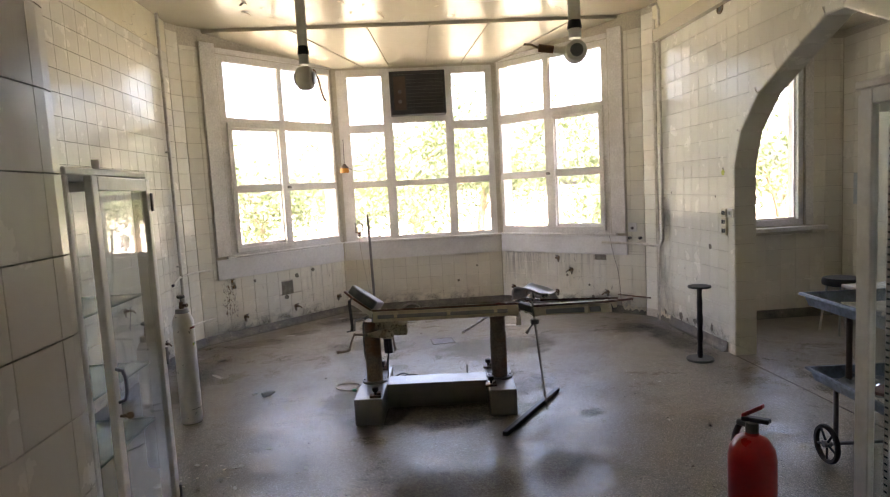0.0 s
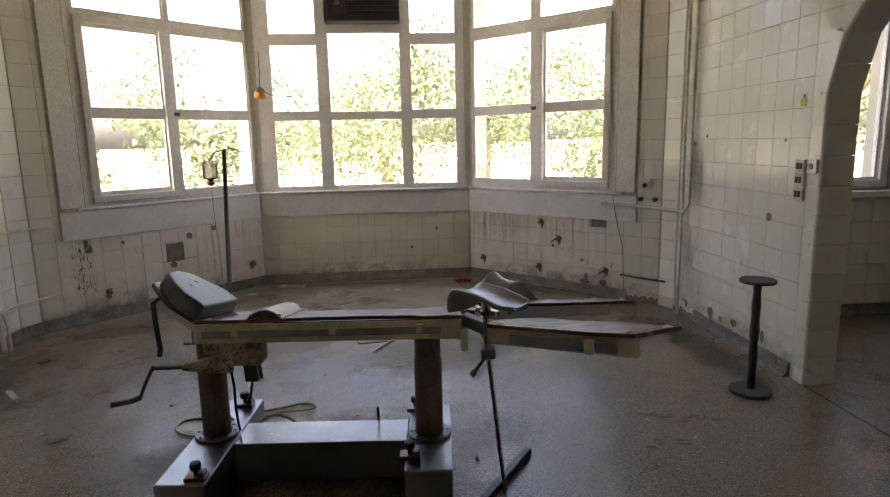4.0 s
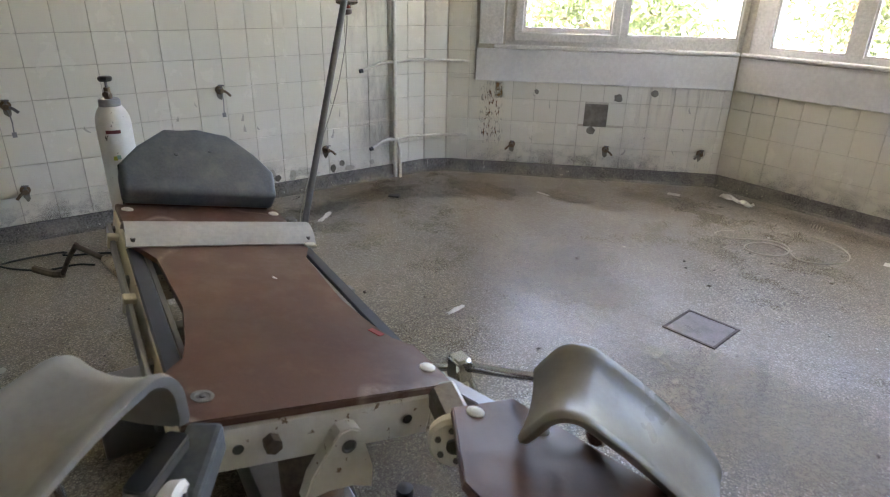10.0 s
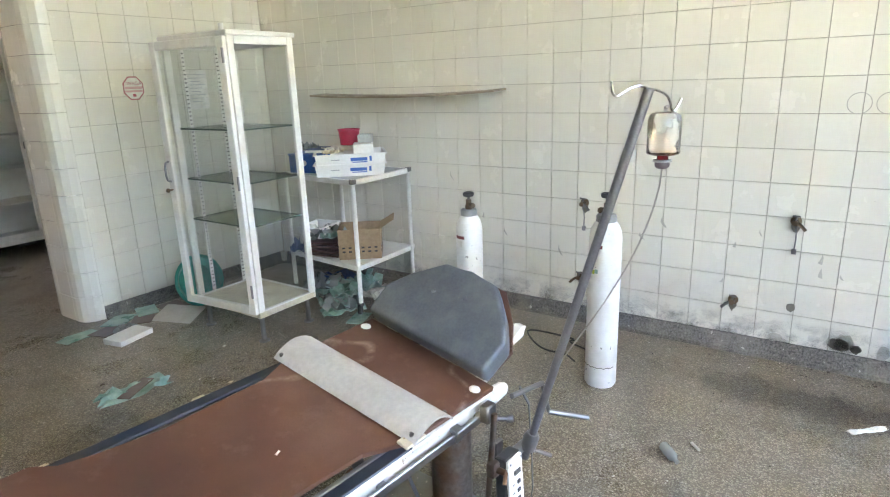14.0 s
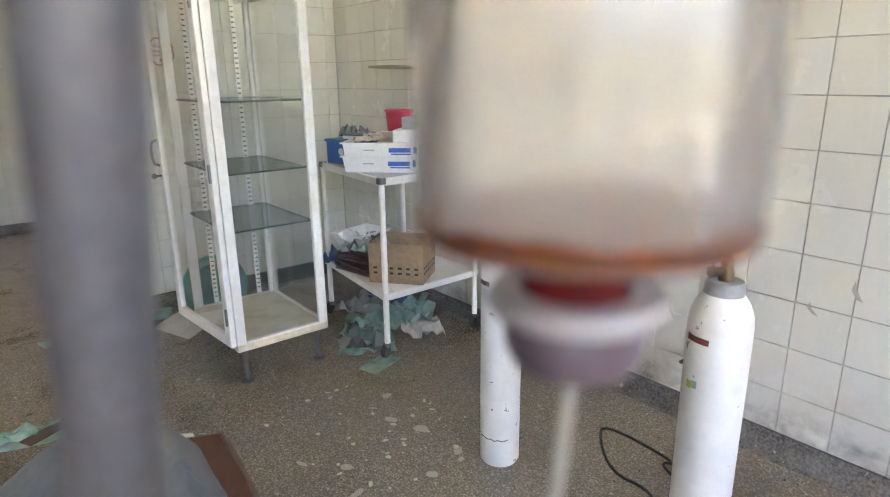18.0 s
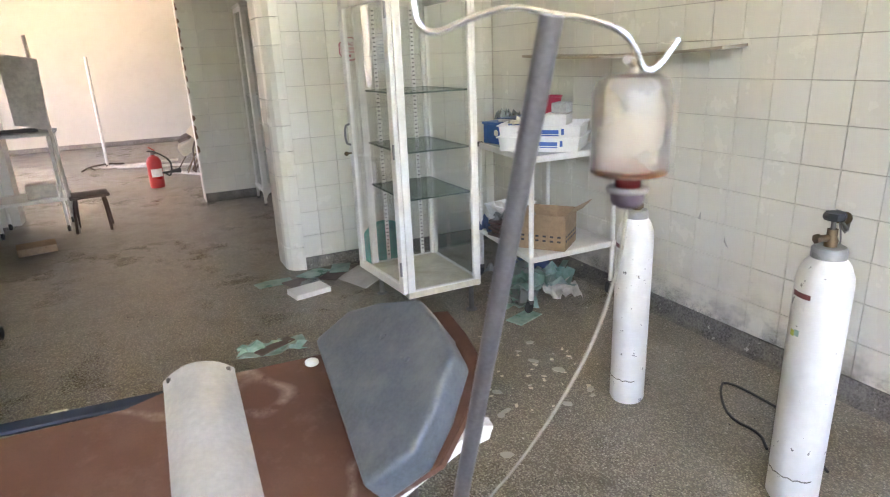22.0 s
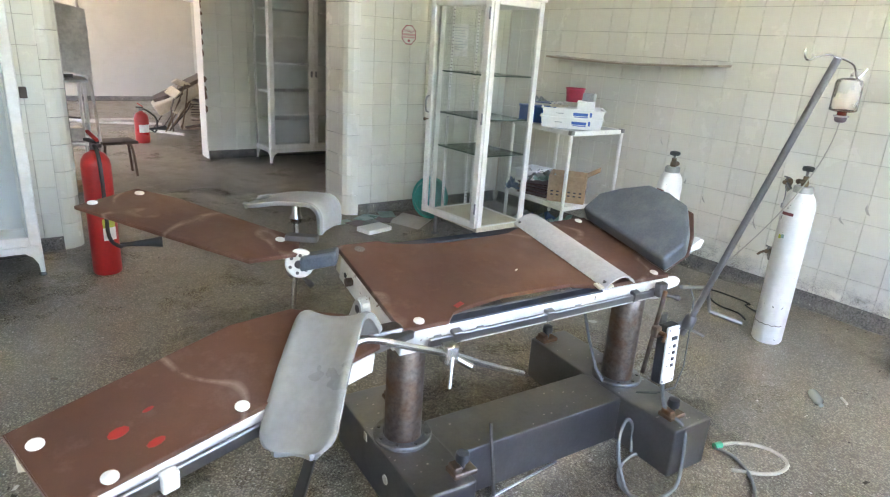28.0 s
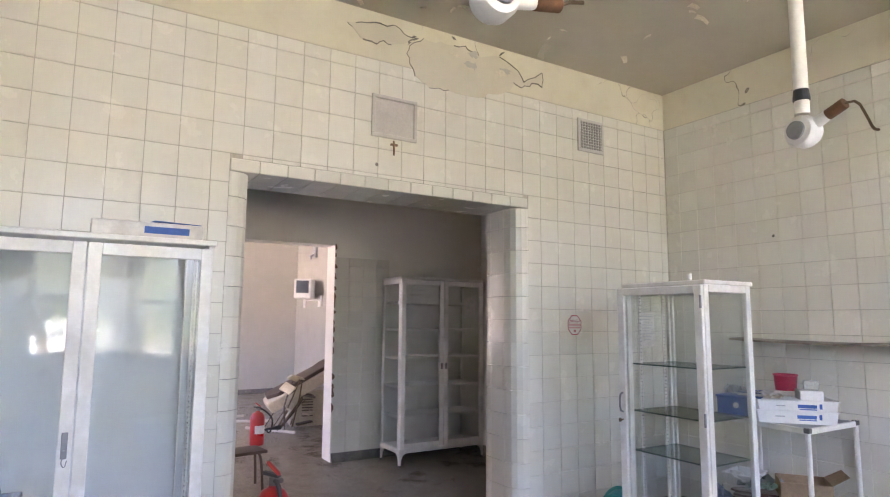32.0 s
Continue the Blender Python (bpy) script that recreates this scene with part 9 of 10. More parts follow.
arms = thing("surgical_lamp_mount", "white jointed ceiling arms of a removed surgical lamp", "ceiling arm", at=(-0.1, 3.41, ZC))
MX, MY = 0.02, 3.42
bm = B()
lathe(bm, [(0.001, -0.075), (0.10, -0.072), (0.145, -0.055), (0.152, -0.02), (0.15, 0.0)], 36, Matrix.Translation((MX, MY, ZC - 0.001)))
part("mount_plate", bm, WHITE_ENAMEL, arms, "round white ceiling mount", smooth=True)
bm = B()
lathe(bm, [(0.048, 2.99), (0.048, 3.06), (0.052, 3.065), (0.052, 3.075), (0.045, 3.08), (0.042, 3.22)], 24, Matrix.Translation((MX, MY, 0)))
hubp = part("spindle", bm, WHITE_ENAMEL, arms, smooth=True)
bm = B()
lathe(bm, [(0.046, 3.078), (0.054, 3.078), (0.054, 3.092), (0.046, 3.092)], 24, Matrix.Translation((MX, MY, 0)))
part("band", bm, BLACK, hubp)


def link(p, q, w_, h_, nm="arm"):
    bm = B()
    p, q = Vector(p), Vector(q)
    box(bm, (p + q) / 2, ((q - p).length, w_, h_), basis((0, 0, 0), q - p, (0, 0, 1)).to_3x3(), 0.012, 2)
    return part(nm, bm, WHITE_ENAMEL, arms)


link((MX, MY, 3.155), (1.01, 3.40, 3.155), 0.06, 0.085)
link((MX, MY, 3.02), (-0.40, 3.385, 2.84), 0.045, 0.06)


def drop(x, y, z0, zh, r, tip, tag_):
    bm = B()
    lathe(bm, [(r, zh + 0.07), (r, z0 - 0.10), (r * 1.15, z0 - 0.095), (r * 1.15, z0)], 20, Matrix.Translation((x, y, 0)))
    d_ = part("drop_tube", bm, WHITE_ENAMEL, arms, smooth=True)
    for z in (zh + 0.12, z0 - 0.13):
        bm = B()
        lathe(bm, [(r * 1.02, z), (r * 1.18, z + 0.002), (r * 1.18, z + (0.012 if z < zh + 0.2 else 0.04)), (r * 1.02, z + 0.045)], 20, Matrix.Translation((x, y, 0)))
        part("band", bm, BLACK, d_)
    face = Vector((tip[0], tip[1], 0)).normalized()
    nrm = Vector((-face.y, face.x, 0))
    bm = B()
    f = basis(Vector((x, y, zh)), face, nrm)
    lathe(bm, [(0.028, -0.046), (0.054, -0.036), (0.062, -0.02), (0.062, 0.02), (0.054, 0.036), (0.028, 0.046)], 28, f)
    h_ = part("joint_head", bm, WHITE_ENAMEL, arms, "round white joint head", smooth=True)
    for s in (1, -1):
        bm = B()
        lathe(bm, [(0.036, 0.044 * s), (0.034, 0.052 * s), (0.020, 0.055 * s), (0.001, 0.055 * s)], 24, f)
        part("cover_disc", bm, SHELL_GREY, h_, smooth=True)
    p = Vector((x, y, zh))
    e = p + Vector(tip)
    bm = B()
    rod(bm, p + Vector(tip) * 0.25, p.lerp(e, 0.62), 0.024, 0.019)
    part("stub_arm", bm, WHITE_ENAMEL, h_, smooth=True)
    bm = B()
    rod(bm, p.lerp(e, 0.60), e, 0.021)
    part("rusty_end", bm, RUST, h_, "rust-brown tube end", smooth=True)
    return e


e1 = drop(-0.463, 3.37, 2.86, 2.13, 0.026, (0.02, 0.16, 0.06), 0)
bm = B()
tube(bm, [e1, e1 + Vector((0.02, 0.05, -0.01)), e1 + Vector((0.03, 0.08, -0.08)), e1 + Vector((0.04, 0.10, -0.13)), e1 + Vector((0.05, 0.12, -0.14))], 0.005, 6, 1)
part("loose_wire", bm, BRASS, arms, "loose brown wire")
link((-0.44, 3.385, 2.84), (-0.50, 3.37, 2.84), 0.05, 0.06, "elbow")
e2 = drop(1.01, 3.40, 3.19, 2.22, 0.034, (-0.20, 0.02, 0.03), 1)
bm = B()
tube(bm, [e2, e2 + Vector((-0.04, 0, 0.02)), e2 + Vector((-0.08, 0.01, 0.025))], 0.006, 6)
part("loose_wire", bm, BRASS, arms)

# peeling paint hanging from the ceiling
rnd = random.Random(21)
for k in range(150):
    if k < 60:
        x, y = -0.95 + rnd.gauss(0, 0.35), 3.3 + rnd.gauss(0, 0.5)
    elif k < 100:
        x, y = rnd.uniform(-1.4, 1.2), 2.2 + rnd.gauss(0, 0.5)
    else:
        x, y = rnd.uniform(-1.9, 2.2), rnd.uniform(4.4, 6.5)
    if y < YB + 0.06 or y > 6.55 or x < XL + 0.05:
        continue
    s = rnd.uniform(0.015, 0.05) * (1.6 if k % 7 == 0 else 1)
    a, curl = rnd.uniform(0, 6.3), rnd.uniform(0.3, 1.0)
    rows = []
    for i in range(4):
        u = i / 3
        rows.append([Vector((x + math.cos(a) * u * s * 1.5 - math.sin(a) * v * s, y + math.sin(a) * u * s * 1.5 + math.cos(a) * v * s, ZC - 0.002 - curl * s * u * u)) for v in (-0.5 * (1 - 0.3 * u), 0.1, 0.6 * (1 - 0.5 * u))])
    tagged(part("paint_flake", shell(B(), rows, 0.0012), FLAKE if k % 4 else CEILING), "curled flake of peeling ceiling paint", "paint flake", group="peeling ceiling paint")
for k, (x, y, rx, ry) in enumerate(((-0.9, 3.0, 0.30, 0.10), (-0.6, 4.9, 0.22, 0.06), (0.5, 5.4, 0.25, 0.06), (-1.2, 5.6, 0.3, 0.07), (0.1, 2.3, 0.3, 0.08), (1.3, 5.0, 0.2, 0.05), (-0.4, 2.6, 0.25, 0.09), (0.9, 6.0, 0.22, 0.05))):
    bm = B()
    prism(bm, ragged(x, y, rx, ry, k + 40, 17, 0.6), ZC - 0.0012, ZC + 0.0005)
    part("bare_patch", bm, WHITE_PLASTER, bpy.data.objects["ceiling"])

# ---- hall things ----
o = thing("shelf_table", "white metal shelf table in the hall", "table", at=(1.0, -0.95, 0))
for x in (0.78, 1.26):
    for y in (-0.82, -1.18):
        bm = B()
        rod(bm, (x, y, 0.05), (x, y, 0.84), 0.014)
        part("leg", bm, WHITE_ENAMEL, o)
        bm = B()
        lathe(bm, [(0.03, -0.01), (0.03, 0.01)], 16, Matrix.Translation((x, y, 0.031)) @ pose(0, 0, 0, 0, 90, 0))
        part("castor", bm, RUBBER, o)
for z, mat in ((0.835, GREY_BOX), (0.285, WHITE_ENAMEL)):
    bm = B()
    box(bm, (1.02, -1.0, z), (0.54, 0.42, 0.03), bev=0.004)
    part("shelf", bm, mat, o)
sheet("black_tool", 0.98, -0.90, 0.852, 0.26, 0.05, 5, BLACK, "small black tools on the hall table", "tool", 0.03)
o = thing("hall_carton", "grey-brown carton on the lower shelf", "box", at=(0.95, -0.95, 0.3))
bm = B()
box(bm, (0.93, -0.95, 0.36), (0.22, 0.18, 0.115), turn(6), 0.004)
part("carton", bm, GREY_WOOD, o)
o = thing("flat_carton", "flat brown carton on the hall floor", "box", at=(1.0, -0.3, 0))
bm = B()
box(bm, (0.95, -0.25, 0.03), (0.26, 0.2, 0.058), turn(10), 0.004)
part("carton", bm, CARD, o)
o = thing("leaning_board", "grey-brown board leaning in the hall on a long stick", "board", at=(0.72, -0.9, 0))
bm = B()
prism(bm, [(-0.13, 0.0), (0.13, -0.05), (0.11, 0.50), (-0.12, 0.55)], 0, 0.012, basis((0.85, -0.72, 1.42), (1, 0, 0), (0, 0.98, 0.15)))
part("board", bm, GREY_WOOD, o)
bm = B()
rod(bm, (0.70, -0.70, 0.0), (0.78, -0.75, 1.6), 0.014, n=8)
part("stick", bm, GREY_WOOD, o)
o = thing("wooden_stool", "small brown stool with bent metal legs in the hall", "stool", at=(0.58, -0.72, 0))
bm = B()
box(bm, (0.58, -0.78, 0.305), (0.30, 0.26, 0.026), turn(8), 0.008, 2)
part("seat", bm, BROWN, o)
for dx in (-0.13, 0.13):
    bm = B()
    tube(bm, [(0.58 + dx, -0.66, 0.0), (0.58 + dx * 0.9, -0.675, 0.22), (0.58 + dx * 0.8, -0.70, 0.287), (0.58 + dx * 0.8, -0.86, 0.287), (0.58 + dx * 0.9, -0.885, 0.22), (0.58 + dx, -0.90, 0.0)], 0.011, 8, 1)
    part("leg_frame", bm, BROWN, o, smooth=True)

# ---- far room ----
o = thing("wrecked_machine", "overturned beige machine with torn panels and wires", "machine", at=(-0.85, -3.4, 0))
bm = B()
box(bm, (-1.0, -3.55, 0.25), (0.72, 0.5, 0.46), turn(-10), 0.02, 2)
part("cabinet", bm, BEIGE, o)
bm = B()
box(bm, (-0.80, -3.37, 0.565), (1.12, 0.42, 0.15), Matrix.Rotation(radians(29), 3, "Y") @ turn(-6), 0.03, 2)
part("lid", bm, BEIGE, o)
bm = B()
tilt_ = Matrix.Rotation(radians(29), 3, "Y") @ turn(-6)
prism(bm, [(-0.56, -0.20), (-0.30, -0.215), (-0.22, -0.16), (0.06, -0.21), (0.16, -0.15), (0.50, -0.20), (0.52, 0.02), (0.38, 0.18), (0.10, 0.20), (-0.56, 0.20)], 0.0, 0.045, Matrix.Translation(Vector((-0.80, -3.37, 0.565)) + tilt_ @ Vector((0, 0, 0.08))) @ tilt_.to_4x4(), 0.006)
part("panel", bm, BROWN, o, "dark torn lining")
bm = B()
box(bm, (-1.06, -3.292, 0.25), (0.035, 0.012, 0.40), turn(-10), 0.003)
part("door_gap", bm, BROWN, o)
for k in range(7):
    bm = B()
    box(bm, (-0.80, -3.288, 0.16 + 0.035 * k), (0.14, 0.008, 0.012), turn(-10))
    part("vent_slot", bm, BROWN, o)
rnd = random.Random(33)
for k in range(9):
    bm = B()
    p = Vector((-0.70 + rnd.uniform(-0.1, 0.15), -3.25 + rnd.uniform(-0.1, 0.15), rnd.uniform(0.3, 0.75)))
    tube(bm, [p, p + Vector((rnd.uniform(0, 0.2), rnd.uniform(-0.1, 0.2), -0.1)), p + Vector((rnd.uniform(0.1, 0.35), rnd.uniform(-0.1, 0.2), -p.z + 0.05))], rnd.uniform(0.006, 0.014), 6, 1)
    part("torn_wire", bm, BROWN if k % 2 else BRASS, o)
for k in range(6):
    bm = B()
    p = Vector((-0.62 + rnd.uniform(-0.2, 0.15), -3.2 + rnd.uniform(-0.1, 0.1), 0.1 + 0.11 * k))
    box(bm, p, (rnd.uniform(0.1, 0.25), rnd.uniform(0.06, 0.14), 0.025), Euler((rnd.uniform(-1, 1), rnd.uniform(-0.6, 0.6), rnd.uniform(0, 3))).to_matrix(), 0.004)
    part("torn_panel", bm, BEIGE if k % 3 else BROWN, o)
o = thing("metal_rails", "white metal rails and bits lying on the far floor", "metal scrap", at=(0.2, -4.2, 0))
for a, b in (((-0.5, -4.0, 0.02), (0.5, -4.4, 0.02)), ((-0.3, -4.6, 0.02), (0.7, -4.5, 0.02)), ((-0.55, -3.0, 0.015), (-0.1, -3.6, 0.02))):
    bm = B()
    rod(bm, a, b, 0.018)
    part("rail", bm, PIPE_PAINT, o)
o = thing("broken_stand", "toppled dark metal stand on the far floor", "metal stand", at=(0.7, -4.55, 0))
bm = B()
tube(bm, [(0.93, -4.35, 0.015), (0.84, -4.42, 0.06), (0.60, -4.62, 0.06), (0.42, -4.80, 0.015)], 0.012, 8, 1)
rod(bm, (0.84, -4.42, 0.06), (0.78, -4.52, 0.0), 0.010)
rod(bm, (0.60, -4.62, 0.06), (0.66, -4.52, 0.0), 0.010)
part("frame", bm, BROWN, o)
o = thing("white_stand", "slim white pole stand on the far floor", "stand", at=(0.62, -4.6, 0))
bm = B()
rod(bm, (0.62, -4.6, 0.02), (0.62, -4.6, 1.5), 0.02)
part("pole", bm, PIPE_PAINT, o)
for a in (0.3, 2.4, 4.5):
    bm = B()
    rod(bm, (0.62, -4.6, 0.03), (0.62 + 0.3 * math.cos(a), -4.6 + 0.3 * math.sin(a), 0.02), 0.016)
    part("foot", bm, PIPE_PAINT, o)
o = thing("wall_monitor", "small white patient monitor on a wall bracket", "monitor", at=(-1.62, -6.0, 1.75))
bm = B()
box(bm, (-1.60, -6.0, 1.95), (0.30, 0.40, 0.34), turn(-30), 0.02, 2)
part("case", bm, WHITE_PLASTIC, o)
bm = B()
R = turn(-30)
box(bm, Vector((-1.60, -6.0, 1.98)) + R @ Vector((0.152, 0, 0)), (0.004, 0.30, 0.22), R)
box(bm, Vector((-1.60, -6.0, 1.98)) + R @ Vector((0, 0.202, 0)), (0.22, 0.004, 0.22), R)
part("screen", bm, SCREEN, o)
bm = B()
box(bm, (-1.75, -6.0, 1.76), (0.30, 0.10, 0.03))
rod(bm, (-1.60, -6.0, 1.78), (-1.60, -6.0, 1.62), 0.02)
box(bm, (-1.885, -6.0, 1.74), (0.03, 0.12, 0.2))
part("bracket", bm, WHITE_ENAMEL, o)
o = thing("wall_bracket", "small grey lamp bracket high on the far wall", "bracket", at=(fx0, -6.3, 2.62))
bm = B()
box(bm, (fx0 + 0.03, -6.3, 2.66), (0.05, 0.16, 0.22), bev=0.01)
part("plate", bm, GREY_BOX, o)
bm = B()
tube(bm, [(fx0 + 0.05, -6.3, 2.62), (fx0 + 0.14, -6.24, 2.56), (fx0 + 0.20, -6.10, 2.57), (fx0 + 0.22, -5.95, 2.50)], 0.018, 8, 1)
part("arm", bm, GREY_BOX, o, smooth=True)
for m_, n_ in ((wall_frame((fx0, fy), (fx1, fy)), fx1 - fx0), (wall_frame((fx0, YF - 0.22), (fx0, fy)), YF - 0.22 - fy)):
    skirting(m_, 0.05, n_ - 0.05)

# ---- floor things ----
o = thing("floor_drain", "square grey drain cover with a crumbled dark rim", "drain cover", at=(0.33, 5.97, 0))
Rd = turn(6)
bm = B()
for dx, dy, sx, sy in ((0, 0.105, 0.222, 0.012), (0, -0.105, 0.222, 0.012), (0.105, 0, 0.012, 0.198), (-0.105, 0, 0.012, 0.198)):
    box(bm, Vector((0.331, 5.967, 0.002)) + Rd @ Vector((dx, dy, 0)), (sx, sy, 0.006), Rd, 0.001)
part("rim", bm, worn("grimy_drain_rim", (0.075, 0.06, 0.052), 0.7, dirt=(0.15, 0.12, 0.10), amount=0.8, grain=90, patch=30, var=0.4), o)
bm = B()
box(bm, (0.331, 5.967, 0.001), (0.198, 0.198, 0.004), Rd, 0.001)
part("cover", bm, worn("drain_cover_grey", (0.20, 0.175, 0.165), 0.5, dirt=(0.10, 0.085, 0.075), amount=0.7, grain=120, patch=14, var=0.25), o)
# hairline cracks that run out from the drain
CRACK = worn("floor_crack", (0.10, 0.085, 0.07), 0.8, var=0.3)
for seed, ends_ in enumerate((((0.21, 5.87), (0.06, 5.855), (-0.10, 5.80)), ((0.45, 6.075), (0.64, 6.02), (0.92, 6.19), (1.25, 6.28)), ((0.42, 5.84), (0.47, 5.70), (0.60, 5.62)))):
    rnd = random.Random(seed + 3)
    line_ = []
    for p, q in zip(ends_, ends_[1:]):
        line_ += [(p[0] + (q[0] - p[0]) * k / 9 + rnd.gauss(0, 0.004), p[1] + (q[1] - p[1]) * k / 9 + rnd.gauss(0, 0.005)) for k in range(9)]
    bm = B()
    for k, (p, q) in enumerate(zip(line_, line_[1:])):
        w = rnd.uniform(0.0009, 0.0022) * (1 - 0.7 * k / len(line_))
        side_ = Vector((q[1] - p[1], p[0] - q[0], 0)).normalized() * w
        bm.faces.new([bm.verts.new(Vector((a[0], a[1], 0.0006)) + e) for a, e in ((p, side_), (q, side_), (q, -side_), (p, -side_))])
    part("crack", bm, CRACK, bpy.data.objects["floor"])
rnd = random.Random(55)
for k in range(70):
    x, y = (-1.28 + rnd.gauss(0, 0.14), 3.22 + rnd.gauss(0, 0.16)) if k < 45 else (rnd.uniform(-1.6, -0.6), rnd.uniform(2.7, 3.7))
    s = rnd.uniform(0.004, 0.017) if k % 6 else rnd.uniform(0.022, 0.034)
    bm = B()
    prism(bm, ragged(0, 0, s, s * rnd.uniform(0.4, 0.9), k, 7), 0.0, 0.0015, pose(x, y, 0.0008, rnd.uniform(-3, 3), rnd.uniform(-3, 3), rnd.uniform(0, 180)))
    tagged(part("paint_flake", bm, FLAKE if k % 3 else WHITE_PLASTER), "fallen pale paint flake on the floor", "paint flake", group="fallen paint flakes")
sheet("white_tile_box", -0.67, 1.76, 0.0, 0.22, 0.14, 12, WHITE_PLASTIC, "flat white plastic box on the floor by the doorway", "box", 0.03)
sheet("grey_sheet", -0.99, 1.72, 0.01, 0.24, 0.28, 20, BOARD_GREY, "grey plastic sheet leaning on the cabinet foot", "sheet", 0.004, (0, 14))
sheet("dark_liner", -0.34, 2.42, 0.018, 0.20, 0.06, 28, FILM_PLATE, "dark strip inside a green packet on the floor", "strip", 0.004)
crumple("plastic_packet", -0.33, 2.41, 0.002, (0.30, 0.13), 71, GREENISH, "green plastic packet on the floor", "packet", 0.3)
for k, (x, y, w, h, mat) in enumerate(((-0.55, 1.48, 0.16, 0.12, GREENISH), (-0.66, 1.56, 0.18, 0.14, FILM_PLATE), (-0.78, 1.46, 0.20, 0.14, GREENISH), (-0.86, 1.58, 0.16, 0.12, FILM_PLATE), (-0.95, 1.47, 0.18, 0.12, GREENISH), (-1.08, 1.55, 0.18, 0.14, FILM_PLATE), (-0.44, 1.55, 0.10, 0.08, GREENISH), (-0.72, 1.64, 0.12, 0.10, CLEARISH))):
    if mat is CLEARISH:
        crumple("plastic_film", x, y, 0.004, (w, h), 80 + k, mat, "crumpled clear film on the floor by the doorway", "plastic film", 0.3)
    else:
        sheet("glass_plate", x, y, 0.004 * k, w, h, 17 * k, mat, "green glass plate lying on the floor by the doorway" if mat is GREENISH else "dark plate lying on the floor by the doorway", "plate", 0.004, (1.5, -1.2))
o = thing("green_basin", "teal plastic basin standing on edge behind the cabinet", "basin", at=(-1.22, 1.70, 0))
bm = B()
lathe(bm, [(0.12, 0.0), (0.155, 0.09), (0.17, 0.092), (0.17, 0.098), (0.15, 0.096), (0.115, 0.006), (0.001, 0.005)], 32, basis((-1.22, 1.62, 0.168), (1, 0, 0), (0.25, 0.93, 0.22)))
part("basin", bm, TEAL, o, smooth=True)
o = thing("clear_bottle", "small crushed clear bottle lying on the floor", "bottle", at=(-1.11, 4.65, 0))
bm = B()
lathe(bm, [(0.001, 0.0), (0.018, 0.002), (0.020, 0.01), (0.019, 0.075), (0.009, 0.09), (0.009, 0.105), (0.001, 0.106)], 16, basis((-1.14, 4.62, 0.02), (0, 0, 1), (0.75, 0.66, 0)))
part("body", bm, CLEARISH, o, smooth=True)
o = thing("white_stub", "small white stub with a dark end on the floor", "stub", at=(-1.22, 4.72, 0))
bm = B()
rod(bm, (-1.235, 4.70, 0.006), (-1.20, 4.735, 0.006), 0.0055)
part("stub", bm, PAPER, o)
crumple("red_rag", 1.16, 7.52, 0.002, (0.14, 0.09), 91, RED, "crumpled red rag on the floor in the bay", "rag", 0.5)
sheet("paper_sheet", -0.81, 7.42, 0.0, 0.08, 0.05, 25, PAPER, "scrap of paper on the floor in the bay", "paper")
crumple("paper_sheet", -0.49, 7.64, 0.0, (0.24, 0.06), 93, PAPER, "twisted strip of white paper on the floor in the bay", "paper", 0.35)
crumple("paper_curl", -0.345, 5.22, 0.001, (0.095, 0.022), 97, BOARD_GREY, "curl of peeled grey-white paper on the floor", "paper", 0.5)
sheet("paper_sheet", -1.30, 6.67, 0.0, 0.10, 0.018, 5, PAPER, "narrow white strip on the floor in the bay", "paper")
sheet("paper_sheet", 0.52, 7.35, 0.0, 0.06, 0.05, 10, PAPER, "small paper scrap on the floor in the bay", "paper")
sheet("paper_sheet", 1.12, 6.45, 0.0, 0.13, 0.05, -20, PAPER, "thin paper strip on the floor", "paper")
o = thing("plastic_coil", "small pale coil of plastic on the floor in the bay", "plastic coil", at=(0.064, 7.53, 0))
bm = B()
tube(bm, [(0.03 + 0.0021 * k, 7.53 + 0.016 * math.cos(k * 0.8), 0.020 + 0.016 * math.sin(k * 0.8)) for k in range(40)], 0.0022, 6)
part("coil", bm, HOSE, o, smooth=True)
o = thing("thin_cable", "loose loops of thin pale cable on the floor", "cable", at=(0.05, 7.05, 0))
bm = B()
tube(bm, [(-0.20, 7.12, 0.004), (-0.25, 7.04, 0.004), (-0.235, 6.96, 0.004), (-0.14, 6.99, 0.004), (-0.075, 7.09, 0.004), (0.02, 7.17, 0.006), (0.12, 7.13, 0.008), (0.155, 7.02, 0.006), (0.10, 6.93, 0.004), (0.01, 6.90, 0.004), (-0.05, 6.95, 0.004), (-0.045, 7.05, 0.005), (0.04, 7.12, 0.007), (0.14, 7.08, 0.010), (0.21, 7.0, 0.005), (0.31, 7.06, 0.004), (0.38, 7.19, 0.004), (0.345, 7.32, 0.004), (0.23, 7.41, 0.004), (0.10, 7.40, 0.004)], 0.0034, 6, 2)
part("cable", bm, HOSE, o, smooth=True)
crumple("paper_sheet", -1.66, 5.25, 0.002, (0.16, 0.03), 95, PAPER, "thin strip of paper by the wall", "paper", 0.3)
sheet("black_scrap", -1.78, 5.8, 0.0, 0.07, 0.04, 40, BLACK, "small black scrap on the floor by the wall", "scrap", 0.012)
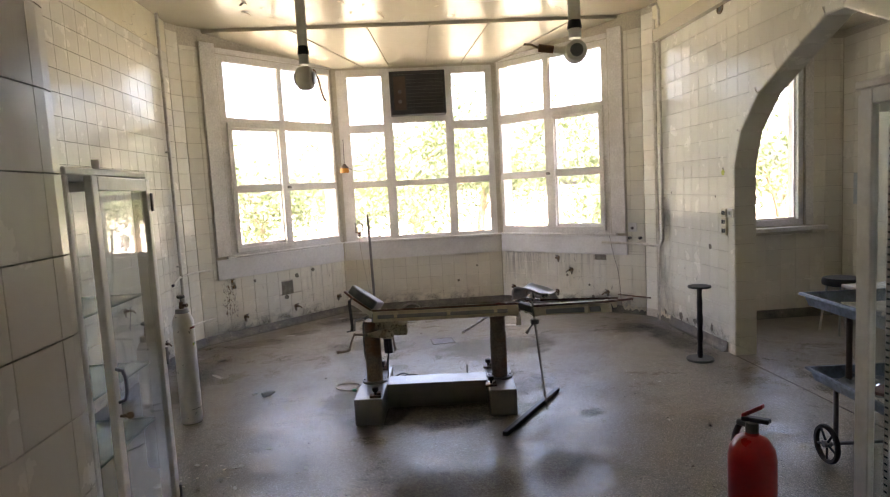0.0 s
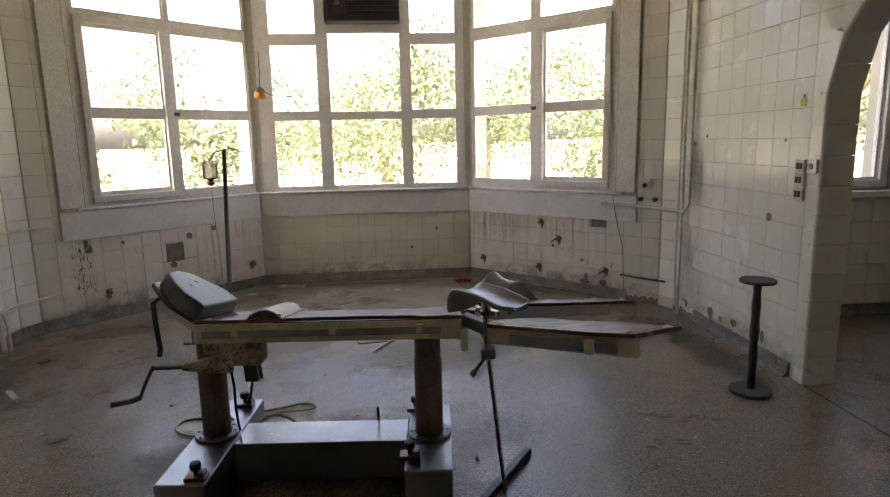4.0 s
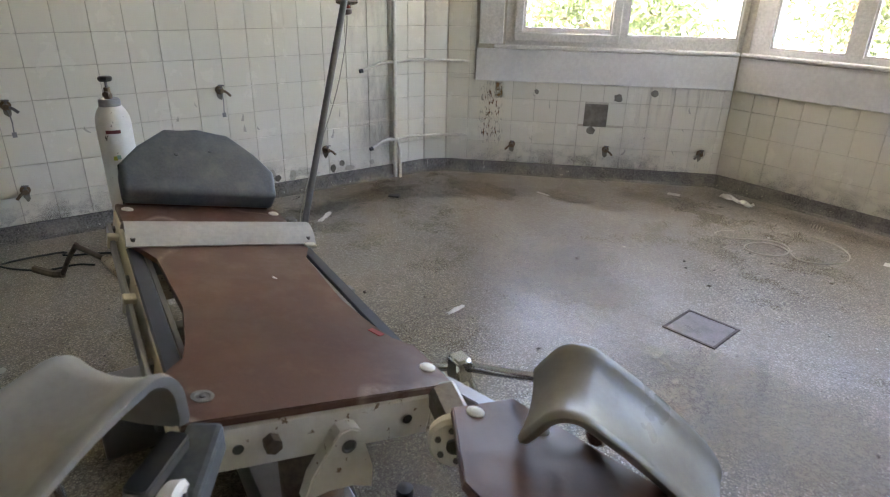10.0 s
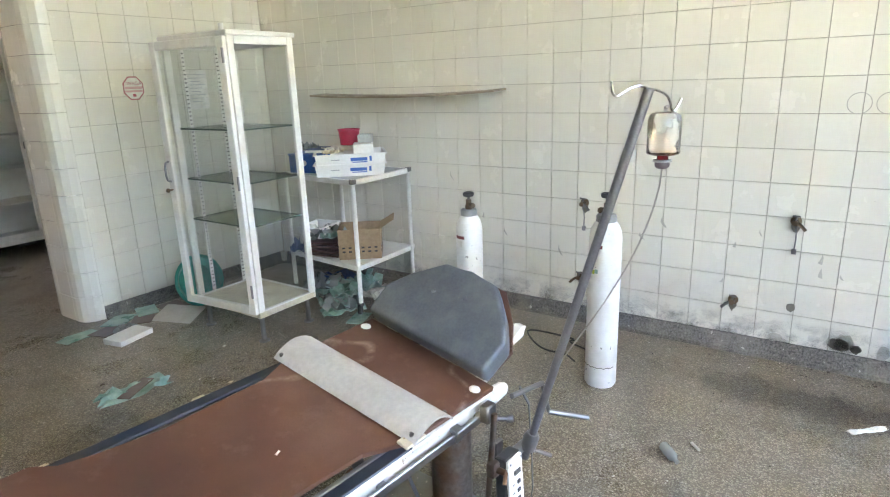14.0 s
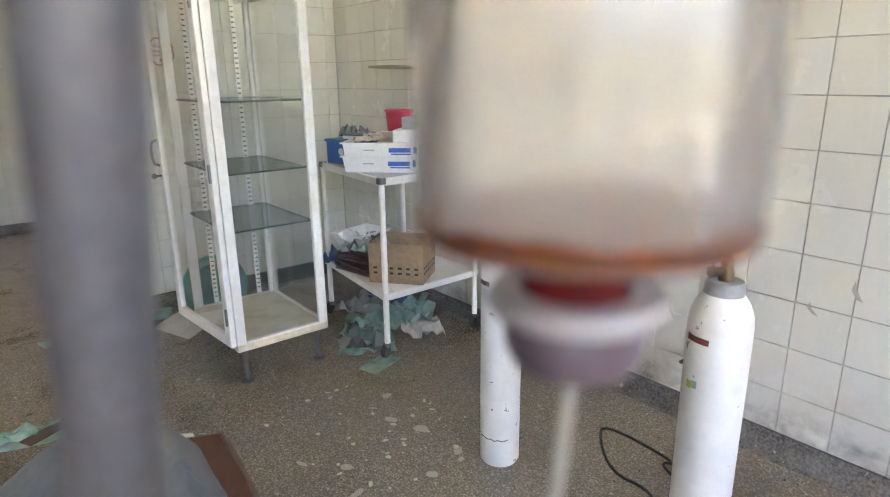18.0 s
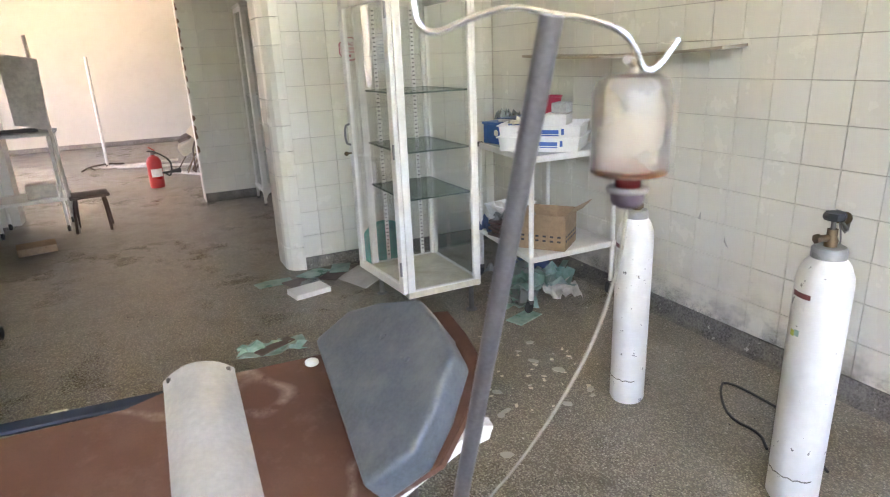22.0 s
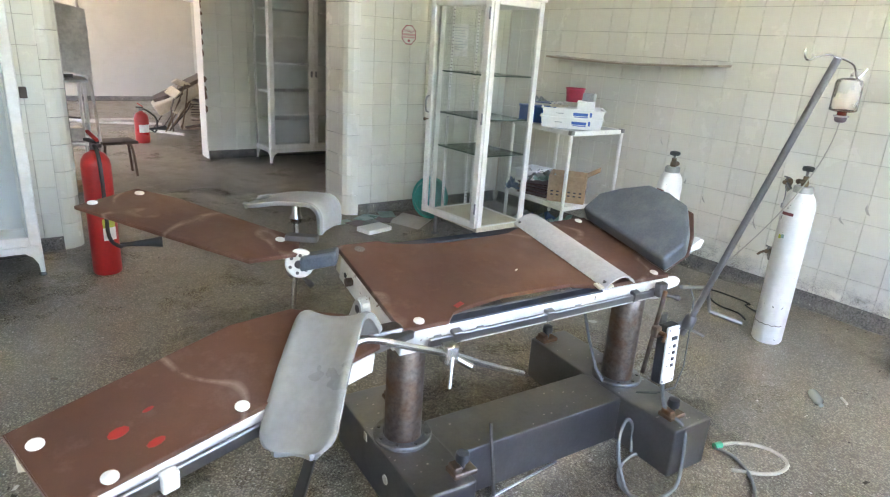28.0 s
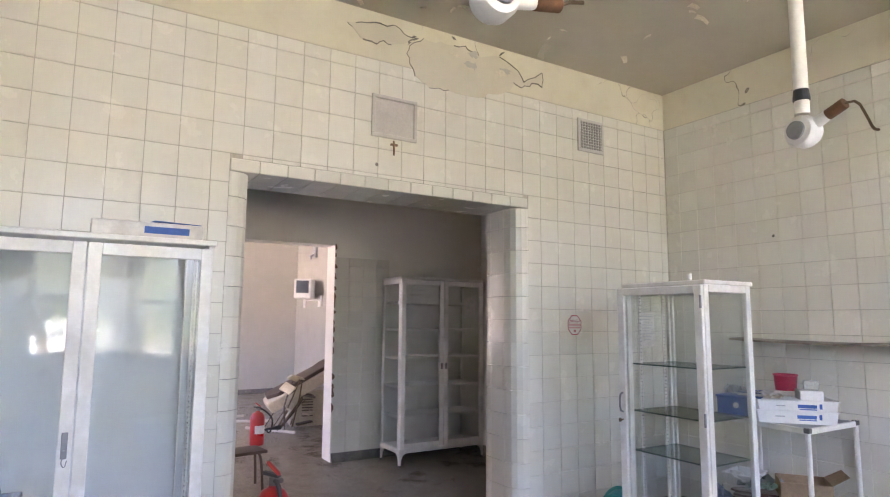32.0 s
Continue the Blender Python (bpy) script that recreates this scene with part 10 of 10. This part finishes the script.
# stains and darker patches on the floor: thin sheets whose cover fades out raggedly towards the rim
def floor_patch(x, y, rx, ry, tone, rough, most, label, ring=0.0, a=0.0):
    m, nt, b = base_mat("floor_patch")
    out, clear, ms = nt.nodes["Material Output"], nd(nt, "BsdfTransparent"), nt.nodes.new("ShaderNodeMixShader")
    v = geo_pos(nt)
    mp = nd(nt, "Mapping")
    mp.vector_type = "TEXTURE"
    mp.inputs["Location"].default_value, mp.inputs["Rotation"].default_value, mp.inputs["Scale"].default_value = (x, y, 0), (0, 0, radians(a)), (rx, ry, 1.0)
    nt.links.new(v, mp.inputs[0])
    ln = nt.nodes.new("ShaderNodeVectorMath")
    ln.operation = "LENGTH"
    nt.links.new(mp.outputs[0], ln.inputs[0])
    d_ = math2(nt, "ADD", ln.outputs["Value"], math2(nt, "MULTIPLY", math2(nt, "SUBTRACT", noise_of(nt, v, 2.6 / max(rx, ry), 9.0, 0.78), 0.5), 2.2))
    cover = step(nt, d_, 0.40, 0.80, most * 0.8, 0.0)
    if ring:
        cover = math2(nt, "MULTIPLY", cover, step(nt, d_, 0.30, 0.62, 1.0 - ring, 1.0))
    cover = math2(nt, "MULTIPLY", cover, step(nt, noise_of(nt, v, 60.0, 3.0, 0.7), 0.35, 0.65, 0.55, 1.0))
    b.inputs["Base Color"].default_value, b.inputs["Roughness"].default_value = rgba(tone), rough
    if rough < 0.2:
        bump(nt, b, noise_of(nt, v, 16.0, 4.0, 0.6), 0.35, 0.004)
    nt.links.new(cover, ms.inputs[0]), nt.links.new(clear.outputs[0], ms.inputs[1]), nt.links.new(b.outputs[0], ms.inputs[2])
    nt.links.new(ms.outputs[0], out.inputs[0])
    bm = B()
    at = pose(x, y, floor_patch.level, 0, 0, a)
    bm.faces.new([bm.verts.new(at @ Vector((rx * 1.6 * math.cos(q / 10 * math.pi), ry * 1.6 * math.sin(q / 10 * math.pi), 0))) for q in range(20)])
    floor_patch.level += 0.0007
    ob = part("floor_patch", bm, m, bpy.data.objects["floor"], label)
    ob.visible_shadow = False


floor_patch.level = 0.0012
RUSTY, WETTISH, DUSTY = (0.17, 0.095, 0.042), (0.065, 0.055, 0.045), (0.35, 0.315, 0.25)
for x, y, rx, ry, tone, rough, most, label, ring, a in (
        (-1.62, 6.38, 0.42, 0.20, RUSTY, 0.5, 0.8, "rust-brown tide stain on the floor in the bay", 0.6, 25),
        (-1.15, 6.75, 0.30, 0.13, RUSTY, 0.5, 0.6, "rust-brown stain on the floor in the bay", 0.5, 30),
        (-0.75, 7.25, 0.45, 0.20, WETTISH, 0.5, 0.5, "dark dirt stain on the floor below the window", 0.0, 30),
        (-1.80, 5.05, 0.75, 0.22, WETTISH, 0.5, 0.65, "dark dirt stain along the wall", 0.0, 88),
        (-1.85, 5.75, 0.40, 0.20, RUSTY, 0.5, 0.5, "brown stain by the corner pipe", 0.0, 80),
        (2.28, 5.95, 0.36, 0.26, WETTISH, 0.25, 0.75, "damp dark patch on the floor by the wall", 0.0, 40),
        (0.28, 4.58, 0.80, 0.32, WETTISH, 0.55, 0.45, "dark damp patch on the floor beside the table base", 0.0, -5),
        # under the table: ragged brown cover, darker than the floor around it
        (0.12, 4.02, 0.80, 0.42, (0.125, 0.088, 0.05), 0.6, 0.85, "darker brown patch on the floor under the table", 0.0, -5),
        (1.16, 3.80, 0.13, 0.09, WETTISH, 0.5, 0.75, "small black stain on the floor", 0.0, 20),
        (0.35, 2.95, 1.15, 0.55, (0.215, 0.187, 0.142), 0.12, 0.9, "shiny damp patch on the floor", 0.0, 5),
        (0.80, 5.60, 0.90, 0.50, DUSTY, 0.8, 0.8, "pale dust swept over the floor", 0.0, 15),
        (-0.35, 5.92, 0.70, 0.40, DUSTY, 0.8, 0.7, "pale dust swept over the floor", 0.0, -20),
        (2.45, 5.35, 0.95, 0.20, WETTISH, 0.5, 0.7, "dark dirt along the foot of the wall", 0.0, 92),
        (1.95, 7.0, 0.75, 0.16, WETTISH, 0.5, 0.55, "dark dirt along the foot of the bay wall", 0.0, -44),
        (0.25, 7.62, 0.90, 0.12, WETTISH, 0.5, 0.5, "dark dirt along the foot of the bay wall", 0.0, 0),
        (0.95, 4.45, 0.40, 0.26, WETTISH, 0.55, 0.35, "dark oily stain by the base", 0.0, 30),
        (-0.45, 4.35, 0.30, 0.45, (0.10, 0.078, 0.05), 0.6, 0.6, "brown stain by the base", 0.0, 0),
        (1.75, 2.1, 0.6, 0.3, WETTISH, 0.5, 0.5, "dark stain on the floor by the cabinet", 0.0, 0)):
    floor_patch(x, y, rx, ry, tone, rough, most, label, ring, a)
rnd = random.Random(9)
for k in range(26):
    x, y = (1.66 + 0.40 * k / 12 + rnd.gauss(0, 0.02), 4.58 - 0.12 * k / 12 + rnd.gauss(0, 0.02)) if k < 12 else (1.7 + rnd.gauss(0, 0.18), 4.3 + rnd.gauss(0, 0.18))
    s = rnd.uniform(0.010, 0.028)
    bm = B()
    prism(bm, ragged(x, y, s * 1.5, s * 0.7, k + 5, 9), 0.0009, 0.0013)
    part("mud_spot", bm, STAIN, bpy.data.objects["floor"])
# dark crumbs and chips over the whole floor
rnd = random.Random(66)
verts, faces = [], []
for k in range(2600):
    if k < 1500:
        x, y = rnd.uniform(XL + 0.1, XR - 0.1), rnd.uniform(1.5, 6.3)
    elif k < 2000:
        x, y = rnd.uniform(-0.8, 1.3), rnd.uniform(6.3, 7.7)
    elif k < 2400:
        x, y = rnd.choice((XL + 0.06 + abs(rnd.gauss(0, 0.07)), XR - 0.06 - abs(rnd.gauss(0, 0.09)))), rnd.uniform(4.8 if k % 2 else 2.6, 6.3)
    else:
        x, y = 1.7 + rnd.gauss(0, 0.3), 4.0 + rnd.gauss(0, 0.35)
    s = rnd.uniform(0.0015, 0.006) * (2.2 if k % 23 == 0 else 1)
    q = Euler((rnd.uniform(-0.3, 0.3), rnd.uniform(-0.3, 0.3), rnd.uniform(0, 6.3))).to_matrix()
    i = len(verts)
    verts += [Vector((x, y, s * 0.3)) + q @ (Vector(p) * s) for p in ((-1, -0.6, 0), (1, -0.4, 0), (0.7, 0.7, 0), (-0.8, 0.5, 0), (0, 0, 0.55))]
    faces += [(i, i + 1, i + 4), (i + 1, i + 2, i + 4), (i + 2, i + 3, i + 4), (i + 3, i, i + 4)]
CRUMB = base_mat("floor_crumbs")
geo_ = CRUMB[1].nodes.new("ShaderNodeNewGeometry")
CRUMB[1].links.new(ramp(CRUMB[1], geo_.outputs["Random Per Island"], [(0.0, (0.05, 0.045, 0.04)), (0.55, (0.16, 0.13, 0.10)), (0.8, (0.5, 0.47, 0.40)), (1.0, (0.7, 0.68, 0.62))]), CRUMB[2].inputs["Base Color"])
CRUMB[2].inputs["Roughness"].default_value = 0.9
me = bpy.data.meshes.new("floor_debris")
me.from_pydata(verts, [], faces)
me.materials.append(CRUMB[0])
tagged(new("floor_debris", me), "crumbs of plaster, grit and dirt scattered on the floor", "debris", kind="stuff")

# smudges and old marks on the tiles
SMUDGE = worn("grey_smudge", (0.42, 0.41, 0.35), 0.6, dirt=(0.52, 0.50, 0.43), amount=0.7, grain=90, patch=30)
rnd = random.Random(17)
for k in range(46):
    m_, u, v = rnd.choice(((ML, rnd.uniform(0.5, 3.6), rnd.uniform(0.3, 0.85)), (ML, rnd.uniform(0.6, 3.0), rnd.uniform(0.3, 0.6)), (MSL, rnd.uniform(0.1, 1.5), rnd.uniform(0.15, 0.6)), (MSR, rnd.uniform(0.2, 1.6), rnd.uniform(0.15, 0.6)), (MR, rnd.uniform(3.6, 4.8), rnd.uniform(0.15, 0.7))))
    ln, w_, lean = rnd.uniform(0.02, 0.07), rnd.uniform(0.003, 0.010), rnd.uniform(-0.02, 0.02)
    blot("smudge", m_, [(u - w_, v), (u + lean - w_ * 0.5, v + ln * 0.6), (u + lean, v + ln), (u + lean + w_ * 0.8, v + ln * 0.5), (u + w_, v + ln * 0.1)], SMUDGE, "faint grey smudge on the glazed tiles", "smudge", y=0.0070)
for y in (5.066, 5.17):
    bm = B()
    f = basis((XL + 0.0072, y, 1.217), (0, 1, 0), (1, 0, 0))
    rings = [[bm.verts.new(f @ Vector((rr * math.cos(a), rr * math.sin(a), zz))) for a in (2 * math.pi * q / 32 for q in range(32))] for rr, zz in ((0.046, 0.0), (0.046, 0.001), (0.042, 0.001), (0.042, 0.0))]
    for ra, rb in zip(rings, rings[1:]):
        for q in range(32):
            bm.faces.new((ra[q], ra[(q + 1) % 32], rb[(q + 1) % 32], rb[q]))
    tagged(part("ring_mark", bm, SMUDGE), "faint round outline of a removed wall fitting", "mark")


lay_tiles()
